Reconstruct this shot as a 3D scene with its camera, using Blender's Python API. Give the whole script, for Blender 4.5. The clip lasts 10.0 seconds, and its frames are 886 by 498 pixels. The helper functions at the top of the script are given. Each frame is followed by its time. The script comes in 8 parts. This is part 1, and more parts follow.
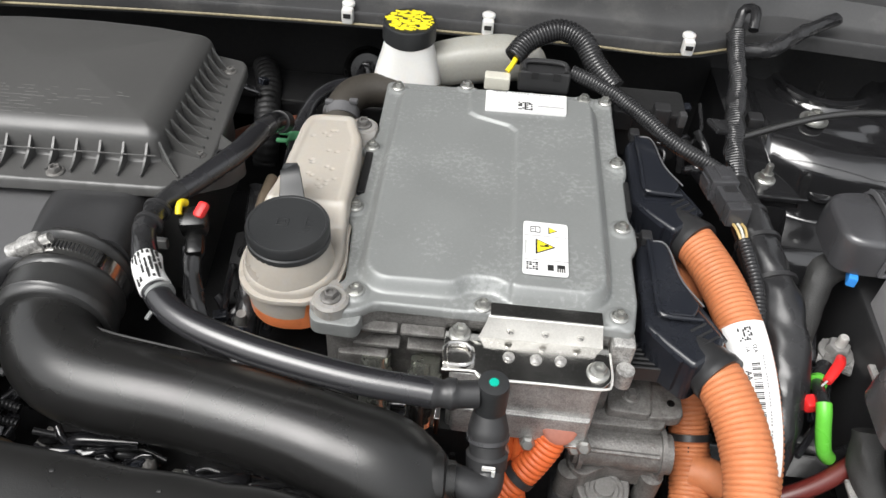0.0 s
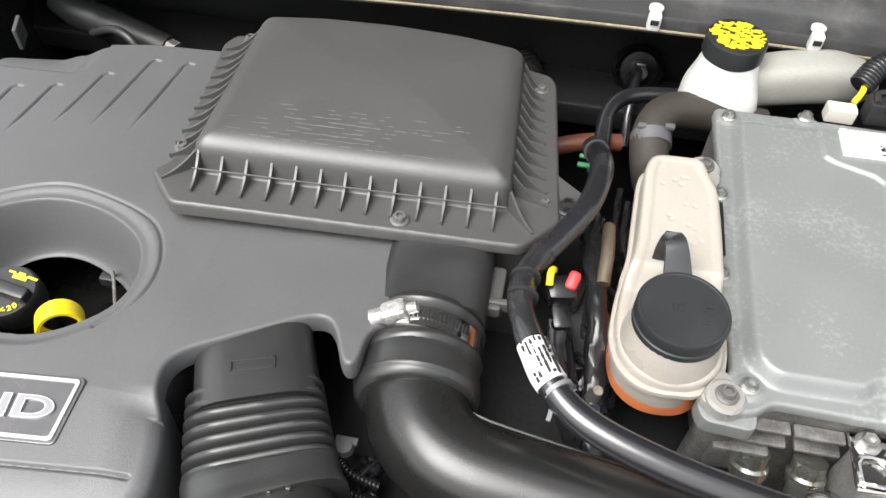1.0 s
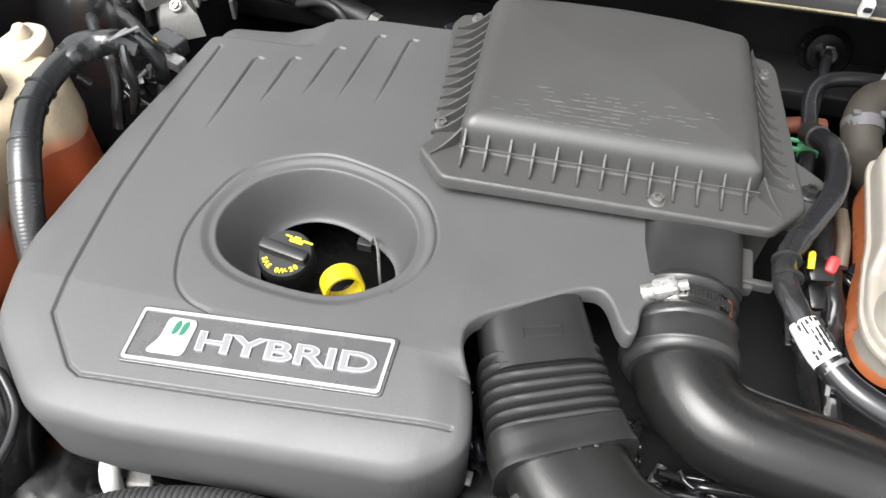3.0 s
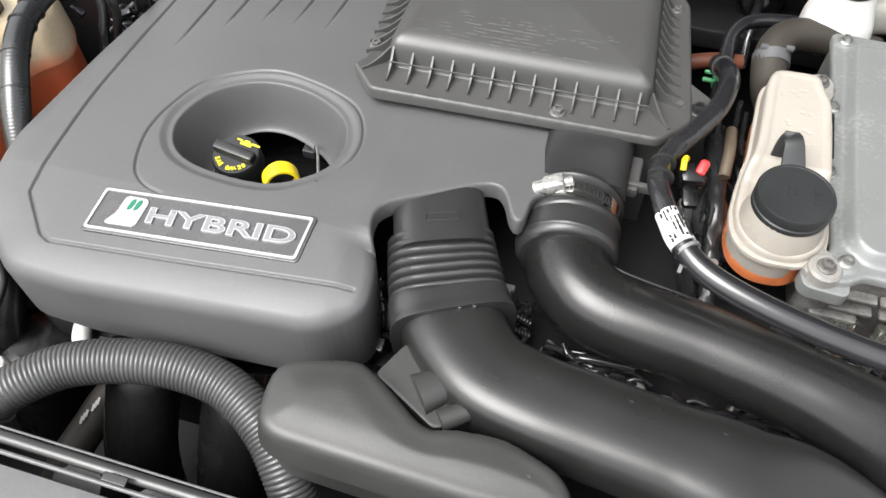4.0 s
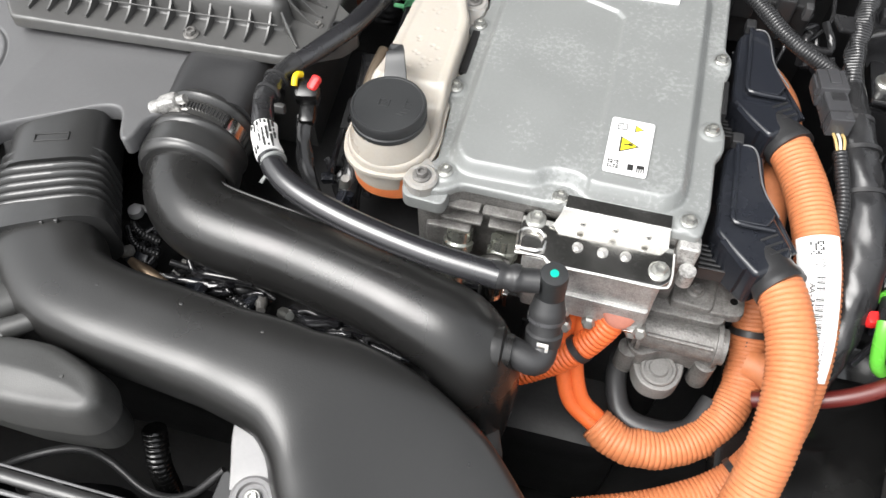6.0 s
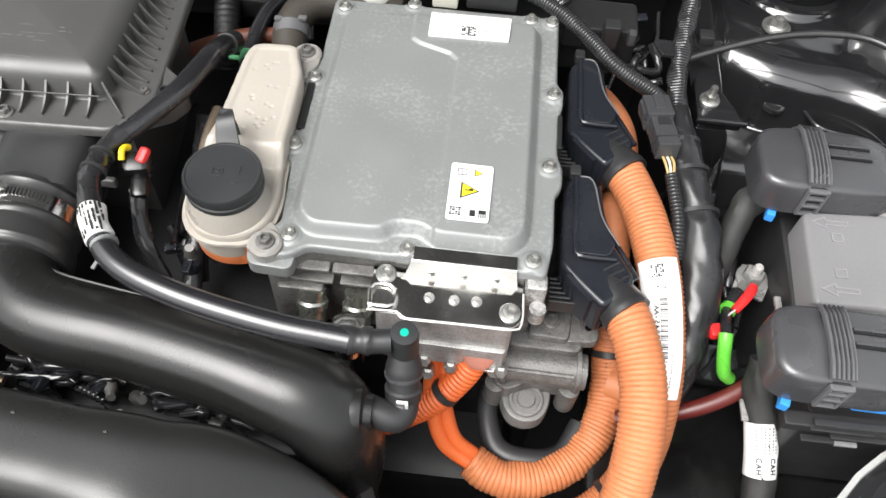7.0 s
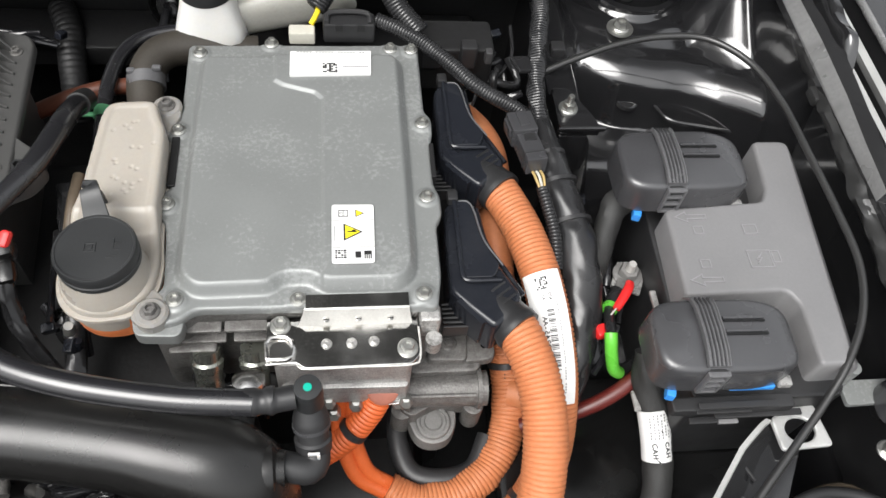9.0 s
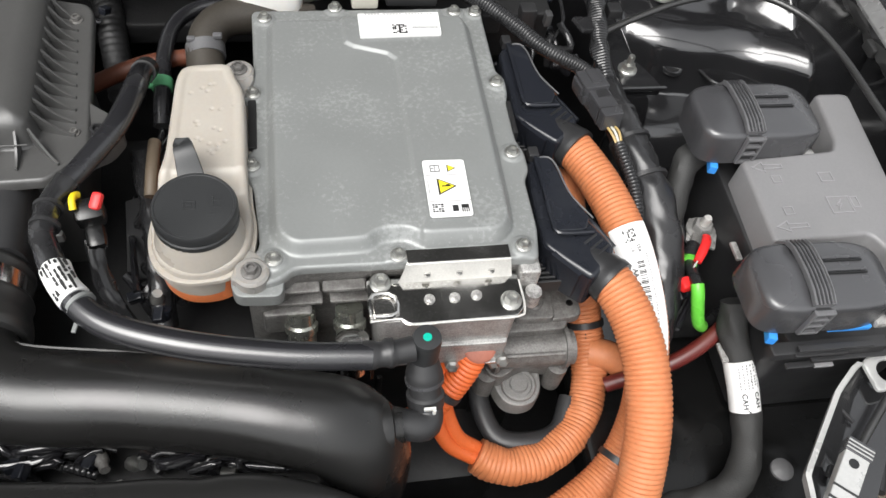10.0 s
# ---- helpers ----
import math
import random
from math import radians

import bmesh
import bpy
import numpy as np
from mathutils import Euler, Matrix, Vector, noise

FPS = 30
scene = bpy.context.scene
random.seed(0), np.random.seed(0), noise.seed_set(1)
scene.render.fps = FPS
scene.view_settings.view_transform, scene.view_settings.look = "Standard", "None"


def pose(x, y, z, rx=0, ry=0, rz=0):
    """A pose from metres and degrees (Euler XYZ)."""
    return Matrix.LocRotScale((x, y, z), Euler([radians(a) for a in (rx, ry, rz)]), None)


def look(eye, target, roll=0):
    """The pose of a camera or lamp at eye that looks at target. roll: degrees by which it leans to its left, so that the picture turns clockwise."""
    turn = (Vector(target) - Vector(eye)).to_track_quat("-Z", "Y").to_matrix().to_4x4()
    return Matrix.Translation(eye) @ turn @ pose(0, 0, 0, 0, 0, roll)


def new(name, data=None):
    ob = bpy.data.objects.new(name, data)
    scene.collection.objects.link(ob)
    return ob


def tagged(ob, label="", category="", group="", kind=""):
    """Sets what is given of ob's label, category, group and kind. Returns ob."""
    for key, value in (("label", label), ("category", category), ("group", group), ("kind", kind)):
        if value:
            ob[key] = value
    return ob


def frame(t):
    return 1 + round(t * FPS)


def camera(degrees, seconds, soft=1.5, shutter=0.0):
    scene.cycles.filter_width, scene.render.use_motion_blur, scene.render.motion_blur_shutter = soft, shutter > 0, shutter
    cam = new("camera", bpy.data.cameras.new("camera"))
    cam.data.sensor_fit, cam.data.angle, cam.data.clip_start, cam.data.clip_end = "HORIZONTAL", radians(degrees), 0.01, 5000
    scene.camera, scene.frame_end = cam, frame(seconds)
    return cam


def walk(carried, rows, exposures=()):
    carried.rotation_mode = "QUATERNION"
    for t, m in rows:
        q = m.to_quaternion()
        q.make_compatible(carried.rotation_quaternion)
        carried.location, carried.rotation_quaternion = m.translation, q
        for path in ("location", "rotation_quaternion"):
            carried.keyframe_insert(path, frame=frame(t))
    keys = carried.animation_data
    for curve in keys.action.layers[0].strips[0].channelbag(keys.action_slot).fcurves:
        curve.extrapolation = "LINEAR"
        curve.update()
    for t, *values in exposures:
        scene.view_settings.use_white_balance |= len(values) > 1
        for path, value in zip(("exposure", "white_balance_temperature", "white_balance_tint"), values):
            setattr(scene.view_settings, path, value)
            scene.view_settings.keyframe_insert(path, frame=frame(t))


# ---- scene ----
# camera and its way
cam = camera(58.5, 10.0, soft=1.5)
PATH = [
    (0, (0.007, 0.13, 1.367), (-0.029, 1.56, -0.032), 4.5),
    (0.5, (-0.133, 0.185, 1.366), (-0.256, 1.491, -0.143), 3.5),
    (1, (-0.234, 0.226, 1.383), (-0.414, 1.49, -0.156), 3.1),
    (1.5, (-0.329, 0.25, 1.393), (-0.505, 1.482, -0.173), 3.0),
    (2, (-0.39, 0.248, 1.41), (-0.601, 1.452, -0.174), 2.1),
    (2.2, (-0.396, 0.239, 1.418), (-0.615, 1.437, -0.168), 2.0),
    (3.3, (-0.396, 0.153, 1.424), (-0.692, 1.285, -0.196), 0.6),
    (3.5, (-0.365, 0.139, 1.437), (-0.686, 1.252, -0.193), -0.1),
    (4, (-0.278, 0.094, 1.454), (-0.598, 1.193, -0.186), 0.2),
    (4.5, (-0.164, 0.095, 1.443), (-0.496, 1.181, -0.204), -0.5),
    (5, (-0.095, 0.094, 1.433), (-0.417, 1.157, -0.23), -0.7),
    (5.5, (-0.021, 0.103, 1.429), (-0.347, 1.151, -0.243), -1.4),
    (6, (0.041, 0.135, 1.437), (-0.252, 1.18, -0.242), -0.9),
    (6.2, (0.072, 0.138, 1.434), (-0.202, 1.210, -0.229), -0.4),
    (7.3, (0.071, 0.194, 1.468), (0.113, 1.29, -0.205), 6.0),
    (7.5, (0.077, 0.2, 1.471), (0.153, 1.291, -0.204), 6.5),
    (8, (0.089, 0.21, 1.484), (0.243, 1.287, -0.194), 8.1),
    (8.5, (0.087, 0.209, 1.509), (0.289, 1.279, -0.169), 8.9),
    (9, (0.065, 0.205, 1.488), (0.321, 1.284, -0.176), 9.9),
    (9.5, (0.003, 0.166, 1.448), (0.308, 1.233, -0.216), 10.9),
    (10, (-0.043, 0.184, 1.441), (0.304, 1.277, -0.198), 11.2),
]
walk(cam, [(t, look(eye, target, roll)) for t, eye, target, roll in PATH],
     [(0.0, 0.55), (0.5, 0.85), (1.0, 1.05), (1.5, 1.2), (2.0, 1.22), (3.5, 1.08), (4.5, 1.05), (5.5, 1.12), (6.2, 1.05), (7.5, 0.8), (9.0, 0.55), (9.5, 0.5), (10.0, 0.6)])

# world and light: a bright overcast sky, brightest over the front of the car
world = bpy.data.worlds.new("overcast_sky")
scene.world = world
world.use_nodes = True
wn, wl = world.node_tree.nodes, world.node_tree.links
sky = wn.new("ShaderNodeTexSky")
sky.sky_type = "NISHITA"
sky.sun_disc = False
sky.sun_elevation, sky.sun_rotation = radians(60), radians(222)
sky.air_density, sky.dust_density, sky.ozone_density = 1.6, 4.0, 1.0
grey = wn.new("ShaderNodeHueSaturation")
grey.inputs["Saturation"].default_value = 0.12
wl.new(sky.outputs[0], grey.inputs["Color"])
wl.new(grey.outputs[0], wn["Background"].inputs["Color"])
wn["Background"].inputs["Strength"].default_value = 0.165
sun_data = bpy.data.lights.new("sun", "SUN")
sun_data.energy, sun_data.angle, sun_data.color = 1.95, radians(42), (1.0, 0.985, 0.96)
sun = new("sun", sun_data)
sun.matrix_world = look((-0.95, -0.45, 3.2), (-0.05, 0.5, 0.9))
scene.view_settings.exposure = 0.0


# ---- materials ----
def mat(name, color, rough=0.5, metal=0.0, grain=0.15, scale=60.0, bump=0.0, bump_scale=900.0, stain=0.0,
        stain_color=(0.5, 0.48, 0.44), stain_scale=14.0, stain_span=(0.52, 0.78), coat=0.0, trans=0.0, sss=0.0, rough_var=0.12, spec=0.5):
    """A surface with two scales of colour change, worn gloss and a fine relief, in metres."""
    m = bpy.data.materials.new(name)
    m.use_nodes = True
    n, l = m.node_tree.nodes, m.node_tree.links
    p = n["Principled BSDF"]
    co = n.new("ShaderNodeTexCoord")
    fine = n.new("ShaderNodeTexNoise")
    fine.inputs["Scale"].default_value, fine.inputs["Detail"].default_value = scale * 6, 6
    wide = n.new("ShaderNodeTexNoise")
    wide.inputs["Scale"].default_value, wide.inputs["Detail"].default_value = scale * 0.3, 5
    for t in (fine, wide):
        l.new(co.outputs["Object"], t.inputs["Vector"])
    both = n.new("ShaderNodeMath")
    both.operation = "ADD"
    l.new(fine.outputs[0], both.inputs[0])
    l.new(wide.outputs[0], both.inputs[1])
    span = n.new("ShaderNodeMapRange")
    span.inputs[1].default_value, span.inputs[2].default_value = 0.6, 1.4
    span.inputs[3].default_value, span.inputs[4].default_value = 1 - grain, 1 + grain
    l.new(both.outputs[0], span.inputs[0])
    tint = n.new("ShaderNodeVectorMath")
    tint.operation = "SCALE"
    tint.inputs[0].default_value = color
    l.new(span.outputs[0], tint.inputs["Scale"])
    colour = tint.outputs[0]
    rough_in = n.new("ShaderNodeMapRange")
    rough_in.inputs[1].default_value, rough_in.inputs[2].default_value = 0.3, 0.7
    rough_in.inputs[3].default_value, rough_in.inputs[4].default_value = max(rough - rough_var, 0.02), min(rough + rough_var, 1)
    l.new(wide.outputs[0], rough_in.inputs[0])
    l.new(rough_in.outputs[0], p.inputs["Roughness"])
    if stain:
        dirt = n.new("ShaderNodeTexNoise")
        dirt.inputs["Scale"].default_value, dirt.inputs["Detail"].default_value = stain_scale, 9
        dirt.inputs["Roughness"].default_value = 0.72
        l.new(co.outputs["Object"], dirt.inputs["Vector"])
        ramp = n.new("ShaderNodeMapRange")
        ramp.inputs[1].default_value, ramp.inputs[2].default_value = stain_span
        ramp.inputs[3].default_value, ramp.inputs[4].default_value = 0, stain
        l.new(dirt.outputs[0], ramp.inputs[0])
        mix = n.new("ShaderNodeMix")
        mix.data_type = "RGBA"
        l.new(ramp.outputs[0], mix.inputs["Factor"])
        l.new(colour, mix.inputs["A"])
        mix.inputs["B"].default_value = (*stain_color, 1)
        colour = mix.outputs["Result"]
    l.new(colour, p.inputs["Base Color"])
    p.inputs["Metallic"].default_value = metal
    p.inputs["Specular IOR Level"].default_value = spec
    p.inputs["Coat Weight"].default_value = coat
    p.inputs["Coat Roughness"].default_value = 0.05
    p.inputs["Transmission Weight"].default_value = trans
    p.inputs["Subsurface Weight"].default_value = sss
    p.inputs["Subsurface Radius"].default_value = (0.012, 0.009, 0.006)
    if bump:
        relief_tex = n.new("ShaderNodeTexNoise")
        relief_tex.inputs["Scale"].default_value, relief_tex.inputs["Detail"].default_value = bump_scale, 4
        l.new(co.outputs["Object"], relief_tex.inputs["Vector"])
        b = n.new("ShaderNodeBump")
        b.inputs["Strength"].default_value, b.inputs["Distance"].default_value = bump, 0.0006
        l.new(relief_tex.outputs[0], b.inputs["Height"])
        l.new(b.outputs[0], p.inputs["Normal"])
    return m


COVER = mat("grained_dark_grey_plastic", (0.092, 0.092, 0.094), 0.44, spec=0.6, grain=0.08, bump=0.30, bump_scale=1400, rough_var=0.04)
LID = mat("satin_dark_grey_plastic", (0.066, 0.0655, 0.064), 0.40, spec=0.66, grain=0.10, bump=0.15, bump_scale=1100, rough_var=0.06)
PIPE = mat("blow_moulded_black_plastic", (0.012, 0.0118, 0.0116), 0.27, spec=0.55, grain=0.12, bump=0.10, bump_scale=700, rough_var=0.05)
DUCT = mat("matt_black_plastic", (0.015, 0.0148, 0.0145), 0.31, spec=0.6, grain=0.10, bump=0.15, bump_scale=900, rough_var=0.05)
RUBBER = mat("black_rubber", (0.024, 0.024, 0.024), 0.34, spec=0.7, grain=0.12, bump=0.15, rough_var=0.06)
CONVOLUTE = mat("dusty_ribbed_plastic", (0.055, 0.055, 0.056), 0.34, spec=0.8, grain=0.15, bump=0.1, rough_var=0.06)
BROWNRUB = mat("dusty_brown_rubber", (0.034, 0.029, 0.023), 0.6, grain=0.3, stain=0.3, stain_color=(0.085, 0.072, 0.056))
HOSE = mat("glossy_black_hose", (0.015, 0.015, 0.017), 0.25, spec=0.85, grain=0.1, coat=0.15, rough_var=0.05)
BLACK = mat("black_moulding", (0.022, 0.022, 0.023), 0.42, grain=0.15, bump=0.1)
CAPBLACK = mat("black_cap_plastic", (0.022, 0.023, 0.024), 0.40, grain=0.10, bump=0.1, stain=0.05, stain_color=(0.2, 0.2, 0.19))
HVBLACK = mat("blue_black_connector_plastic", (0.013, 0.0145, 0.019), 0.22, rough_var=0.06, grain=0.1, stain=0.05, stain_color=(0.2, 0.2, 0.2))
# Near-black: the shade of the deep gaps is put into this metal's colour.
DARK = mat("dusty_metal_with_gap_shade", (0.0105, 0.0105, 0.011), 0.5, grain=0.5, scale=30, bump=0.4, bump_scale=200, stain=0.25, stain_color=(0.028, 0.026, 0.024))
PAINT = mat("black_gloss_paint", (0.013, 0.013, 0.014), 0.19, spec=0.8, grain=0.1, coat=1.0, stain=0.10, stain_color=(0.07, 0.07, 0.07), stain_scale=9, rough_var=0.06)
FENDERPAINT = mat("dusty_black_paint", (0.02, 0.02, 0.021), 0.16, grain=0.1, coat=0.8, stain=0.2, stain_color=(0.12, 0.12, 0.12), stain_scale=9)
COWL = mat("weathered_grey_plastic", (0.045, 0.045, 0.046), 0.45, grain=0.15, bump=0.2, stain=0.12)
TANK = mat("milky_plastic", (0.37, 0.340, 0.300), 0.38, grain=0.04, sss=0.3, bump=0.1, bump_scale=300)
NECK = mat("clouded_clear_plastic", (0.26, 0.25, 0.235), 0.30, grain=0.05, sss=0.4)
COOLANT = mat("orange_coolant_in_plastic", (0.72, 0.22, 0.08), 0.28, grain=0.08, sss=0.3)
TANKOLD = mat("yellowed_tank_plastic", (0.58, 0.49, 0.38), 0.35, grain=0.10, scale=40, sss=0.35, stain=0.2, stain_color=(0.66, 0.48, 0.26), stain_scale=18)
WHITEPL = mat("white_reservoir_plastic", (0.60, 0.595, 0.575), 0.36, grain=0.04, sss=0.2)
GREYPL = mat("grey_fuse_box_plastic", (0.172, 0.170, 0.173), 0.40, grain=0.06, bump=0.2, bump_scale=1500, stain=0.05)
# Lighter grey than the relay hood.
STRAPPL = mat("lighter_grey_strap_plastic", (0.10, 0.10, 0.104), 0.40, grain=0.15, scale=120, bump=0.12)
RELAYPL = mat("slate_relay_plastic", (0.046, 0.046, 0.049), 0.26, spec=0.9, grain=0.06, bump=0.12, bump_scale=1500, rough_var=0.05)
def spangled(name, color, spot, rough, metal):
    """Dull zinc sheet with small pale corrosion spots that come in patches."""
    m = mat(name, color, rough, metal=metal, grain=0.05, scale=70, bump=0.10, bump_scale=500, rough_var=0.05)
    n, l = m.node_tree.nodes, m.node_tree.links
    co, cell, patch, warp = n.new("ShaderNodeTexCoord"), n.new("ShaderNodeTexNoise"), n.new("ShaderNodeTexNoise"), n.new("ShaderNodeMath")
    cell.inputs["Scale"].default_value, cell.inputs["Detail"].default_value, cell.inputs["Roughness"].default_value = 260, 5, 0.65
    patch.inputs["Scale"].default_value, patch.inputs["Detail"].default_value = 17, 4
    for t in (cell, patch):
        l.new(co.outputs["Object"], t.inputs["Vector"])
    warp.operation, warp.inputs[1].default_value = "MULTIPLY_ADD", 0.75
    l.new(patch.outputs[0], warp.inputs[0])
    l.new(cell.outputs[0], warp.inputs[2])
    ramp = n.new("ShaderNodeMapRange")
    ramp.inputs[1].default_value, ramp.inputs[2].default_value = 0.93, 1.08
    ramp.inputs[3].default_value, ramp.inputs[4].default_value = 0.0, 0.60
    l.new(warp.outputs[0], ramp.inputs[0])
    mix = n.new("ShaderNodeMix")
    mix.data_type = "RGBA"
    p = n["Principled BSDF"]
    l.new(ramp.outputs[0], mix.inputs["Factor"])
    l.new(p.inputs["Base Color"].links[0].from_socket, mix.inputs["A"])
    mix.inputs["B"].default_value = (*spot, 1)
    l.new(mix.outputs["Result"], p.inputs["Base Color"])
    return m


GALV = spangled("dull_zinc_sheet", (0.225, 0.233, 0.229), (0.335, 0.345, 0.340), 0.44, 0.30)
STUBSTEEL = mat("greenish_drawn_steel", (0.46, 0.47, 0.42), 0.27, metal=0.9, grain=0.25, scale=120)
ALU = mat("pale_aluminium_pipe", (0.60, 0.60, 0.59), 0.36, metal=0.45, grain=0.08)
# Paler, less metallic than STEEL: sheen of lip and edge put into the colour.
PALEPLATE = mat("pale_steel_with_sheen", (0.62, 0.61, 0.58), 0.36, metal=0.45, grain=0.15, scale=120)
RADTOP = mat("grey_radiator_cover_plastic", (0.105, 0.105, 0.107), 0.42, grain=0.12, bump=0.2, stain=0.08)
RESBOX = mat("dusty_black_plastic", (0.037, 0.037, 0.036), 0.42, spec=0.5, grain=0.15, bump=0.15, bump_scale=900, rough_var=0.06)
# Blacker than BLACK, so that gap parts keep their shade in the colour.
BLACKGLOSS = mat("deep_black_plastic", (0.006, 0.006, 0.006), 0.22, grain=0.3)
CAST = mat("cast_aluminium", (0.175, 0.170, 0.163), 0.48, metal=0.35, grain=0.45, scale=110, bump=0.9, bump_scale=500, stain=0.65, stain_color=(0.075, 0.070, 0.064), stain_scale=85, stain_span=(0.46, 0.62))
PALECAST = mat("pale_grey_casting", (0.215, 0.211, 0.204), 0.5, metal=0.3, grain=0.25, scale=90, bump=0.5, bump_scale=500, stain=0.4, stain_color=(0.08, 0.078, 0.074), stain_scale=60)
CASTBRIGHT = mat("bright_cast_aluminium", (0.40, 0.393, 0.38), 0.38, metal=0.45, grain=0.55, scale=170, bump=0.6, bump_scale=520, stain=0.65, stain_color=(0.13, 0.125, 0.118), stain_scale=210, stain_span=(0.47, 0.58))
STEEL = mat("polished_steel_plate", (0.60, 0.59, 0.57), 0.15, metal=1.0, grain=0.25, scale=90, bump=0.05, bump_scale=600, stain=0.8, stain_color=(0.95, 0.95, 0.93), stain_scale=330, stain_span=(0.585, 0.62))
ZINC = mat("zinc_plated_bolt", (0.44, 0.44, 0.42), 0.40, metal=0.9, grain=0.2, scale=200)
CHROME = mat("bright_band_steel", (0.80, 0.79, 0.77), 0.16, metal=1.0, grain=0.1)
ORANGE = mat("orange_conduit", (0.48, 0.168, 0.068), 0.55, grain=0.14, scale=30, stain=0.4, stain_color=(0.46, 0.27, 0.16), stain_scale=25)
ORANGEC = mat("orange_cable_sheath", (0.64, 0.130, 0.035), 0.34, grain=0.08)
def tank_shell(name, empty, full, level, fade):
    """Translucent plastic that shows the coolant up to its level."""
    m = mat(name, empty, 0.35, grain=0.10, scale=40, sss=0.3)
    n, l = m.node_tree.nodes, m.node_tree.links
    co, cut, wave, add = n.new("ShaderNodeTexCoord"), n.new("ShaderNodeSeparateXYZ"), n.new("ShaderNodeTexNoise"), n.new("ShaderNodeMath")
    wave.inputs["Scale"].default_value = 22
    l.new(co.outputs["Object"], cut.inputs[0])
    l.new(co.outputs["Object"], wave.inputs["Vector"])
    add.operation, add.inputs[1].default_value = "MULTIPLY_ADD", 0.035
    l.new(wave.outputs[0], add.inputs[0])
    l.new(cut.outputs["Z"], add.inputs[2])
    ramp = n.new("ShaderNodeMapRange")
    ramp.interpolation_type = "SMOOTHSTEP"
    ramp.inputs[1].default_value, ramp.inputs[2].default_value = level - fade + 0.0175, level + fade + 0.0175
    l.new(add.outputs[0], ramp.inputs[0])
    mix = n.new("ShaderNodeMix")
    mix.data_type = "RGBA"
    p = n["Principled BSDF"]
    old = p.inputs["Base Color"].links[0].from_socket
    l.new(ramp.outputs[0], mix.inputs["Factor"])
    mix.inputs["A"].default_value = (*full, 1)
    l.new(old, mix.inputs["B"])
    l.new(mix.outputs["Result"], p.inputs["Base Color"])
    return m


TANKFULL = tank_shell("yellowed_tank_with_coolant", (0.60, 0.49, 0.34), (0.72, 0.16, 0.065), 0.872, 0.020)
RUST = mat("faded_orange_plastic", (0.12, 0.038, 0.020), 0.5, grain=0.25, stain=0.35, stain_color=(0.06, 0.035, 0.025))
TAPE = mat("black_harness_tape", (0.019, 0.019, 0.020), 0.24, grain=0.25, scale=80, bump=0.3, bump_scale=140, stain=0.12, stain_color=(0.12, 0.12, 0.12))
CLOTH = mat("woven_loom_sleeve", (0.024, 0.024, 0.0235), 0.7, grain=0.3, scale=200, bump=0.6, bump_scale=700)
PAPER = mat("white_label_paper", (0.72, 0.72, 0.71), 0.42, grain=0.05, scale=40)
INK = mat("black_print", (0.02, 0.02, 0.02), 0.5, grain=0.05)
GREYINK = mat("grey_print", (0.25, 0.25, 0.25), 0.5, grain=0.05)
YELLOW = mat("yellow_plastic", (0.78, 0.60, 0.015), 0.40, grain=0.06)
YPRINT = mat("yellow_print", (0.80, 0.68, 0.03), 0.45, grain=0.05)
GREYTAPE = mat("shiny_black_hose_tape", (0.020, 0.021, 0.022), 0.27, spec=0.9, grain=0.30, scale=60, bump=0.25, bump_scale=160, rough_var=0.10)
BRIGHTRIM = mat("bright_badge_rim", (0.46, 0.46, 0.47), 0.25, metal=0.3, grain=0.05)
RED = mat("red_plastic", (0.68, 0.025, 0.025), 0.35, grain=0.06)
GREEN = mat("green_plastic", (0.12, 0.50, 0.05), 0.35, grain=0.08)
MINT = mat("pale_green_clip", (0.11, 0.38, 0.18), 0.4, grain=0.06)
TEAL = mat("teal_dot", (0.0, 0.36, 0.26), 0.35, grain=0.04)
BLUE = mat("blue_plastic", (0.035, 0.24, 0.66), 0.35, grain=0.06)
IVORY = mat("ivory_plastic", (0.50, 0.485, 0.42), 0.42, grain=0.05)
BADGE = mat("brushed_dark_plate", (0.10, 0.098, 0.10), 0.25, metal=0.3, grain=0.1, scale=150)
MAROON = mat("maroon_cable", (0.10, 0.015, 0.012), 0.4, grain=0.15)
SEAL = mat("yellowed_seal_edge", (0.24, 0.205, 0.125), 0.55, grain=0.5)
SILVER = mat("silver_edge_and_highlight", (0.26, 0.26, 0.26), 0.30, metal=0.4, grain=0.2, scale=40, stain=0.5, stain_color=(0.06, 0.058, 0.055), stain_scale=30)
STRIP = mat("pale_grey_strip", (0.11, 0.11, 0.113), 0.35, grain=0.15)


# ---- mesh helpers ----
def mesh_of(bm, name):
    if isinstance(bm, bpy.types.Mesh):
        return bm
    bmesh.ops.recalc_face_normals(bm, faces=bm.faces)
    me = bpy.data.meshes.new(name)
    bm.to_mesh(me)
    bm.free()
    return me


def put(name, bm, material, angle=38):
    me = mesh_of(bm, name)
    if not me.materials:
        me.materials.append(material)
    me.polygons.foreach_set("use_smooth", [True] * len(me.polygons))
    me.set_sharp_from_angle(angle=radians(75 if name in ("cover_shell", "lid", "shell", "cover") else angle))
    ob = new(name, me)
    if len(me.polygons) < 4000:
        flat = ob.modifiers.new("flat_faces", "WEIGHTED_NORMAL")
        flat.keep_sharp = True
    return ob


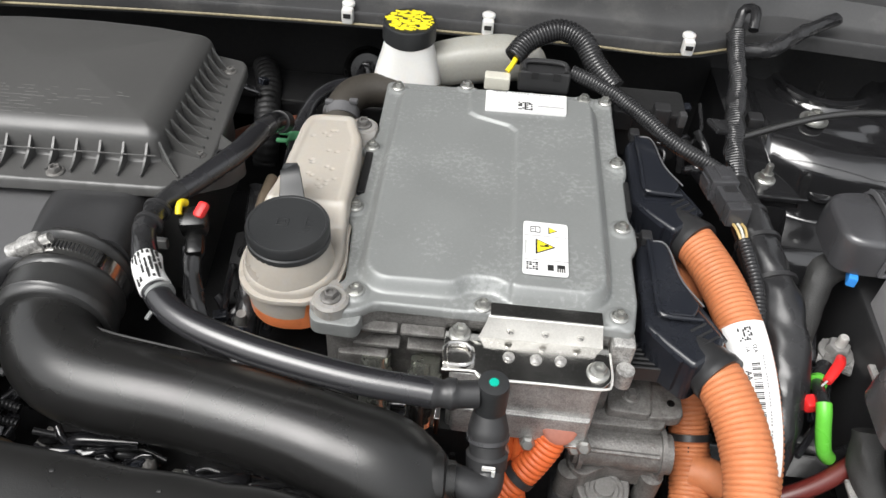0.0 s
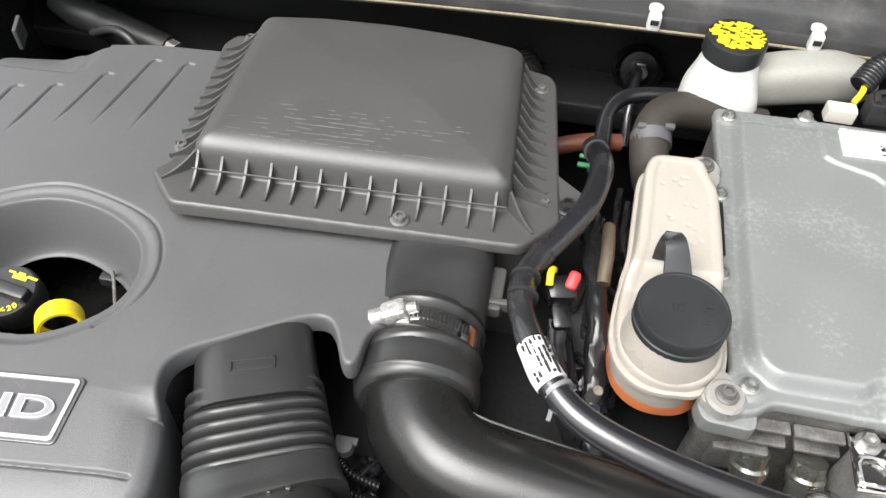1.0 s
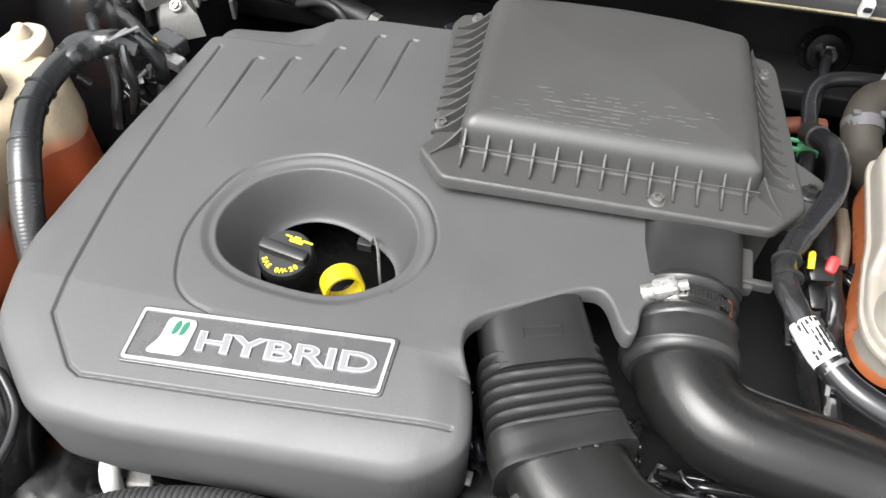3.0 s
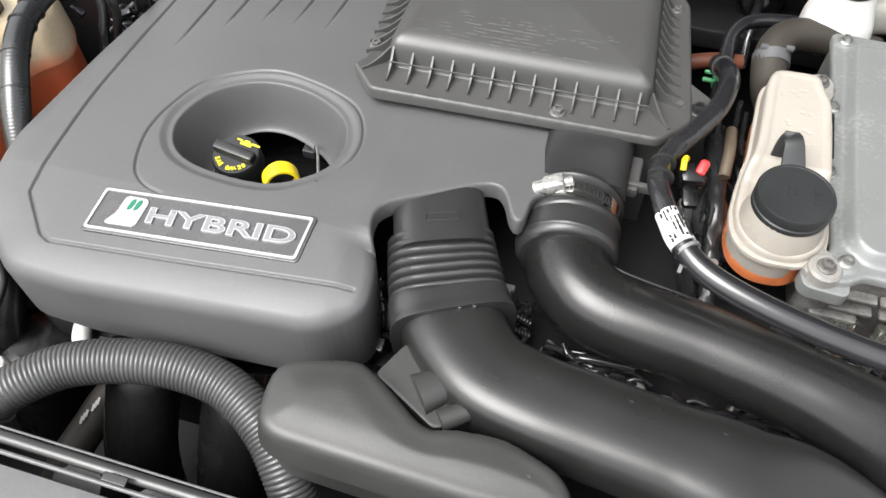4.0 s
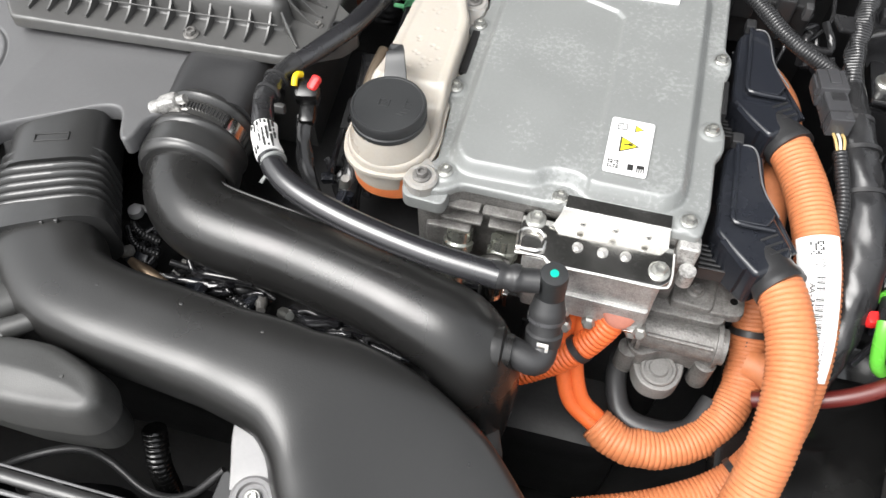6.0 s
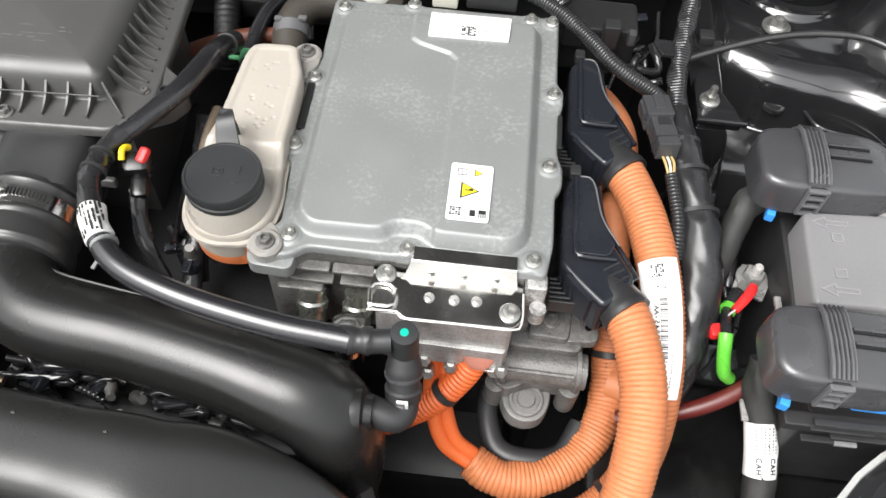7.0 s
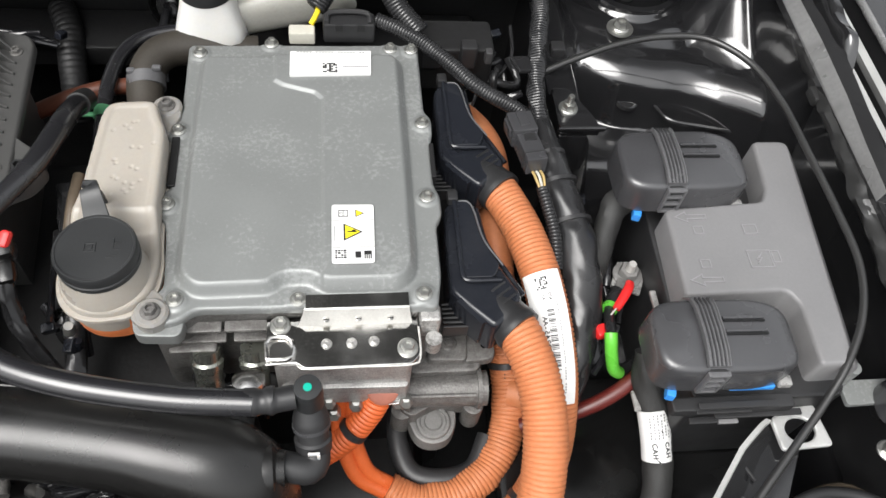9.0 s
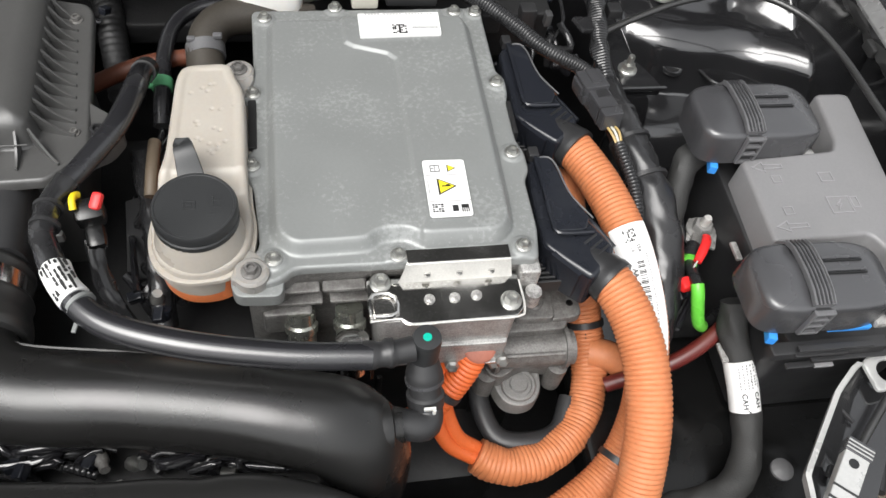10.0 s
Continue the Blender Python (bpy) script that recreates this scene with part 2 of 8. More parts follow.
def part(name, bm, material, parent, label="", at=None):
    """One mesh under a thing or a part; at: a pose for a mesh built round the origin."""
    ob = put(name, bm, material)
    ob.parent = parent
    base = parent.matrix_basis.copy()
    if parent.parent:
        base = parent.parent.matrix_basis @ parent.matrix_parent_inverse @ base
    ob.matrix_parent_inverse = base.inverted()
    if at is not None:
        ob.matrix_basis = at
    if label:
        tagged(ob, label)
    return ob


def thing(name, at, label, category, group="", kind=""):
    ob = new(name)
    ob.empty_display_size = 0.02
    ob.matrix_basis = Matrix.Translation(at)
    return tagged(ob, label, category, group, kind)


def solo(name, bm, material, label, category, group="", kind=""):
    return tagged(put(name, bm, material), label, category, group, kind)


def box(c, s, bev=0.002, m=None, seg=2):
    bm = bmesh.new()
    bmesh.ops.create_cube(bm, size=1.0)
    bmesh.ops.scale(bm, vec=s, verts=bm.verts)
    if bev:
        bmesh.ops.bevel(bm, geom=bm.edges[:], offset=min(bev, min(s) * 0.45), segments=seg, affect="EDGES", profile=0.5)
    bm.transform(Matrix.Translation(c) @ (m or Matrix()))
    return bm


def merge(*bms):
    out = bmesh.new()
    for b in bms:
        me = mesh_of(b, "piece")
        out.from_mesh(me)
        bpy.data.meshes.remove(me)
    return out


def moved(bm, m):
    bm.transform(m)
    return bm


def fillet(poly, r, n=6):
    """The closed outline with its corners rounded."""
    out = []
    k = len(poly)
    for i in range(k):
        p, a, b = (Vector(poly[j % k]).to_2d() for j in (i, i - 1, i + 1))
        ra = min(r, (a - p).length * 0.48)
        rb = min(r, (b - p).length * 0.48)
        s, e = p + (a - p).normalized() * ra, p + (b - p).normalized() * rb
        for j in range(n + 1):
            t = j / n
            q = s * (1 - t) ** 2 + p * 2 * t * (1 - t) + e * t * t
            out.append((q.x, q.y))
    return out


def prism(poly, z0, z1, bev=0.002, seg=2):
    bm = bmesh.new()
    f = bm.faces.new([bm.verts.new((x, y, z0)) for x, y in poly])
    bmesh.ops.recalc_face_normals(bm, faces=[f])
    if f.normal.z > 0:
        f.normal_flip()
    r = bmesh.ops.extrude_face_region(bm, geom=[f])
    top = [v for v in r["geom"] if isinstance(v, bmesh.types.BMVert)]
    bmesh.ops.translate(bm, verts=top, vec=(0, 0, z1 - z0))
    if bev:
        tops = set(top)
        edges = [e for e in bm.edges if e.verts[0] in tops and e.verts[1] in tops]
        bmesh.ops.bevel(bm, geom=edges, offset=bev, segments=seg, affect="EDGES", profile=0.5, clamp_overlap=True)
    return bm


def lathe(profile, n=28, m=None):
    """A turned solid: (radius, height) from bottom to top."""
    bm = bmesh.new()
    rings = []
    for r, z in profile:
        if r < 1e-5:
            rings.append([bm.verts.new((0, 0, z))])
        else:
            rings.append([bm.verts.new((r * math.cos(2 * math.pi * i / n), r * math.sin(2 * math.pi * i / n), z)) for i in range(n)])
    for a, b in zip(rings, rings[1:]):
        for i in range(n):
            q = [a[i % len(a)], a[(i + 1) % len(a)], b[(i + 1) % len(b)], b[i % len(b)]]
            q = list(dict.fromkeys(q))
            if len(q) > 2:
                bm.faces.new(q)
    for r in (rings[0], rings[-1]):
        if len(r) > 2 and profile[0] != profile[-1]:
            bm.faces.new(r)
    if m:
        bm.transform(m)
    return bm


def spline(pts, step):
    """Points at even steps along a smooth curve through pts, with the place along the control points of each."""
    P = [Vector(p) for p in pts]
    P = [P[0] * 2 - P[1]] + P + [P[-1] * 2 - P[-2]]
    dense = []
    for i in range(1, len(P) - 2):
        for j in range(24):
            t = j / 24
            a, b, c, d = P[i - 1:i + 3]
            q = 0.5 * ((2 * b) + (c - a) * t + (2 * a - 5 * b + 4 * c - d) * t * t + (3 * b - a - 3 * c + d) * t ** 3)
            dense.append((q, i - 1 + t))
    dense.append((P[-2], len(P) - 3))
    length = [0.0]
    for (a, _), (b, _) in zip(dense, dense[1:]):
        length.append(length[-1] + (b - a).length)
    n = max(2, round(length[-1] / step))
    at = np.linspace(0, length[-1], n + 1)
    xyz = [np.interp(at, length, [d[0][k] for d in dense]) for k in range(3)]
    u = np.interp(at, length, [d[1] for d in dense])
    return [Vector(p) for p in zip(*xyz)], u, at


def sweep(pts, rad, n=18, step=0.006, ridge=None, square=None, up=None, wrinkle=0.0):
    """A tube along a smooth curve. rad: a radius, one a control point, or pairs (half width, half height).
    ridge: (pitch, depth) of rings round it; square: how boxy the section is; up: keeps flat sides level."""
    if ridge:
        step = ridge[0] / 5
    boxy = square if isinstance(square, (list, tuple)) else None
    line, u, at = spline(pts, step)
    k = len(pts)
    if isinstance(rad, (int, float)) or (len(rad) == 2 and k != 2 and isinstance(rad[0], float)):
        rad = [rad] * k
    rows = list(rad)
    rows = [(r, r) if isinstance(r, (int, float)) else r for r in rows]
    W = np.interp(u, range(k), [r[0] for r in rows])
    H = np.interp(u, range(k), [r[1] for r in rows])
    bm = bmesh.new()
    rings = []
    side = None
    for i, p in enumerate(line):
        t = (line[min(i + 1, len(line) - 1)] - line[max(i - 1, 0)]).normalized()
        if up:
            side = t.cross(Vector(up)).normalized()
        elif side is None:
            side = t.cross(Vector((0.13, 0.21, 1))).normalized()
        else:
            side = (side - t * side.dot(t)).normalized()
        top = side.cross(t).normalized()
        g = 1.0
        if ridge:
            ph = (at[i] / ridge[0]) % 1.0
            g = 1 - ridge[1] * (0.5 + 0.5 * math.cos(2 * math.pi * ph)) ** 3
        ring = []
        for j in range(n):
            a = 2 * math.pi * (j + 0.5) / n
            ca, sa = math.cos(a), math.sin(a)
            if boxy:
                square = np.interp(u[i], range(k), boxy)
            if square:
                f = (abs(ca) ** square + abs(sa) ** square) ** (-1 / square)
                ca, sa = ca * f, sa * f
            w = g
            if wrinkle:
                w += wrinkle * noise.noise(Vector((p.x * 60 + ca * 1.3, p.y * 60 + sa * 1.3, p.z * 60)))
            ring.append(bm.verts.new(p + side * (ca * W[i] * w) + top * (sa * H[i] * w)))
        rings.append(ring)
    for a, b in zip(rings, rings[1:]):
        for j in range(n):
            bm.faces.new((a[j], a[(j + 1) % n], b[(j + 1) % n], b[j]))
    bm.faces.new(rings[0])
    bm.faces.new(rings[-1])
    return bm


def loft(rings):
    bm = bmesh.new()
    vs = [[bm.verts.new(p) for p in r] for r in rings]
    n = len(vs[0])
    for a, b in zip(vs, vs[1:]):
        for j in range(n):
            bm.faces.new((a[j], a[(j + 1) % n], b[(j + 1) % n], b[j]))
    bm.faces.new(vs[0])
    bm.faces.new(vs[-1])
    return bm


def pillow(cx, cy, z0, z1, w, d, turn=0, n=40, square=5, dome=0.012, flare=0.0):
    """A rounded box with a softly domed top, as moulded covers have."""
    rings = []
    rows = [(0, 1 + flare), (0.55, 1.0), (0.80, 0.985), (0.90, 0.96), (0.96, 0.91), (0.99, 0.82), (1.0, 0.68), (1.0 + dome / max(z1 - z0, 1e-6), 0.25)]
    c, s = math.cos(radians(turn)), math.sin(radians(turn))
    for h, g in rows:
        ring = []
        for j in range(n):
            a = 2 * math.pi * (j + 0.5) / n
            ca, sa = math.cos(a), math.sin(a)
            f = (abs(ca) ** square + abs(sa) ** square) ** (-1 / square)
            inset = (1 - g) * min(w, d) * 0.5
            x, y = ca * f * (w / 2 - inset), sa * f * (d / 2 - inset)
            ring.append((cx + c * x - s * y, cy + s * x + c * y, z0 + (z1 - z0) * h))
        rings.append(ring)
    return loft(rings)


def sdf(poly, X, Y, closed=True):
    """Distance from each point to the outline, negative inside it; to the bare line if it isn't closed."""
    P = np.array(poly, float)
    D = np.full(X.shape, 1e9)
    inside = np.zeros(X.shape, bool)
    k = len(P)
    for i in range(k if closed else k - 1):
        a, b = P[i], P[(i + 1) % k]
        e = b - a
        t = np.clip(((X - a[0]) * e[0] + (Y - a[1]) * e[1]) / (e @ e + 1e-12), 0, 1)
        D = np.minimum(D, np.hypot(X - a[0] - t * e[0], Y - a[1] - t * e[1]))
        if closed and a[1] != b[1]:
            inside ^= ((a[1] > Y) != (b[1] > Y)) & (X < e[0] * (Y - a[1]) / e[1] + a[0])
    return np.where(inside, -D, D) if closed else D


def smooth(a, b, x):
    t = np.clip((x - a) / (b - a), 0, 1)
    return t * t * (3 - 2 * t)


def relief(name, dist, bounds, step, height, skirt=None, flare=0.0):
    """A moulded sheet: all that lies inside dist(X, Y) < 0, at height(X, Y, depth in from the edge), with walls down to skirt."""
    x0, x1, y0, y1 = bounds
    nx, ny = int((x1 - x0) / step) + 2, int((y1 - y0) / step) + 2
    X, Y = np.meshgrid(x0 + step * np.arange(nx), y0 + step * np.arange(ny), indexing="ij")
    mid = dist(X[:-1, :-1] + step / 2, Y[:-1, :-1] + step / 2) < 0
    touch_in, touch_out = np.zeros(X.shape, bool), np.zeros(X.shape, bool)
    full = np.zeros((nx + 1, ny + 1), bool)
    full[1:-1, 1:-1] = mid
    for i in (0, 1):
        for j in (0, 1):
            q = full[i:i + nx, j:j + ny]
            touch_in |= q
            touch_out |= ~q
    edge = touch_in & touch_out
    for _ in range(2):
        d = dist(X, Y)
        h = step * 0.2
        gx, gy = (dist(X + h, Y) - d) / h, (dist(X, Y + h) - d) / h
        X, Y = np.where(edge, X - gx * d, X), np.where(edge, Y - gy * d, Y)
    d = dist(X, Y)
    gx, gy = (dist(X + step * 0.2, Y) - d) / (step * 0.2), (dist(X, Y + step * 0.2) - d) / (step * 0.2)
    Z = height(X, Y, np.maximum(-d, 0))
    index = -np.ones(X.shape, int)
    index[touch_in] = np.arange(touch_in.sum())
    verts = np.stack([X[touch_in], Y[touch_in], Z[touch_in]], 1)
    I, J = np.nonzero(mid)
    faces = np.stack([index[I, J], index[I + 1, J], index[I + 1, J + 1], index[I, J + 1]], 1)
    vl, fl = verts.tolist(), faces.tolist()
    if skirt is not None:
        G = np.stack([gx[touch_in], gy[touch_in]], 1)
        e = np.concatenate([faces[:, [i, (i + 1) % 4]] for i in range(4)])
        seen = {}
        for a, b in e.tolist():
            seen[(a, b)] = True
        low = {}
        for a, b in seen:
            if (b, a) in seen:
                continue
            for v in (a, b):
                if v not in low:
                    low[v] = len(vl)
                    x, y, z = vl[v]
                    s = skirt(x, y) if callable(skirt) else skirt
                    vl.append((x + G[v][0] * flare, y + G[v][1] * flare, min(s, z - 0.0005)))
            fl.append((b, a, low[a], low[b]))
    me = bpy.data.meshes.new(name)
    me.from_pydata(vl, [], fl)
    me.update()
    return me


def roundover(depth, r):
    """How far a rounded edge of radius r has fallen at this depth in from it."""
    q = np.clip(depth / r, 0, 1)
    return r * (1 - np.sqrt(np.maximum(1 - (1 - q) ** 2, 0)))


def groove(dist, half, deep):
    return deep * (0.5 + 0.5 * np.cos(math.pi * np.clip(dist / half, 0, 1)))


def letters(body, size, deep=0.0006, bold=0.0):
    """Text as a mesh round its own middle, lying in the xy plane."""
    cu = bpy.data.curves.new("letters", "FONT")
    cu.body, cu.size, cu.extrude, cu.offset = body, size, deep, bold
    cu.align_x, cu.align_y = "CENTER", "CENTER"
    tmp = new("letters", cu)
    bpy.context.view_layer.update()
    me = bpy.data.meshes.new_from_object(tmp.evaluated_get(bpy.context.evaluated_depsgraph_get()))
    bpy.data.objects.remove(tmp)
    bpy.data.curves.remove(cu)
    bm = bmesh.new()
    bm.from_mesh(me)
    bpy.data.meshes.remove(me)
    return bm


BOLTS = {}


def bolt(parent, at, r=0.0065, kind="flange", m=None, name="bolt", material=None):
    """A flanged hex bolt with a recessed socket, as a part of its thing."""
    key = (round(r, 5), kind)
    if key not in BOLTS:
        rim = lathe([(r, 0), (r, r * 0.16), (r * 0.86, r * 0.30), (0, r * 0.30)], 20)
        hexa = lathe([(r * 0.70, r * 0.2), (r * 0.70, r * 0.72), (r * 0.62, r * 0.84), (r * 0.40, r * 0.84), (r * 0.36, r * 0.50), (0, r * 0.50)], 6)
        if kind == "stud":
            hexa = merge(hexa, lathe([(r * 0.36, 0), (r * 0.36, r * 1.7), (r * 0.28, r * 1.85), (0, r * 1.85)], 14))
        BOLTS[key] = mesh_of(merge(rim, hexa), name)
        BOLTS[key].materials.append(material or ZINC)
    return part(name, BOLTS[key], material or ZINC, parent, at=Matrix.Translation(at) @ (m or Matrix()))


def tie(parent, at, along, r, width=0.005, material=None, name="cable_tie"):
    """A band round a hose."""
    m = Matrix.Translation(at) @ Vector(along).to_track_quat("Z", "Y").to_matrix().to_4x4()
    return part(name, lathe([(r, -width / 2), (r * 1.05, -width / 2), (r * 1.05, width / 2), (r, width / 2)], 24, m), material or BLACK, parent)


# ---- the bay ----
def sheet(name, x0, x1, y0, y1, step, height, material, label, category="panel", skirt=None, kind="structure"):
    def inside(X, Y):
        return np.maximum(np.maximum(x0 - X, X - x1), np.maximum(y0 - Y, Y - y1))
    return solo(name, relief(name, inside, (x0 - step, x1 + step, y0 - step, y1 + step), step, height, skirt), material, label, category, kind=kind)


solo("floor", box((0, 0.5, -0.05), (9, 9, 0.1), 0), mat("workshop_concrete", (0.32, 0.32, 0.31), 0.6, grain=0.2, scale=2), "smooth grey concrete workshop floor under the car", "floor", kind="structure")
# Tray, walls and cowl shelf carry the bay's deep shade in their colour.
solo("undertray", box((-0.15, 0.58, 0.42), (1.7, 1.0, 0.02), 0.004), DARK, "dusty undertray at the bottom of the bay, deep shade put into its colour", "tray", kind="structure")
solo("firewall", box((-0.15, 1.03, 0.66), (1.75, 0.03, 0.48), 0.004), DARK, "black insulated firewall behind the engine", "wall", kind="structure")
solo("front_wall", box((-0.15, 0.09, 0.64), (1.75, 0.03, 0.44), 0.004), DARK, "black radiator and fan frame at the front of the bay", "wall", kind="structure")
solo("apron_left", box((-1.02, 0.56, 0.66), (0.03, 1.0, 0.5), 0.004), PAINT, "black painted inner wing panel beside the coolant tank", "panel", kind="structure")


# cowl across the back of the bay, with its seal edge
def cowl_edge(X):
    return 0.915 - 0.10 * np.clip(np.abs(X + 0.05) - 0.30, 0, None) ** 1.5 + 0.010 * np.cos(X * 5) + 0.055 * smooth(0.22, 0.36, X)


rings = []
for x in np.linspace(-1.05, 0.62, 84):
    e = float(cowl_edge(np.array(x)))
    rings.append([(x, e, 0.922), (x, e, 0.936), (x, e + 0.002, 0.940), (x, e + 0.020, 0.942), (x, e + 0.030, 0.945), (x, e + 0.045, 0.950 + 0.22 * (e + 0.045 - 0.93)), (x, 1.10, 0.9874), (x, 1.45, 1.0644), (x, 1.45, 1.04), (x, 1.08, 0.960), (x, e + 0.04, 0.922)])
solo("cowl", loft(rings), COWL, "weathered grey plastic cowl panel along the windscreen", "panel", kind="structure")
solo("trim_cowl_seal", sweep([(x, float(cowl_edge(np.array(x))) - 0.004, 0.928) for x in (-0.80, -0.6, -0.45, -0.3, -0.15, 0.0, 0.12, 0.22, 0.30)], (0.0014), 8), SEAL,
     "thin yellowed sealing edge of the cowl", "trim", kind="structure")
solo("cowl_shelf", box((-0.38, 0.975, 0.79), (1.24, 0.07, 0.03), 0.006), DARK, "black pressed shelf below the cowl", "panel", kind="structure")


def cowl_clip(x):
    y = float(cowl_edge(np.array(x)))
    c = thing("cowl_clip", (x, y, 0.93), "white plastic push clip on the cowl edge", "clip", "cowl clips")
    part("clip_body", box((x, y - 0.004, 0.938), (0.013, 0.011, 0.018), 0.003), WHITEPL, c)
    part("clip_head", lathe([(0.0072, 0), (0.0072, 0.003), (0.004, 0.005), (0, 0.005)], 14, Matrix.Translation((x, y + 0.004, 0.946))), WHITEPL, c)
    part("clip_slot", box((x, y - 0.0105, 0.940), (0.008, 0.002, 0.005), 0.0005), DARK, c)


for cx in (-0.52, -0.137, 0.017, 0.235):
    cowl_clip(cx)


# printed sticker on the cowl
def on_cowl(x, y, up=0.0):
    return Matrix.Translation((x, y, 0.950 + 0.22 * max(y - 0.93, 0) + up)) @ Matrix.Rotation(math.atan(0.22), 4, "X")


notice = thing("cowl_sticker", (-0.245, 0.985, 0.962), "black notice sticker with white and yellow print on the cowl", "sticker")
part("sheet", moved(box((0, 0, 0), (0.130, 0.075, 0.0008), 0.0002, seg=1), on_cowl(-0.245, 0.985, 0.0012)), BLACK, notice)
part("white_panel", moved(box((0, 0, 0), (0.030, 0.055, 0.0004), 0), on_cowl(-0.201, 0.985, 0.0020)), PAPER, notice, "white printed panel")
part("yellow_mark", moved(box((0, 0, 0), (0.014, 0.012, 0.0004), 0), on_cowl(-0.298, 0.960, 0.0020)), YPRINT, notice, "yellow mark")
part("fine_print", merge(*[moved(box((0, 0, 0), (0.010 + 0.004 * (i % 3), 0.0016, 0.0004), 0), on_cowl(-0.278 + 0.021 * (i % 3), 0.958 + 0.006 * (i // 3), 0.0020)) for i in range(24) if i % 5]), GREYINK, notice)


# bonnet, propped open over the back of the bay
hood = thing("bonnet", (-0.15, 1.10, 1.0), "black car bonnet standing open with a dark underside", "bonnet")
HM = Matrix.Translation((-0.15, 1.12, 1.00)) @ Matrix.Rotation(radians(-71), 4, "X")
part("skin", moved(box((0, -0.52, 0.012), (1.62, 1.04, 0.012), 0.005), HM), FENDERPAINT, hood)
part("lining", moved(box((0, -0.52, -0.006), (1.40, 0.84, 0.020), 0.008), HM), CLOTH, hood, "dark felt lining")

# strut tower and inner wing, glossy black
TX, TY = 0.440, 1.018


def tower_height(X, Y, d):
    r = np.hypot(X - TX, Y - TY)
    fold = Y - (0.905 - 0.17 * (X - 0.42) - 5.0 * np.maximum(X - 0.47, 0) ** 2 + 5.0 * np.maximum(0.42 - X, 0) ** 2)
    back = np.clip(-fold, 0, 0.044)
    z = 0.838 + 0.25 * np.clip(X - 0.520, 0, 0.050) + 0.55 * np.clip(Y - 0.872, 0, 0.11) * smooth(0.495, 0.555, X) - (0.050 - np.sqrt(0.050 ** 2 - back ** 2)) - 0.046 * smooth(0.036, 0.060, -fold)
    z = z - 0.004 * smooth(0.0, 0.02, fold) * smooth(0.05, 0.03, fold)
    z = z + 0.012 * smooth(0.120, 0.085, r) + 0.006 * smooth(0.072, 0.064, r) - 0.030 * smooth(0.058, 0.050, r)
    z = z - 0.20 * smooth(0.80, 0.66, Y)
    rail = smooth(0.362, 0.330, X) * smooth(0.745, 0.752, Y)
    z = z * (1 - rail) + 0.860 * rail
    z = z - 0.35 * smooth(0.299, 0.293, X)
    return z + 0.12 * smooth(0.562, 0.592, X) + 0.0010 * np.sin(X * 60) * np.cos(Y * 45)


sheet("apron_right", 0.265, 0.60, 0.30, 1.14, 0.002, tower_height, PAINT, "glossy black painted inner wing and strut tower", "panel")
mount_top = thing("strut_mount", (TX, TY, 0.85), "black strut top mount with zinc nuts on the tower", "strut mount")
part("ring", lathe([(0.058, -0.02), (0.066, 0.004), (0.064, 0.010), (0.058, 0.012), (0.050, 0.003), (0.045, -0.014), (0.016, -0.018), (0, -0.018)], 40, Matrix.Translation((TX, TY, 0.850))), PAINT, mount_top)
bolt(mount_top, (TX, TY, 0.832), 0.012, "stud", name="nut", material=DARK)
for a in (250, 10, 130):
    q = Vector((TX + 0.086 * math.cos(radians(a)), TY + 0.086 * math.sin(radians(a)), 0.8475))
    part("washer", lathe([(0.0165, 0), (0.0165, 0.0018), (0.012, 0.0022), (0, 0.0022)], 24, Matrix.Translation(q)), ZINC, mount_top)
    bolt(mount_top, q + Vector((0, 0, 0.002)), 0.0120, "flange", name="nut")
ledge = thing("tower_ledge", (0.45, 0.84, 0.79), "glossy black pressed ledge with round holes below the strut tower", "panel", kind="structure")
part("lip", sweep([(0.384, 0.890, 0.800), (0.416, 0.886, 0.800), (0.439, 0.875, 0.799), (0.453, 0.854, 0.798), (0.467, 0.833, 0.797), (0.511, 0.822, 0.796), (0.566, 0.809, 0.796)], 0.0024, 8, 0.006), PAINT, ledge)
for x, y in ((0.419, 0.864), (0.568, 0.819)):
    part("hole_rim", lathe([(0.009, 0), (0.011, 0.0015), (0.013, 0.001), (0.0135, -0.004)], 24, Matrix.Translation((x, y, 0.797))), PAINT, ledge)
    part("hole", lathe([(0.009, -0.002), (0.009, 0.0006), (0, 0.0006)], 20, Matrix.Translation((x, y, 0.797))), DARK, ledge)

# stud plates on the inner wing
plate = thing("stud_plate", (0.318, 0.785, 0.86), "small black plate with a zinc stud on the inner wing", "stud plate")
part("plate_body", prism(fillet([(0.298, 0.755), (0.345, 0.752), (0.338, 0.775), (0.318, 0.812), (0.298, 0.814)], 0.006), 0.862, 0.872, 0.002), PAINT, plate)
bolt(plate, (0.312, 0.782, 0.872), 0.0105, "stud", name="stud")
part("lip", box((0.322, 0.752, 0.872), (0.052, 0.004, 0.006), 0.002), PAINT, plate, "worn bright edge")

# wing edge along the right of the bay
wing = thing("front_wing", (0.62, 0.6, 0.90), "black painted front wing with a worn silver flange", "wing")
part("inner_wall", box((0.592, 0.62, 0.82), (0.016, 1.1, 0.24), 0.004), FENDERPAINT, wing)
part("flange", loft([[(0.556 + w * t, y, z) for t, z in ((0, 0.944), (1, 0.956), (1, 0.950), (0, 0.936))] for y, w in ((0.06, 0.012), (0.25, 0.012), (0.45, 0.014), (0.62, 0.020), (0.75, 0.030), (0.90, 0.040), (1.10, 0.050))]), FENDERPAINT, wing)
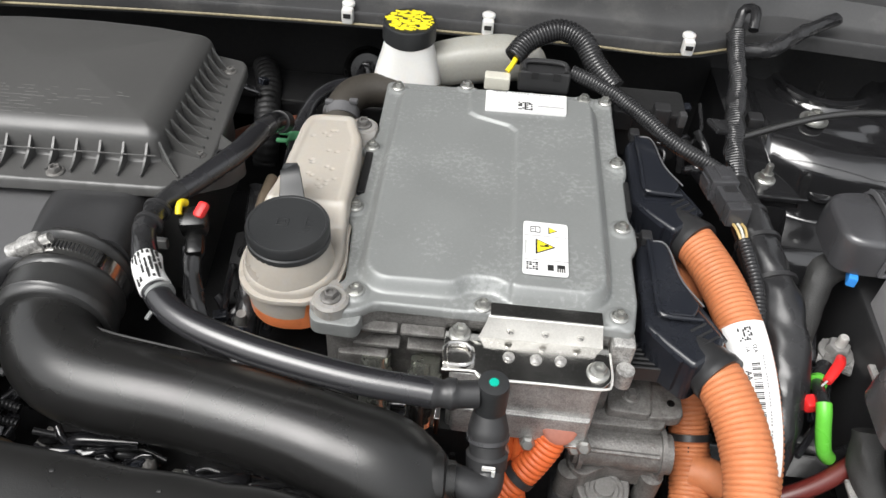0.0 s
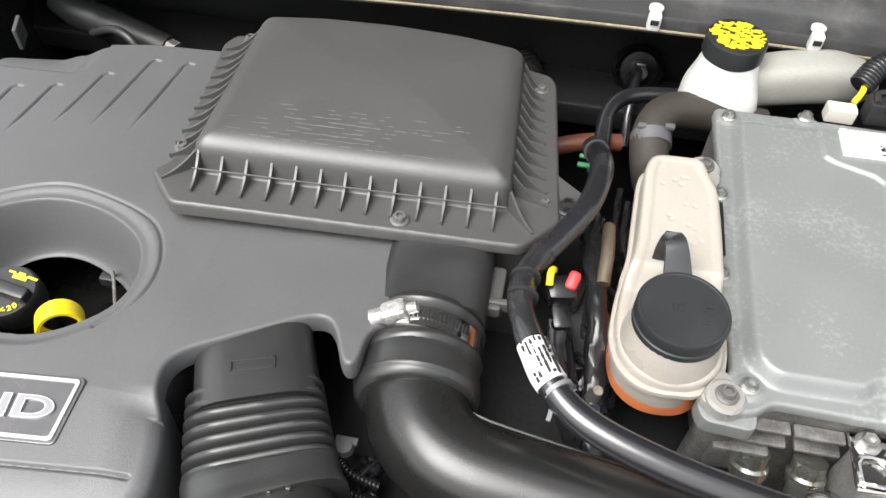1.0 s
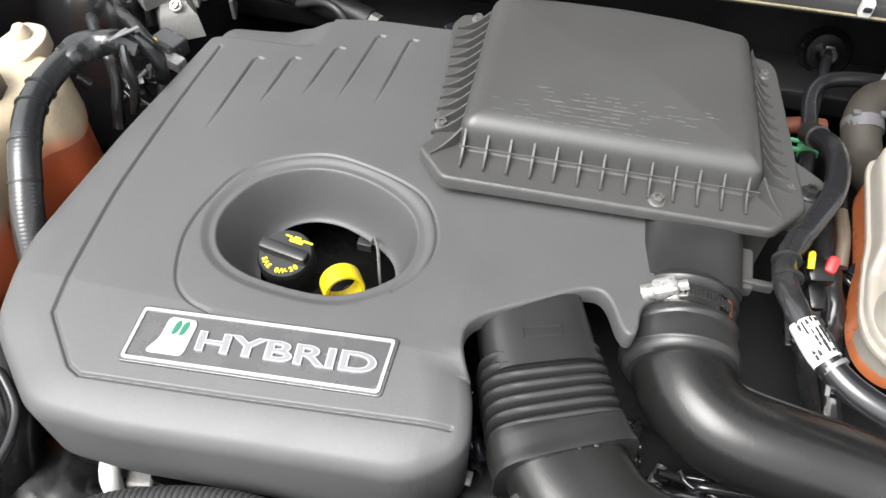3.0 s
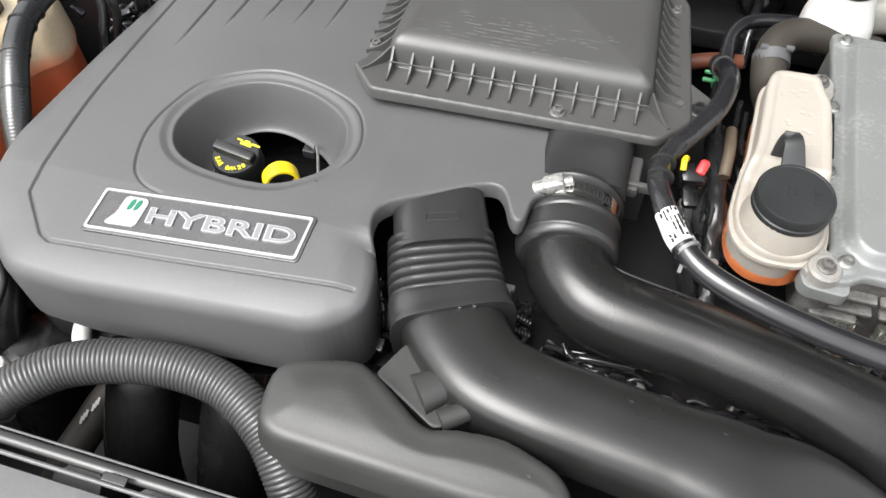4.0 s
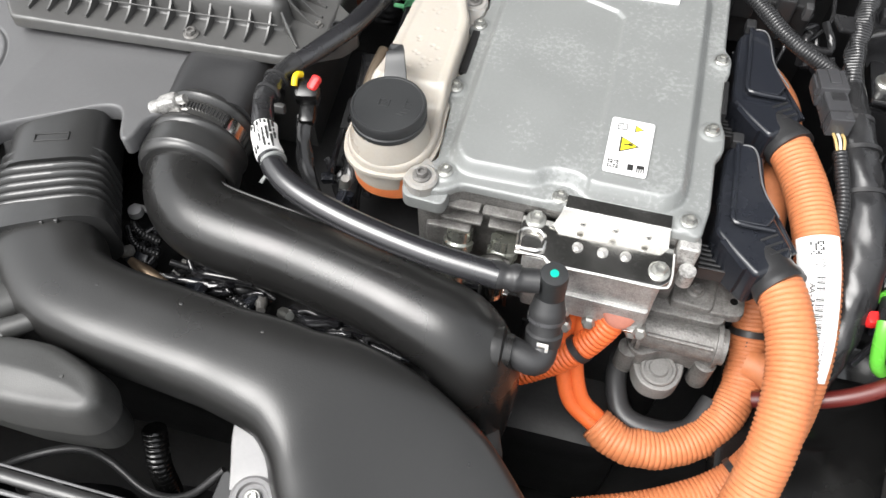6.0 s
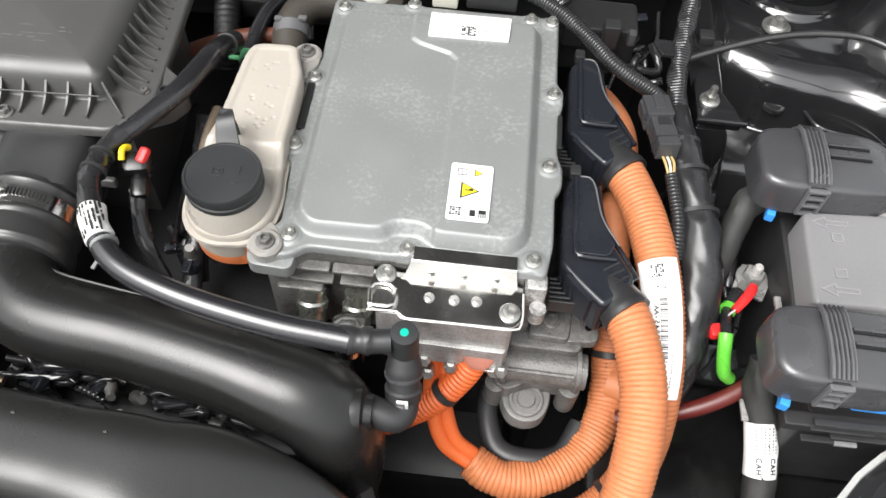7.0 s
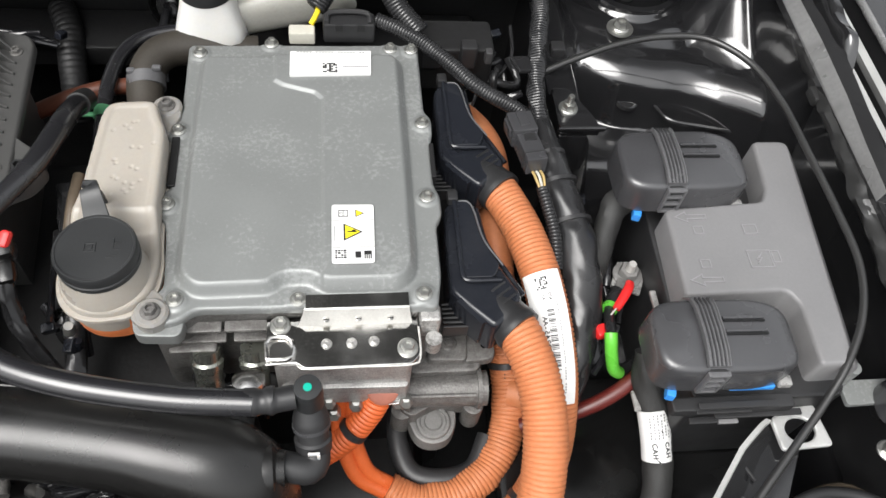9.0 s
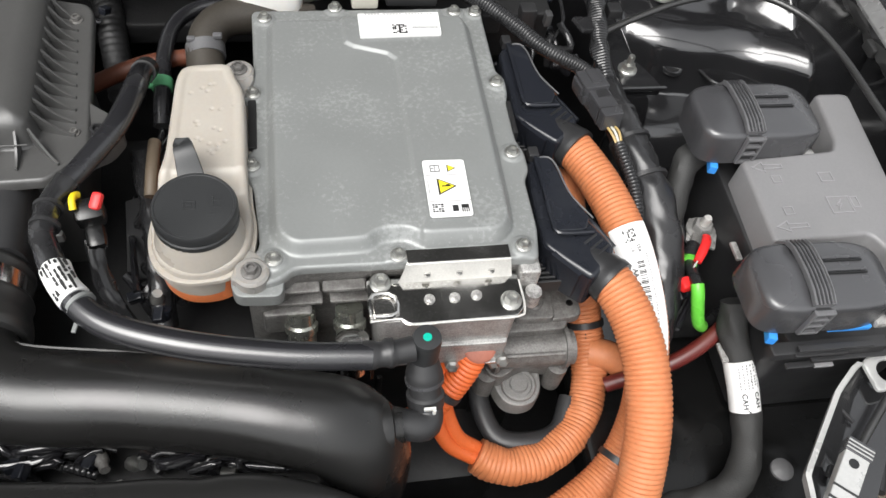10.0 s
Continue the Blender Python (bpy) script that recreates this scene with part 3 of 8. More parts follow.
part("worn_edge", loft([[(x + w * t, y, z) for t, z in ((0, 0.9465), (1, 0.9575), (1, 0.955), (0, 0.943))] for y, x, w in ((0.60, 0.5555, 0.002), (0.66, 0.5555, 0.005), (0.72, 0.5555, 0.010), (0.80, 0.556, 0.012), (0.88, 0.557, 0.009), (1.00, 0.558, 0.006), (1.12, 0.558, 0.006))]), SILVER, wing, "worn silver edge")
part("gutter", loft([[(0.600 + 0.03 * t, y, z) for t, z in ((0, 0.952), (1, 0.930), (1, 0.925), (0, 0.945))] for y in (0.06, 0.45, 0.9, 1.10)]), DARK, wing)
# Silver bead painted in for the highlight along the panel gap.
part("edge_highlight", sweep([(0.628, y, 0.966) for y in (0.06, 0.4, 0.75, 1.1)], 0.004, 10), SILVER, wing, "panel gap highlight drawn as a silver strip")
part("outer_skin", loft([[(0.630 + 0.34 * t, y, 0.966 + 0.03 * t - 0.10 * t * t) for t in (0, 0.15, 0.4, 0.7, 1.0)] + [(0.97, y, 0.85), (0.63, y, 0.94)] for y in (0.06, 0.3, 0.6, 0.9, 1.15)]), FENDERPAINT, wing)
part("rubber_strip", sweep([(0.553, 0.40, 0.918), (0.556, 0.55, 0.925), (0.562, 0.70, 0.932), (0.568, 0.85, 0.938)], (0.012, 0.010), 10, wrinkle=0.4), RUBBER, wing)
for y in (0.50, 0.60, 0.745):
    part("clip", box((0.556, y, 0.930), (0.014, 0.020, 0.012), 0.003), SILVER if y == 0.60 else RUBBER, wing)

# radiator support and its trim at the front edge
front = thing("radiator_cover", (-0.3, 0.12, 0.88), "dark grey plastic radiator cover with a bright seal strip", "cover")
part("top_panel", sweep([(-1.0, 0.10, 0.868), (-0.5, 0.10, 0.868), (0.0, 0.10, 0.868), (0.6, 0.10, 0.868)], (0.100, 0.014), 24, 0.03, square=8, up=(0, 0, 1)), RADTOP, front)
part("seal_strip", sweep([(-1.0, 0.207, 0.880), (-0.5, 0.207, 0.880), (-0.10, 0.207, 0.880)], (0.0020, 0.002), 10, 0.03, up=(0, 0, 1)), STRIP, front, "bright moulded strip")
part("seal", sweep([(-1.0, 0.218, 0.877), (-0.5, 0.218, 0.877), (-0.10, 0.218, 0.877)], (0.005, 0.004), 10, 0.03, up=(0, 0, 1)), RUBBER, front)
part("seal_edge", sweep([(-1.0, 0.2245, 0.879), (-0.5, 0.2245, 0.879), (-0.16, 0.2245, 0.879)], 0.0010, 8, 0.03), STRIP, front)
for x in (-0.56, -0.425, -0.36, -0.245):
    part("clip", box((x, 0.211, 0.886), (0.020, 0.007, 0.003), 0.001), BLACK, front)
part("push_pin", lathe([(0.011, 0), (0.011, 0.002), (0.006, 0.005), (0, 0.005)], 18, Matrix.Translation((-0.513, 0.185, 0.882))), BLACK, front)
part("step", box((-0.45, 0.125, 0.884), (0.9, 0.05, 0.004), 0.0015), RADTOP, front)

# fan frame and hoses seen through the gap behind the radiator cover
fan = thing("fan_shroud", (-0.35, 0.20, 0.70), "black plastic cooling fan shroud with ribs", "fan shroud")
part("shroud", box((-0.33, 0.165, 0.68), (1.0, 0.07, 0.30), 0.012), BLACKGLOSS, fan)
for i, x in enumerate((-0.62, -0.55, -0.46, -0.30, -0.24, -0.18)):
    part("rib", sweep([(x, 0.20, 0.56), (x + 0.01, 0.235, 0.70), (x, 0.21, 0.82)], (0.022, 0.020), 10, 0.02, square=4), BLACK, fan)
for x in (-0.620, -0.528):
    part("housing", sweep([(x - 0.004, 0.345, 0.825), (x, 0.310, 0.800), (x + 0.004, 0.265, 0.740), (x + 0.004, 0.240, 0.62)], 0.032, 26), BLACKGLOSS, fan, "black cylindrical housing")
part("motor", lathe([(0.07, 0), (0.07, 0.05), (0.05, 0.07), (0, 0.07)], 28, Matrix.Translation((-0.22, 0.205, 0.68)) @ Matrix.Rotation(radians(-90), 4, "X")), BLACK, fan)
# ---- engine cover ----
OUT = fillet([(-0.779, 0.80), (-0.793, 0.60), (-0.796, 0.46), (-0.780, 0.388), (-0.722, 0.333), (-0.66, 0.331), (-0.56, 0.338), (-0.452, 0.345), (-0.418, 0.372),
              (-0.425, 0.415), (-0.440, 0.440), (-0.441, 0.465), (-0.362, 0.516), (-0.346, 0.514), (-0.333, 0.480), (-0.322, 0.482), (-0.322, 0.512), (-0.306, 0.522),
              (-0.300, 0.60), (-0.300, 0.80), (-0.50, 0.825), (-0.62, 0.825), (-0.72, 0.805)], 0.018)
HOLE = fillet([(-0.659, 0.521), (-0.648, 0.562), (-0.624, 0.584), (-0.59, 0.595), (-0.547, 0.587), (-0.508, 0.563), (-0.492, 0.528), (-0.496, 0.493), (-0.532, 0.463),
               (-0.57, 0.461), (-0.618, 0.468), (-0.646, 0.487)], 0.03)
WELL = fillet([(-0.632, 0.526), (-0.624, 0.558), (-0.6, 0.573), (-0.567, 0.571), (-0.518, 0.544), (-0.51, 0.511), (-0.537, 0.48), (-0.572, 0.474), (-0.617, 0.486)], 0.03)
LINE = [(p.x, p.y) for p in spline([(-0.757, 0.742, 0), (-0.7555, 0.643, 0), (-0.752, 0.554, 0), (-0.749, 0.516, 0), (-0.737, 0.425, 0)], 0.02)[0]] + [(-0.734, 0.404), (-0.729, 0.398), (-0.702, 0.368), (-0.692, 0.3635), (-0.582, 0.3710), (-0.434, 0.3825)]
RING = [(p.x, p.y) for p in spline([(-0.622, 0.428, 0), (-0.643, 0.435, 0), (-0.66, 0.453, 0), (-0.673, 0.496, 0), (-0.67, 0.537, 0), (-0.654, 0.578, 0), (-0.606, 0.606, 0),
                                    (-0.562, 0.603, 0), (-0.508, 0.581, 0), (-0.484, 0.546, 0), (-0.481, 0.509, 0), (-0.5, 0.476, 0)], 0.006)[0]]
FLUTES = [((-0.7145, 0.730), (-0.7135, 0.610)), ((-0.6790, 0.738), (-0.6815, 0.659)), ((-0.6420, 0.765), (-0.6475, 0.678)), ((-0.6080, 0.795), (-0.6140, 0.678)), ((-0.5740, 0.795), (-0.5780, 0.678))]


def cover_in(X, Y):
    return np.maximum(sdf(OUT, X, Y), -sdf(WELL, X, Y))


def cover_top(X, Y):
    fall = 0.02 * np.logaddexp(0, (0.432 - Y) / 0.02)
    return 0.9475 + 0.05 * np.minimum(X + 0.45, 0) - 0.105 * np.maximum(Y - 0.432, 0) - 0.10 * fall


def cover_height(X, Y, d):
    outer = np.maximum(-sdf(OUT, X, Y), 0)
    z = cover_top(X, Y)
    soft = np.where((Y < 0.42) | (X < -0.66), 0.010, 0.003)
    z = z - roundover(outer, soft)
    edge = (smooth(0.44, 0.42, Y) + (1 - smooth(0.44, 0.42, Y)) * smooth(-0.69, -0.71, X)) * smooth(-0.40, -0.44, X)
    z = z - 0.007 * edge * np.clip(1 - outer / 0.034, 0, 1) ** 2
    z = z - groove(sdf(LINE, X, Y, False), 0.0023, 0.0024) - groove(sdf(RING, X, Y, False), 0.0021, 0.0020)
    for a, b in FLUTES:
        run = np.clip((Y - b[1]) / (a[1] - b[1]), 0, 1)
        hook = [(a[0] + 0.008, a[1] + 0.0005), (a[0] + 0.003, a[1] + 0.0015), (a[0], a[1] - 0.003), b]
        z = z - groove(sdf(hook, X, Y, False), 0.0021, 0.0026) * smooth(0, 0.45, run)
    rim = sdf(HOLE, X, Y)
    z = z - 0.0025 * smooth(0.012, 0.004, rim)
    into, left = np.maximum(-rim, 0), np.maximum(sdf(WELL, X, Y), 0)
    t = np.where(rim < 0, into / (into + left + 1e-6), 0)
    z = z - 0.050 * np.sin(np.clip(t, 0, 1) * math.pi / 2) ** 1.15
    z = z - 0.010 * smooth(0.758, 0.772, Y) * smooth(-0.66, -0.69, X)
    return z


cover = thing("engine_cover", (-0.55, 0.55, 0.85), "dark grey grained plastic engine cover with an oval filler opening", "engine cover")
part("cover_shell", relief("cover_shell", cover_in, (-0.82, -0.28, 0.31, 0.84), 0.0008, cover_height, lambda x, y: 0.850 if y < 0.44 or x < -0.7 else (0.927 - 0.07 * (y - 0.43) if y < 0.53 and x > -0.46 else 0.880)), COVER, cover)

# badge on the cover
BM = pose(-0.576, 0.407, float(cover_top(np.array(-0.576), np.array(0.407))) - 0.0002, 0, 0, 4.2) @ Matrix.Rotation(math.atan(-0.05), 4, "Y") @ Matrix.Rotation(math.atan(0.08), 4, "X") @ Matrix.Diagonal((1.045, 1.03, 1, 1))


def bar(x0, x1, y0, y1, z0, z1, bev=0.0003):
    return box(((x0 + x1) / 2, (y0 + y1) / 2, (z0 + z1) / 2), (x1 - x0, y1 - y0, z1 - z0), bev, seg=1)


def slanted(poly, z0, z1, bev=0.0005):
    return prism(poly, z0, z1, bev)


badge = part("badge", moved(slanted(fillet([(-0.092, -0.0215), (0.088, -0.0215), (0.092, 0.0215), (-0.088, 0.0215)], 0.004), -0.004, 0.0022, 0.0012), BM), BADGE, cover, "brushed dark badge with raised lettering")
rim_out, rim_in = fillet([(-0.0895, -0.0195), (0.0860, -0.0195), (0.0895, 0.0195), (-0.0860, 0.0195)], 0.003), fillet([(-0.0872, -0.0172), (0.0838, -0.0172), (0.0872, 0.0172), (-0.0838, 0.0172)], 0.002)
bm = bmesh.new()
vo = [[bm.verts.new((x, y, z)) for x, y in ring] for ring, z in ((rim_out, 0.0015), (rim_out, 0.0034), (rim_in, 0.0034), (rim_in, 0.0015))]
for a, b in zip(vo, vo[1:]):
    for i in range(len(a)):
        bm.faces.new((a[i], a[(i + 1) % len(a)], b[(i + 1) % len(b)], b[i]))
part("badge_rim", moved(bm, BM), BRIGHTRIM, badge, "bright badge rim")
word = letters("HYBRID", 0.0195, 0.0012, 0.0006)
word.transform(Matrix.Scale(1.82, 4, (1, 0, 0)))
bright_word = part("lettering", moved(word, BM @ pose(0.019, -0.001, 0.0028)), mat("silver_lettering", (0.56, 0.56, 0.57), 0.32, metal=0.55, grain=0.05), badge, "raised silver word HYBRID")
inner = letters("HYBRID", 0.0195, 0.0012, 0.00005)
inner.transform(Matrix.Scale(1.82, 4, (1, 0, 0)))
part("letter_face", moved(inner, BM @ pose(0.019, -0.001, 0.0031)), mat("dull_letter_face", (0.27, 0.27, 0.28), 0.30, metal=0.5, grain=0.05), bright_word, "duller inlay of the letters")
LEAF = mat("green_leaf_print", (0.01, 0.15, 0.085), 0.35, grain=0.05)
part("emblem", moved(slanted(fillet([(-0.076, -0.013), (-0.048, -0.013), (-0.045, 0.014), (-0.066, 0.015), (-0.068, -0.002)], 0.005), 0.002, 0.0034, 0.0005), BM), BRIGHTRIM, badge, "white emblem tile")
for lx in (-0.0585, -0.0530):
    part("leaf_mark", moved(slanted(fillet([(lx - 0.0026, 0.001), (lx + 0.0008, 0.0025), (lx + 0.0028, 0.009), (lx + 0.0018, 0.0132), (lx - 0.0014, 0.0100)], 0.002), 0.0032, 0.0039, 0.0002), BM), LEAF, badge, "green leaf mark")

# inside the opening: filler cap, dipstick and the rocker cover below
rocker = solo("rocker_cover", box((-0.565, 0.60, 0.77), (0.36, 0.40, 0.10), 0.02), BLACKGLOSS, "black plastic rocker cover under the engine cover", "rocker cover")
filler = thing("oil_filler_cap", (-0.606, 0.517, 0.86), "black oil filler cap with a grip bar and yellow print", "oil cap")
FM = Matrix.Translation((-0.605, 0.521, 0.873)) @ Matrix.Rotation(radians(8), 4, "X")
part("neck", lathe([(0.019, -0.03), (0.019, 0.004)], 24, FM), BLACK, filler)
part("cap_body", lathe([(0.0225, 0), (0.0235, 0.004), (0.0235, 0.018), (0.0215, 0.022), (0, 0.0225)], 32, FM), CAPBLACK, filler)
part("grip", moved(box((0, 0, 0.026), (0.043, 0.011, 0.010), 0.003), FM @ pose(0, 0, 0, 0, 0, -8)), CAPBLACK, filler)
arc = [(c, radians(212 + 13.5 * i)) for i, c in enumerate("SAE 0W-20")]
part("oil_grade", merge(*[moved(letters(c, 0.0062, 0.0004, 0.00025), FM @ Matrix.Translation((0.0170 * math.cos(a), 0.0170 * math.sin(a), 0.0228)) @ Matrix.Rotation(a + math.pi / 2, 4, "Z")) for c, a in arc if c != " "]), YPRINT, filler, "yellow print SAE 0W-20")
can = merge(*[moved(bar(*q, 0, 0.0006, 0.0002), Matrix()) for q in ((-0.006, 0.006, -0.003, 0.001), (0.005, 0.014, 0.000, 0.002), (-0.011, -0.005, 0.0005, 0.0022), (-0.003, 0.003, 0.001, 0.003))])
part("oil_mark", moved(can, FM @ pose(0.006, 0.0135, 0.0225, 0, 0, -8)), YPRINT, filler, "yellow oil can mark")
dip = thing("dipstick", (-0.550, 0.500, 0.86), "yellow plastic dipstick ring handle", "dipstick")
DM = Matrix.Translation((-0.548, 0.496, 0.900)) @ Vector((0.50, -0.72, 0.20)).to_track_quat("Z", "Y").to_matrix().to_4x4()
part("ring_handle", lathe([(0.0135, -0.0085), (0.0158, -0.0088), (0.0168, -0.0070), (0.0168, 0.0070), (0.0158, 0.0088), (0.0135, 0.0085), (0.0135, -0.0085)], 40, DM), YELLOW, dip)
part("stem", sweep([(-0.548, 0.505, 0.88), (-0.545, 0.52, 0.86), (-0.54, 0.53, 0.82)], 0.004, 10), BLACK, dip)
rod = thing("wire_loom", (-0.53, 0.535, 0.86), "thin grey wire and plug beside the dipstick", "wire")
part("wire", sweep([(-0.545, 0.560, 0.872), (-0.540, 0.556, 0.888), (-0.534, 0.545, 0.887), (-0.528, 0.528, 0.876), (-0.524, 0.518, 0.862)], 0.0014, 8), CAST, rod)
part("plug", box((-0.551, 0.562, 0.868), (0.014, 0.010, 0.010), 0.002), BLACK, rod)


# ---- air filter box ----
def lid_plane(X, Y):
    return 0.949 - 0.085 * (Y - 0.60) - 0.012 * (X + 0.36)


FLANGE = fillet([(-0.517, 0.612), (-0.490, 0.582), (-0.230, 0.597), (-0.204, 0.629), (-0.221, 0.812), (-0.227, 0.824), (-0.262, 0.832), (-0.320, 0.842), (-0.374, 0.843), (-0.440, 0.838), (-0.490, 0.828), (-0.498, 0.818), (-0.524, 0.812), (-0.530, 0.795), (-0.508, 0.625)], 0.006)
DOME = fillet([(-0.486, 0.619), (-0.242, 0.632), (-0.252, 0.824), (-0.310, 0.833), (-0.374, 0.834), (-0.440, 0.828), (-0.496, 0.815)], 0.014)


def lid_height(X, Y, d):
    s = -sdf(DOME, X, Y)
    z = lid_plane(X, Y) - roundover(d, 0.003)
    t = np.clip(s / 0.020, 0, 1)
    z = z + 0.012 * smooth(-0.002, 0.003, s) + 0.018 * np.sqrt(1 - (1 - t) ** 2)
    z = z + 0.007 * smooth(-0.02, 0.11, s)
    return z


airbox = thing("air_filter_box", (-0.36, 0.71, 0.90), "satin dark grey plastic air filter box with a ribbed lid", "air box")
part("lid", relief("lid", lambda X, Y: sdf(FLANGE, X, Y), (-0.54, -0.19, 0.572, 0.85), 0.0013, lid_height, lambda x, y: 0.938 - 0.085 * (y - 0.6)), LID, airbox)
part("lower_case", prism([(-0.500, 0.605), (-0.225, 0.615), (-0.240, 0.80), (-0.49, 0.80)], 0.80, 0.931, 0.003), LID, airbox)


def rib(p, q, h0, h1):
    """A thin buttress that falls from the lid's wall to its flange, hollowed along its top."""
    p, q = Vector(p), Vector(q)
    n = (q - p).normalized()
    s = Vector((-n.y, n.x)) * 0.0009
    rings = []
    for i in range(7):
        t = i / 6
        c = p.lerp(q, t)
        base = float(lid_plane(np.array(c.x), np.array(c.y)))
        h = h1 + (h0 - h1) * (1 - t) ** 1.8
        rings.append([(c.x - s.x, c.y - s.y, base - 0.002), (c.x + s.x, c.y + s.y, base - 0.002), (c.x + s.x, c.y + s.y, base + h), (c.x - s.x, c.y - s.y, base + h)])
    return loft(rings)


for i in range(13):
    t = (i + 0.35) / 13
    x = -0.486 + 0.244 * t
    y = 0.619 + 0.013 * t
    part("rib", rib((x, y + 0.004), (x + 0.001, y - 0.024), 0.020, 0.003), LID, airbox)
part("rail", sweep([(-0.482, 0.6115, 0.9600), (-0.36, 0.6175, 0.9590), (-0.245, 0.624, 0.9575)], 0.0006, 6, 0.03), LID, airbox)
for i in range(11):
    t = (i + 0.5) / 11
    y = 0.64 + 0.168 * t
    part("rib", rib((-0.244 - 0.008 * t, y + 0.004), (-0.215 - 0.018 * t, y - 0.004), 0.022, 0.0025), LID, airbox)
    part("rib", rib((-0.482 - 0.010 * t, y - 0.006), (-0.510 - 0.014 * t, y - 0.016), 0.022, 0.0025), LID, airbox)
for p, q in (((-0.244, 0.634), (-0.224, 0.612)), ((-0.481, 0.629), (-0.505, 0.605))):
    part("rib", rib(p, q, 0.020, 0.002), LID, airbox)
for x, y, r in ((-0.321, 0.6035, 0.0072), (-0.504, 0.643, 0.0065), (-0.507, 0.806, 0.0065), (-0.234, 0.798, 0.0060), (-0.217, 0.648, 0.0045)):
    bolt(airbox, (x, y, float(lid_plane(np.array(x), np.array(y)))), r, "flange", name="lid_screw", material=CAST)
scuffs = bmesh.new()
rng = random.Random(5)
for i in range(120):
    x, row = rng.gauss(-0.375, 0.045), rng.randrange(9)
    y = 0.641 + row * 0.0048 + 0.05 * (x + 0.375) + rng.uniform(-0.0005, 0.0005)
    z = float(lid_height(np.array([x]), np.array([y]), np.array([0.05]))[0])
    w = rng.uniform(0.003, 0.011)
    bmesh.ops.create_cube(scuffs, size=1.0, matrix=Matrix.Translation((x, y, z)) @ Matrix.Rotation(0.055, 4, "Z") @ Matrix.Diagonal((w, rng.uniform(0.0004, 0.0009), 0.0003, 1)))
tagged(part("scuffing", scuffs, mat("scuffed_plastic", (0.125, 0.122, 0.118), 0.5, grain=0.4, scale=200), airbox, "pale scuff marks"), kind="stuff")
part("mounting_tab", prism(fillet([(-0.216, 0.690), (-0.188, 0.668), (-0.180, 0.650), (-0.190, 0.632), (-0.216, 0.618)], 0.006), 0.925, 0.939, 0.002), LID, airbox)
bolt(airbox, (-0.200, 0.650, 0.939), 0.009, "flange", name="grommet", material=BLACK)
# Black instead of lid grey: the outlet's shade is put into the colour.
part("outlet", sweep([(-0.288, 0.64, 0.905), (-0.287, 0.59, 0.905), (-0.286, 0.545, 0.903)], (0.040, 0.036), 40, square=5, up=(0, 0, 1)), BLACK, airbox)
part("outlet_rib", box((-0.252, 0.578, 0.915), (0.03, 0.04, 0.012), 0.003), LID, airbox)
part("outlet_rib", box((-0.235, 0.565, 0.918), (0.026, 0.006, 0.010), 0.002), LID, airbox)

# ---- clean air pipe from the filter box ----
air = thing("air_pipe", (-0.15, 0.42, 0.86), "smooth black plastic air intake pipe", "air pipe")
part("collar", sweep([(-0.2870, 0.5470, 0.904), (-0.2870, 0.5430, 0.904), (-0.2870, 0.5400, 0.904), (-0.2870, 0.5350, 0.904), (-0.2870, 0.5190, 0.903), (-0.2870, 0.5160, 0.903), (-0.2865, 0.5120, 0.903), (-0.2860, 0.5080, 0.903), (-0.2860, 0.5040, 0.903), (-0.2850, 0.4920, 0.902), (-0.2848, 0.4850, 0.902), (-0.2845, 0.4820, 0.902)],
                      (0.040, 0.0425, 0.0428, 0.0405, 0.0405, 0.0432, 0.0440, 0.0420, 0.0428, 0.0442, 0.0425, 0.038), 40, 0.0015), RUBBER, air, "beaded black rubber collar")
part("tube", sweep([(-0.284, 0.515, 0.902), (-0.2825, 0.482, 0.902), (-0.268, 0.457, 0.902), (-0.237, 0.441, 0.902), (-0.168, 0.432, 0.902), (-0.100, 0.419, 0.901), (-0.058, 0.409, 0.898),
                    (-0.026, 0.402, 0.890), (-0.009, 0.394, 0.864), (-0.008, 0.390, 0.80), (-0.014, 0.390, 0.70)], (0.036, 0.0355, 0.0345, 0.0335, 0.0330, 0.0330, 0.0345, 0.0365, 0.037, 0.036, 0.035), 40, 0.005), PIPE, air)
part("seam", sweep([(-0.250, 0.478, 0.917), (-0.230, 0.471, 0.918), (-0.168, 0.461, 0.918), (-0.100, 0.448, 0.917), (-0.055, 0.440, 0.912), (-0.018, 0.430, 0.897), (0.006, 0.416, 0.865)], 0.0014, 6, 0.01), PIPE, air)
clamp = part("hose_clamp", sweep([(-0.287, 0.5345, 0.904), (-0.287, 0.5195, 0.9035)], (0.0418, 0.0418), 40, 0.012), CHROME, air, "bright steel hose clamp")
part("clamp_screw", moved(merge(box((0, 0, 0), (0.024, 0.018, 0.017), 0.005), lathe([(0.0078, 0), (0.0078, 0.011), (0, 0.011)], 10, pose(-0.010, 0, 0, 0, -90, 0)), lathe([(0.005, 0), (0.005, 0.010), (0, 0.010)], 14, pose(0.010, 0, 0, 0, 90, 0))),
                                pose(-0.307, 0.5255, 0.9435, 0, -22, 14) @ Matrix.Scale(0.82, 4)), CASTBRIGHT, clamp, "pale steel clamp screw housing")
teeth = merge(*[box((-0.287 + 0.0420 * math.sin(radians(a)), 0.527, 0.904 + 0.0420 * math.cos(radians(a))), (0.0010, 0.007, 0.0010), 0, Matrix.Rotation(radians(a), 4, "Y")) for a in range(-12, 46, 4)])
part("band_slots", teeth, BLACK, clamp)
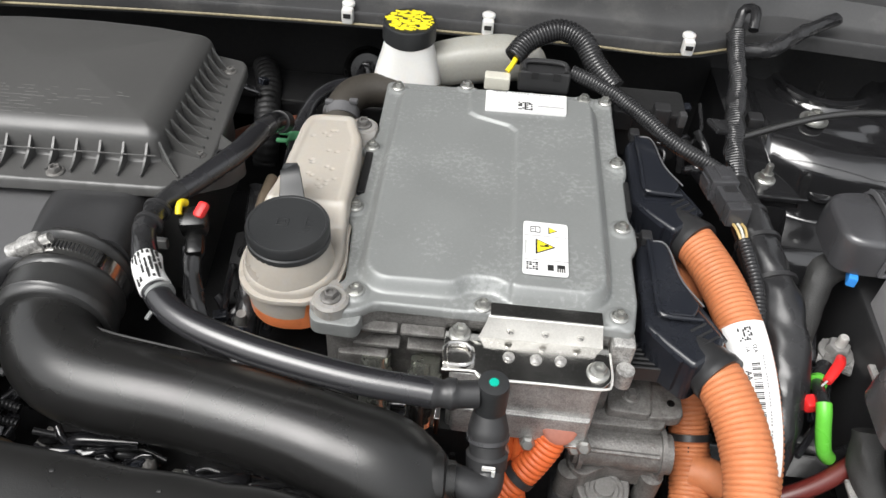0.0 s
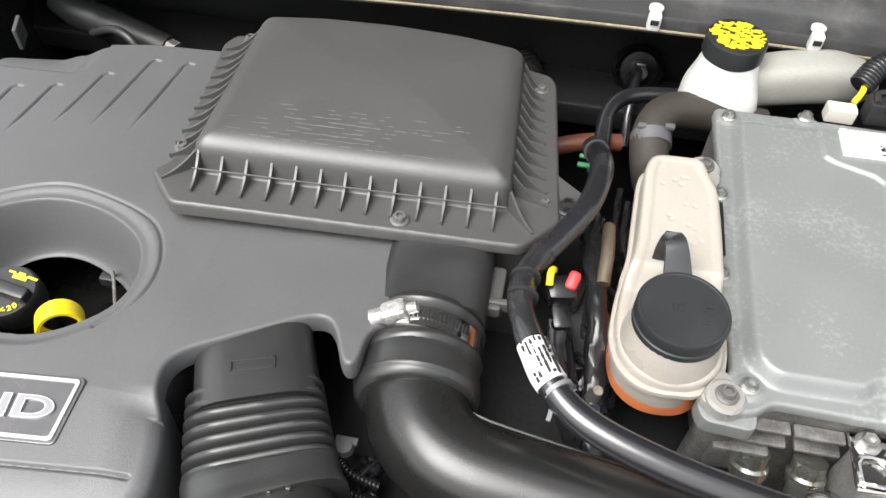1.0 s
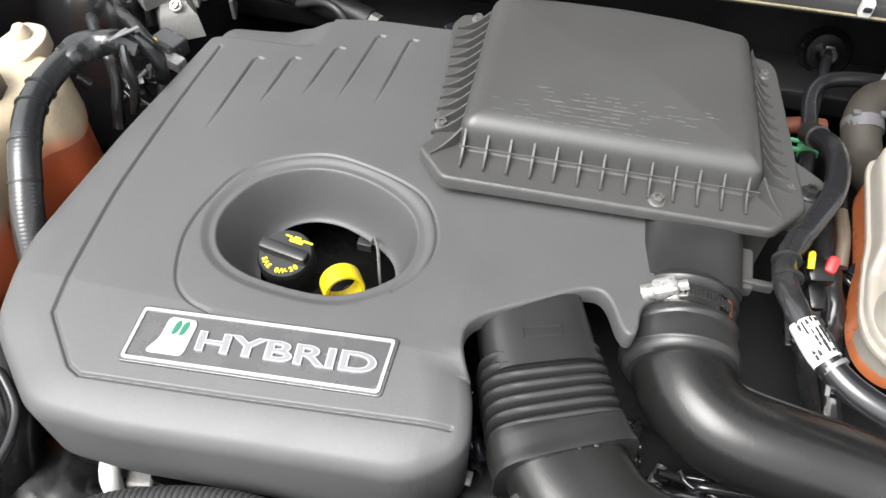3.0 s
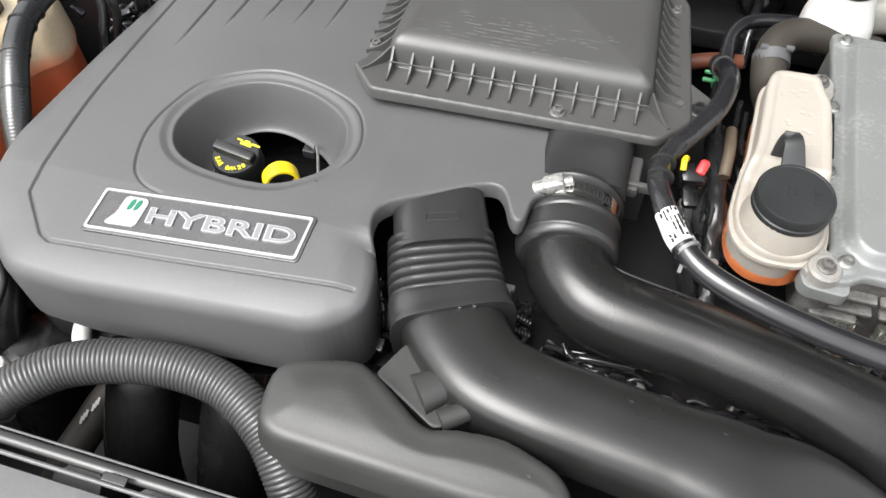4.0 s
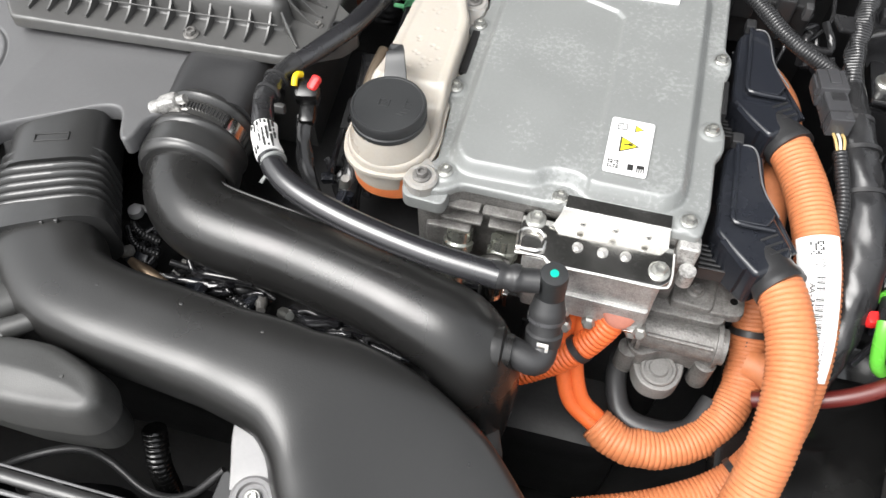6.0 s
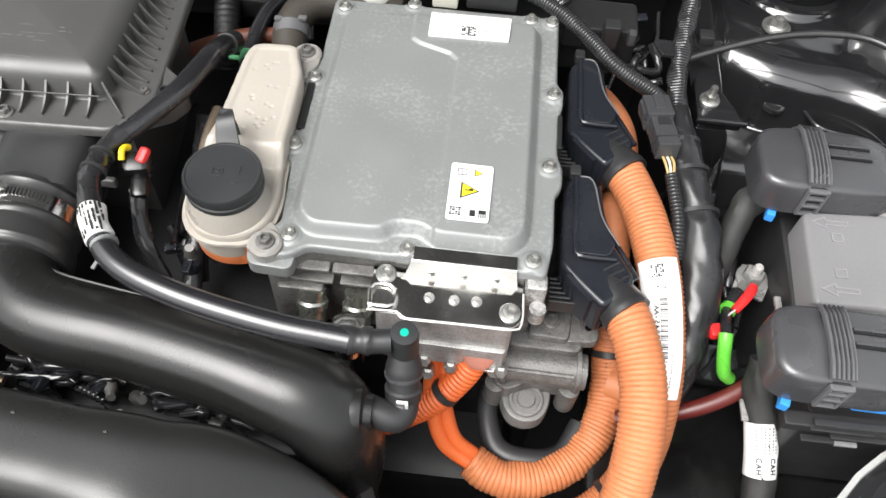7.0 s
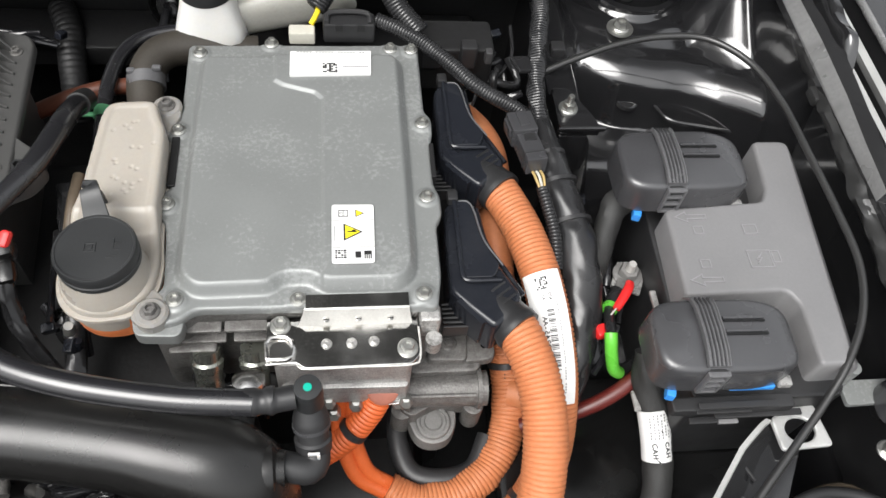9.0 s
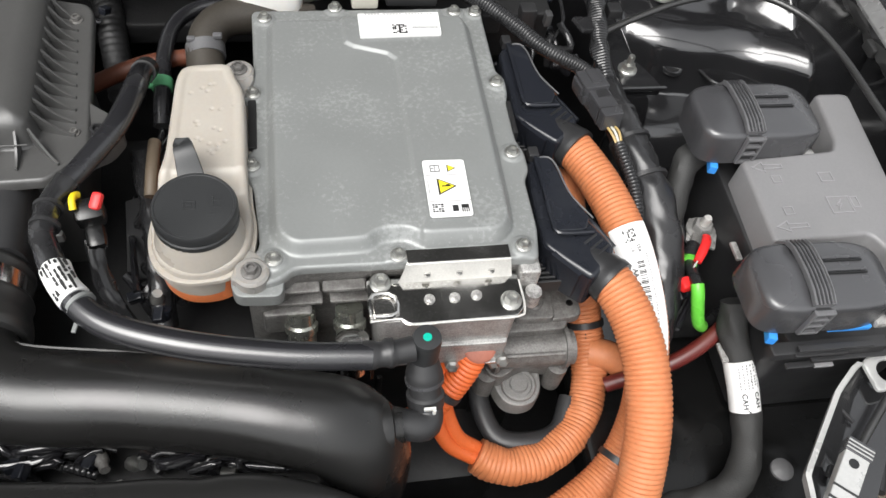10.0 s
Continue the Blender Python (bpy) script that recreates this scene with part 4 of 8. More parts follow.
part("spout", sweep([(-0.015, 0.395, 0.890), (0.002, 0.397, 0.892), (0.012, 0.398, 0.892), (0.013, 0.398, 0.892), (0.020, 0.398, 0.892)], (0.021, 0.020, 0.019, 0.014, 0.013), 24, 0.003), PIPE, air)

# ---- fresh air duct with bellows ----
duct = thing("intake_duct", (-0.20, 0.34, 0.86), "matt black plastic intake duct with a ribbed rubber bellows", "intake duct")
part("inlet_sleeve", sweep([(-0.409, 0.520, 0.905), (-0.398, 0.494, 0.906), (-0.380, 0.448, 0.906)], ((0.038, 0.031), (0.040, 0.033), (0.041, 0.034)), 40, 0.006, square=4.2, up=(0, 0, 1)), RUBBER, duct)
part("moulded_mark", moved(merge(bar(-0.020, 0.020, -0.005, -0.0035, 0, 0.0014), bar(-0.020, 0.020, 0.0035, 0.005, 0, 0.0014), bar(-0.020, -0.0185, -0.005, 0.005, 0, 0.0014), bar(0.0185, 0.020, -0.005, 0.005, 0, 0.0014)),
                                pose(-0.388, 0.470, 0.9393, 0, 0, 19) @ Matrix.Diagonal((0.72, 0.85, 1, 1))), RUBBER, duct)
part("bellows", sweep([(-0.3875, 0.463, 0.906), (-0.3755, 0.433, 0.906), (-0.3625, 0.403, 0.906)], ((0.0445, 0.0325), (0.0465, 0.034), (0.0480, 0.035)), 48, square=4.0, up=(0, 0, 1), ridge=(0.0088, 0.15)), RUBBER, duct, "ribbed black rubber bellows")
part("cuff", sweep([(-0.365, 0.409, 0.906), (-0.364, 0.406, 0.906), (-0.3570, 0.393, 0.907), (-0.3560, 0.391, 0.907), (-0.3545, 0.388, 0.907)], ((0.046, 0.033), (0.0485, 0.0355), (0.0485, 0.0355), (0.0500, 0.0365), (0.0500, 0.0365)), 48, 0.003, square=3.8, up=(0, 0, 1)), RUBBER, duct)
for i in range(4):
    part("cuff_tooth", box((-0.372 + 0.0105 * i, 0.3825 + 0.004 * i, 0.9405), (0.0035, 0.003, 0.003), 0.0008), RUBBER, duct)
part("duct_body", sweep([(-0.366, 0.402, 0.908), (-0.346, 0.376, 0.908), (-0.320, 0.353, 0.909), (-0.282, 0.342, 0.910), (-0.235, 0.337, 0.910), (-0.180, 0.331, 0.910), (-0.130, 0.324, 0.908),
                         (-0.090, 0.311, 0.893), (-0.045, 0.280, 0.860), (-0.005, 0.235, 0.815), (0.02, 0.19, 0.77)],
                        ((0.040, 0.031), (0.040, 0.032), (0.038, 0.032), (0.037, 0.032), (0.037, 0.032), (0.037, 0.032), (0.042, 0.033), (0.062, 0.033), (0.082, 0.033), (0.094, 0.033), (0.10, 0.033)), 72, 0.005, square=(3, 3, 3, 3, 3, 3, 3, 3.6, 5, 7, 8), up=(0, 0, 1)), DUCT, duct)
for x, y in ((-0.281, 0.350), (-0.150, 0.345), (-0.215, 0.351)):
    part("moulding_pip", box((x, y, 0.9415), (0.0028, 0.0022, 0.0010), 0.0004), DUCT, duct)

# ---- resonator beside the duct ----
RES = fillet([(-0.470, 0.306), (-0.456, 0.320), (-0.410, 0.332), (-0.396, 0.326), (-0.348, 0.294), (-0.330, 0.301), (-0.292, 0.304), (-0.250, 0.290), (-0.238, 0.272), (-0.246, 0.258), (-0.30, 0.252), (-0.372, 0.254), (-0.450, 0.256), (-0.466, 0.266)], 0.014)
reso = thing("resonator_box", (-0.36, 0.285, 0.88), "satin black plastic intake resonator box", "resonator")
part("shell", relief("shell", lambda X, Y: sdf(RES, X, Y), (-0.49, -0.22, 0.24, 0.345), 0.0018, lambda X, Y, d: 0.9365 - roundover(d, 0.009) + 0.0035 * smooth(0.004, 0.030, d) + 0.05 * np.minimum(Y - 0.29, 0), 0.905, 0.004), RESBOX, reso)
part("lower_shell", prism([(x * 0.98 - 0.007, y * 0.98 + 0.0058) for x, y in RES], 0.862, 0.908, 0.0), RESBOX, reso)
part("seam", prism([(x * 1.016 + 0.0057, y * 1.03 - 0.0086) for x, y in RES], 0.9048, 0.9066, 0.0006), RESBOX, reso)
part("neck", merge(prism(fillet([(-0.400, 0.330), (-0.345, 0.300), (-0.305, 0.325), (-0.345, 0.365), (-0.385, 0.362)], 0.006), 0.885, 0.919, 0.004),
                   sweep([(-0.342, 0.307, 0.921), (-0.318, 0.325, 0.921)], (0.009, 0.007), 12, 0.01)), RESBOX, reso)
part("saddle", sweep([(-0.363, 0.322, 0.917), (-0.338, 0.342, 0.917)], (0.016, 0.012), 20, 0.01, square=3, up=(0, 0, 1)), RESBOX, reso)
for x, y in ((-0.409, 0.303), (-0.272, 0.280), (-0.44, 0.30)):
    part("moulding_pip", box((x, y, 0.9378), (0.0026, 0.0022, 0.0010), 0.0003), RESBOX, reso)
# ---- inverter ----
CASE = fillet([(-0.079, 0.817), (0.147, 0.820), (0.147, 0.728), (0.153, 0.722), (0.153, 0.700), (0.150, 0.690), (0.149, 0.640), (0.154, 0.628), (0.154, 0.606), (0.148, 0.596), (0.148, 0.545), (0.143, 0.513),
               (0.118, 0.515), (0.040, 0.517), (-0.050, 0.518), (-0.062, 0.508), (-0.082, 0.504), (-0.093, 0.513), (-0.090, 0.527), (-0.076, 0.540), (-0.080, 0.600), (-0.090, 0.612), (-0.090, 0.632),
               (-0.079, 0.640), (-0.078, 0.688), (-0.090, 0.696), (-0.088, 0.716), (-0.078, 0.726)], 0.006)
RAISED = fillet([(-0.060, 0.794), (0.120, 0.796), (0.127, 0.788), (0.127, 0.640), (0.126, 0.546), (0.114, 0.532), (0.050, 0.532), (0.040, 0.541), (0.017, 0.541), (0.008, 0.532), (-0.052, 0.531), (-0.066, 0.546), (-0.066, 0.640), (-0.064, 0.786)], 0.010)
STEP = [(0.005, 0.797), (0.006, 0.757), (0.014, 0.751), (0.044, 0.741), (0.051, 0.733), (0.050, 0.522)]
UPPER = STEP + [(0.14, 0.522), (0.14, 0.80)]


def lid_relief(X, Y, d):
    z = 0.9275 - roundover(d, 0.0025) + 0.011 * smooth(-0.004, 0.006, -sdf(RAISED, X, Y))
    z = z + 0.0028 * smooth(0.0012, -0.0012, sdf(UPPER, X, Y)) * (sdf(RAISED, X, Y) < 0.002)
    for bx, by in INV_BOLTS:
        z = z + 0.0014 * smooth(0.011, 0.0085, np.hypot(X - bx, Y - by))
    return z


INV_BOLTS = [(-0.067, 0.804), (0.001, 0.818), (0.119, 0.812), (0.140, 0.811), (0.144, 0.712), (0.142, 0.625), (0.132, 0.526), (0.030, 0.524), (-0.066, 0.527), (-0.081, 0.621), (-0.079, 0.704)]
inv = thing("inverter", (0.03, 0.66, 0.84), "grey metal power inverter with a bolted sheet cover and warning label", "inverter")
part("cover", relief("cover", lambda X, Y: sdf(CASE, X, Y), (-0.10, 0.16, 0.495, 0.83), 0.0014, lid_relief, 0.919), GALV, inv)
part("housing", prism([(x * 0.975 + 0.001, y * 0.98 + 0.0133) for x, y in CASE], 0.80, 0.9195, 0.0), CAST, inv)
for x, y in INV_BOLTS:
    bolt(inv, (x, y, 0.9288), 0.0068)
for p, w, h in (((0.1505, 0.667), 0.004, 0.040), ((-0.0800, 0.668), 0.007, 0.056)):
    part("side_slot", box((*p, 0.9235), (w, h, 0.012), 0.001), DARK, inv)
for x0, y0, dx, dz in ((-0.072, 0.514, 0.04, 0.0), (-0.030, 0.514, 0.034, 0.0)):
    part("casting_rib", box((x0 + dx / 2, y0, 0.905), (dx, 0.010, 0.004), 0.0015), CAST, inv)
    part("casting_rib", box((x0 + dx / 2 + 0.004, y0, 0.889), (dx * 0.9, 0.012, 0.004), 0.0015), CAST, inv)
part("casting_foot", box((-0.058, 0.518, 0.868), (0.040, 0.03, 0.03), 0.004), CAST, inv)
for x in (-0.048, -0.009):
    part("coolant_stub", lathe([(0.0115, -0.045), (0.0115, -0.012), (0.0135, -0.010), (0.0135, -0.004), (0.0115, -0.002), (0.0115, 0.008)], 24, Matrix.Translation((x, 0.505, 0.872)) @ Matrix.Rotation(radians(-28), 4, "X")), STUBSTEEL, inv)

# warning label and type label, on the cover
Z = 0.9436
label = part("warning_label", prism(fillet([(0.0575, 0.5480), (0.0925, 0.5480), (0.0935, 0.6065), (0.0580, 0.6070)], 0.003), Z - 0.001, Z, 0.0002), PAPER, inv, "white warning label with a yellow triangle")


def tri(cx, cy, w, h, z0, z1, turn=-90):
    m = Matrix.Translation((cx, cy, 0)) @ Matrix.Rotation(radians(turn), 4, "Z")
    return moved(prism([(-w / 2, -h / 2), (w / 2, -h / 2), (0, h / 2)], z0, z1, 0.0001, 1), m)


part("triangle_edge", tri(0.0755, 0.5785, 0.0175, 0.0160, Z, Z + 0.0003), INK, label)
part("triangle", tri(0.0751, 0.5785, 0.0135, 0.0122, Z + 0.0003, Z + 0.0006), YPRINT, label)
part("bolt_mark", merge(box((0.0745, 0.5785, Z + 0.0007), (0.0075, 0.0012, 0.0003), 0, seg=1), box((0.0760, 0.5792, Z + 0.0007), (0.0030, 0.0022, 0.0003), 0)), INK, label)
part("triangle_edge", tri(0.0815, 0.5975, 0.0080, 0.0075, Z, Z + 0.0003), INK, label)
part("triangle", tri(0.0813, 0.5975, 0.0058, 0.0053, Z + 0.0003, Z + 0.0006), YPRINT, label)
part("rule", box((0.0755, 0.5905, Z + 0.0002), (0.034, 0.0004, 0.0004), 0), GREYINK, label)
part("rule", box((0.0755, 0.5635, Z + 0.0002), (0.034, 0.0004, 0.0004), 0), GREYINK, label)
book = merge(*[box(c, s, 0) for c, s in (((0.0675, 0.6008, Z + 0.0002), (0.008, 0.0006, 0.0004)), ((0.0675, 0.5945, Z + 0.0002), (0.008, 0.0006, 0.0004)), ((0.0638, 0.5976, Z + 0.0002), (0.0006, 0.0068, 0.0004)),
                                        ((0.0712, 0.5976, Z + 0.0002), (0.0006, 0.0068, 0.0004)), ((0.0675, 0.5976, Z + 0.0002), (0.0005, 0.0068, 0.0004)), ((0.0655, 0.5980, Z + 0.0002), (0.002, 0.0005, 0.0004)))])
part("booklet_mark", book, INK, label)
marks = merge(*[box((0.0612 + 0.0024 * (i % 4), 0.5535 + 0.0022 * (i // 4), Z + 0.0002), (0.0016 + 0.0006 * (i % 2), 0.0010 + 0.0006 * (i % 3 == 0), 0.0004), 0) for i in range(16) if i not in (5, 10)])
part("code_block", marks, INK, label)
part("glove_mark", merge(box((0.0790, 0.5560, Z + 0.0002), (0.0048, 0.0062, 0.0004), 0.0002), box((0.0870, 0.5578, Z + 0.0002), (0.0062, 0.0036, 0.0004), 0.0002), *[box((0.0845 + 0.0017 * i, 0.5545, Z + 0.0002), (0.0009, 0.0050, 0.0004), 0) for i in range(4)]), INK, label)
part("fine_print", merge(*[box((0.0600, 0.5700 + 0.0012 * i, Z + 0.0002), (0.0008, 0.0008, 0.0003), 0) for i in range(13)]), GREYINK, label)
type_label = part("type_label", prism(fillet([(0.0205, 0.7595), (0.0975, 0.7620), (0.0985, 0.7930), (0.0205, 0.7915)], 0.0012), 0.9395, 0.9440, 0.0002), PAPER, inv, "white type label with a small code block")
rng = random.Random(11)
code = merge(*[box((0.0525 + 0.0020 * i, 0.7640 + 0.0018 * j, 0.9442), (0.0018, 0.0016, 0.0004), 0) for i in range(7) for j in range(7) if rng.random() < 0.55])
part("code_block", code, INK, type_label)
part("fine_print", merge(*[box((0.0715 + 0.0019 * i, 0.7712, 0.9442), (0.0013, 0.0018, 0.0004), 0) for i in range(13)], *[box((0.028 + 0.003 * i, 0.7902, 0.9442), (0.002, 0.0012, 0.0004), 0) for i in range(22) if i % 7 != 5]), GREYINK, type_label)

# steel plate and terminal box on the inverter's front
part("terminal_box", merge(prism(fillet([(0.010, 0.476), (0.121, 0.474), (0.124, 0.512), (0.010, 0.516)], 0.006), 0.840, 0.9085, 0.002), prism(fillet([(0.014, 0.472), (0.119, 0.470), (0.120, 0.50), (0.014, 0.50)], 0.004), 0.840, 0.870, 0.002)), mat("sparkling_cast_front", (0.40, 0.395, 0.385), 0.42, metal=0.5, grain=0.5, scale=150, bump=0.5, bump_scale=900, stain=0.35, stain_color=(0.14, 0.135, 0.13), stain_scale=260, stain_span=(0.47, 0.6)), inv, "bright cast terminal box")
part("steel_plate", prism(fillet([(0.004, 0.476), (0.028, 0.477), (0.034, 0.4715), (0.120, 0.472), (0.127, 0.480), (0.127, 0.520), (0.004, 0.520)], 0.004), 0.9085, 0.9115, 0.001), STEEL, inv, "polished steel plate")
# The lip's sky reflection is put into its paler colour.
part("folded_lip", loft([[(x0, y, z), (x1, y, z), (x1, y + 0.0010, z - 0.0016), (x0, y + 0.0010, z - 0.0016)] for x0, x1, y, z in ((0.0285, 0.122, 0.5085, 0.9116), (0.030, 0.1215, 0.5095, 0.9140), (0.034, 0.1195, 0.5125, 0.9265), (0.0345, 0.119, 0.5135, 0.9298), (0.036, 0.119, 0.5155, 0.9308))]), PALEPLATE, inv, "folded lip with its sky reflection put into paler steel")
part("flap", box((0.0775, 0.5205, 0.9306), (0.083, 0.0125, 0.0012), 0.0004), STEEL, inv)
# Paler bead added to carry the shine of the plate's edge.
part("plate_edge", sweep([(0.004, 0.4762, 0.9108), (0.028, 0.4768, 0.9108), (0.034, 0.4713, 0.9108), (0.078, 0.4715, 0.9108), (0.120, 0.4717, 0.9108), (0.127, 0.480, 0.9108), (0.127, 0.505, 0.9108)], 0.0010, 8, 0.004), PALEPLATE, inv, "plate edge bead with its shine put into paler steel")
part("tab_loop", merge(sweep([(0.006, 0.480, 0.9135), (0.006, 0.496, 0.9145), (0.022, 0.497, 0.9145), (0.026, 0.486, 0.9135), (0.022, 0.479, 0.9130), (0.008, 0.479, 0.9130)], 0.0022, 8)), STEEL, inv)
for x, y, r in ((0.015, 0.510, 0.0085), (0.117, 0.486, 0.0085)):
    bolt(inv, (x, y, 0.9115), r)
for x, y in ((0.052, 0.492), (0.072, 0.492), (0.090, 0.493)):
    part("rivet", lathe([(0.0045, 0), (0.0042, 0.0016), (0.0018, 0.0026), (0, 0.0020)], 16, Matrix.Translation((x, y, 0.9115))), CASTBRIGHT, inv)
for x in (0.052, 0.078, 0.104):
    part("lip_nub", lathe([(0.0030, 0), (0.0026, 0.0018), (0, 0.0022)], 12, Matrix.Translation((x, 0.5105, 0.9190))), STEEL, inv)
part("foil_tag", box((0.108, 0.468, 0.841), (0.020, 0.004, 0.003), 0.001), CHROME, inv)
for ear in (prism(fillet([(-0.096, 0.500), (-0.060, 0.498), (-0.058, 0.522), (-0.085, 0.530), (-0.100, 0.518)], 0.008), 0.908, 0.921, 0.002), prism(fillet([(-0.105, 0.720), (-0.074, 0.716), (-0.074, 0.742), (-0.10, 0.742)], 0.008), 0.908, 0.921, 0.002)):
    part("mounting_ear", ear, GALV, inv)
part("side_boss", merge(box((0.137, 0.514, 0.905), (0.018, 0.018, 0.030), 0.004), lathe([(0.007, 0), (0.007, 0.016), (0, 0.016)], 16, Matrix.Translation((0.140, 0.498, 0.887)))), CASTBRIGHT, inv)

# motor mount casting below the inverter
gear = thing("transaxle_mount", (0.155, 0.49, 0.72), "dusty cast aluminium transaxle mount with a round boss", "mount")
part("upper_casting", prism(fillet([(0.124, 0.502), (0.190, 0.502), (0.202, 0.540), (0.198, 0.570), (0.122, 0.570)], 0.008), 0.78, 0.821, 0.005), CAST, gear)
part("bolt_pad", prism(fillet([(0.141, 0.511), (0.178, 0.509), (0.182, 0.548), (0.145, 0.552)], 0.006), 0.820, 0.830, 0.003), CAST, gear)
part("ear_hole", lathe([(0.0034, 0.8256), (0.0034, 0.8264), (0, 0.8264)], 14, Matrix.Translation((0.196, 0.526, 0))), BLACKGLOSS, gear)
bolt(gear, (0.162, 0.527, 0.830), 0.0078, material=CAST)
part("ear", merge(prism(fillet([(0.172, 0.509), (0.206, 0.512), (0.206, 0.543), (0.178, 0.547)], 0.009), 0.816, 0.826, 0.003)), CAST, gear)
part("barrel", sweep([(0.118, 0.497, 0.798), (0.160, 0.496, 0.798), (0.198, 0.495, 0.798)], 0.0165, 28, 0.012), CAST, gear)
for x in (0.121, 0.188):
    part("barrel_flange", sweep([(x, 0.497, 0.798), (x + 0.004, 0.497, 0.798)], 0.0205, 28, 0.004), CAST, gear)
part("barrel_rib", sweep([(0.124, 0.485, 0.809), (0.186, 0.484, 0.809)], 0.0025, 8, 0.02), CAST, gear)
part("bracket", prism(fillet([(0.116, 0.484), (0.128, 0.476), (0.150, 0.488), (0.186, 0.486), (0.194, 0.480), (0.200, 0.505), (0.116, 0.512)], 0.006), 0.760, 0.782, 0.004), CAST, gear)
part("boss_plate", prism(fillet([(0.125, 0.506), (0.173, 0.505), (0.172, 0.474), (0.164, 0.459), (0.149, 0.4545), (0.134, 0.459), (0.126, 0.474)], 0.010), 0.744, 0.763, 0.003), PALECAST, gear)
part("boss", lathe([(0.0165, 0.760), (0.0165, 0.7665), (0.0155, 0.7675), (0.0130, 0.7675), (0.0122, 0.7655), (0.0090, 0.7655), (0.0080, 0.7685), (0, 0.7685)], 30, Matrix.Translation((0.149, 0.476, 0))), PALECAST, gear)
for x, y in ((0.119, 0.486), (0.188, 0.488)):
    part("lug", lathe([(0.010, 0.74), (0.010, 0.776), (0, 0.778)], 18, Matrix.Translation((x, y, 0))), CAST, gear)
part("strap", sweep([(0.118, 0.505, 0.74), (0.116, 0.470, 0.735), (0.128, 0.440, 0.73), (0.158, 0.432, 0.73), (0.188, 0.440, 0.73), (0.205, 0.470, 0.735)], (0.010, 0.008), 16), BLACK, gear, "black mount strap")

# ---- inverter coolant reservoir ----
TANKP = fillet([(-0.136, 0.722), (-0.142, 0.708), (-0.147, 0.622), (-0.154, 0.592), (-0.158, 0.555), (-0.153, 0.532), (-0.139, 0.518), (-0.122, 0.514), (-0.101, 0.517), (-0.084, 0.533), (-0.080, 0.562), (-0.084, 0.590), (-0.084, 0.640), (-0.085, 0.690), (-0.092, 0.706), (-0.096, 0.724)], 0.012)
tank = thing("coolant_reservoir", (-0.115, 0.60, 0.88), "milky plastic coolant reservoir with orange coolant and a black screw cap", "reservoir")


def tank_top(X, Y, d):
    z = 0.946 - roundover(d, 0.0045) - 0.0010 * smooth(0.006, 0.010, d)
    spots = 0
    pits = random.Random(8)
    for i in range(22):
        sx, sy = pits.gauss(-0.116, 0.009), pits.uniform(0.612, 0.698)
        spots = spots + smooth(0.0021, 0.0009, np.hypot(X - sx, Y - sy))
    z = z - 0.0007 * np.minimum(spots, 1)
    return z - 0.015 * smooth(0.606, 0.586, Y)


part("upper_shell", relief("upper_shell", lambda X, Y: sdf(TANKP, X, Y), (-0.17, -0.07, 0.49, 0.735), 0.0010, tank_top, 0.922), TANK, tank)
part("seam_flange", prism([(x + (0.003 if x > -0.11 else -0.003), y + (0.002 if y > 0.6 else -0.003)) for x, y in TANKP], 0.9185, 0.9225, 0.001), TANK, tank)
part("lower_shell", prism([(x * 0.96 - 0.0045, y * 0.97 + 0.018) for x, y in TANKP], 0.885, 0.9185, 0.0), COOLANT, tank, "orange coolant showing through plastic")
part("front_pot", lathe([(0.0345, 0.8975), (0.0350, 0.919)], 40, Matrix.Translation((-0.1205, 0.5505, 0))), TANK, tank, "clouded clear plastic pot")
part("pot_coolant", lathe([(0.0325, 0.884), (0.0342, 0.887), (0.0344, 0.8978)], 40, Matrix.Translation((-0.1205, 0.5505, 0))), COOLANT, tank, "orange coolant showing through plastic")
part("filler_neck", lathe([(0.0350, 0.922), (0.0335, 0.934), (0.032, 0.938), (0.030, 0.952)], 36, Matrix.Translation((-0.120, 0.550, 0))), TANK, tank)
cap = part("screw_cap", lathe([(0.0300, 0.950), (0.0312, 0.951), (0.0312, 0.9555), (0.0302, 0.9565), (0.0302, 0.958), (0.0312, 0.959), (0.0312, 0.965), (0.0300, 0.9675), (0.0285, 0.9675), (0.0280, 0.9668), (0, 0.9668)], 44, Matrix.Translation((-0.1195, 0.551, 0))), CAPBLACK, tank, "black screw cap")
part("cap_strap", sweep([(-0.1215, 0.574, 0.958), (-0.1235, 0.584, 0.966), (-0.1265, 0.596, 0.976), (-0.1285, 0.603, 0.975), (-0.1295, 0.608, 0.960), (-0.1295, 0.609, 0.946)], ((0.0105, 0.0014), (0.0095, 0.0014), (0.0078, 0.0014), (0.0074, 0.0014), (0.0072, 0.0014), (0.007, 0.0014)), 14, 0.003, square=5, up=(0, -0.6, 1)), CAPBLACK, cap)
part("cap_mark", merge(*[box((-0.119 + dx, 0.551 + dy, 0.9670), (w, h, 0.0008), 0.0002) for dx, dy, w, h in ((-0.004, 0.004, 0.008, 0.001), (-0.004, -0.003, 0.008, 0.001), (-0.008, 0.0005, 0.001, 0.008), (0.0, 0.0005, 0.001, 0.008), (-0.004, 0.0008, 0.004, 0.003),
                                                                                                    (0.013, 0.004, 0.001, 0.008), (0.016, 0.004, 0.005, 0.001), (0.014, -0.006, 0.006, 0.001), (0.012, -0.009, 0.006, 0.001), (0.016, -0.002, 0.005, 0.001))]), CAPBLACK, cap)
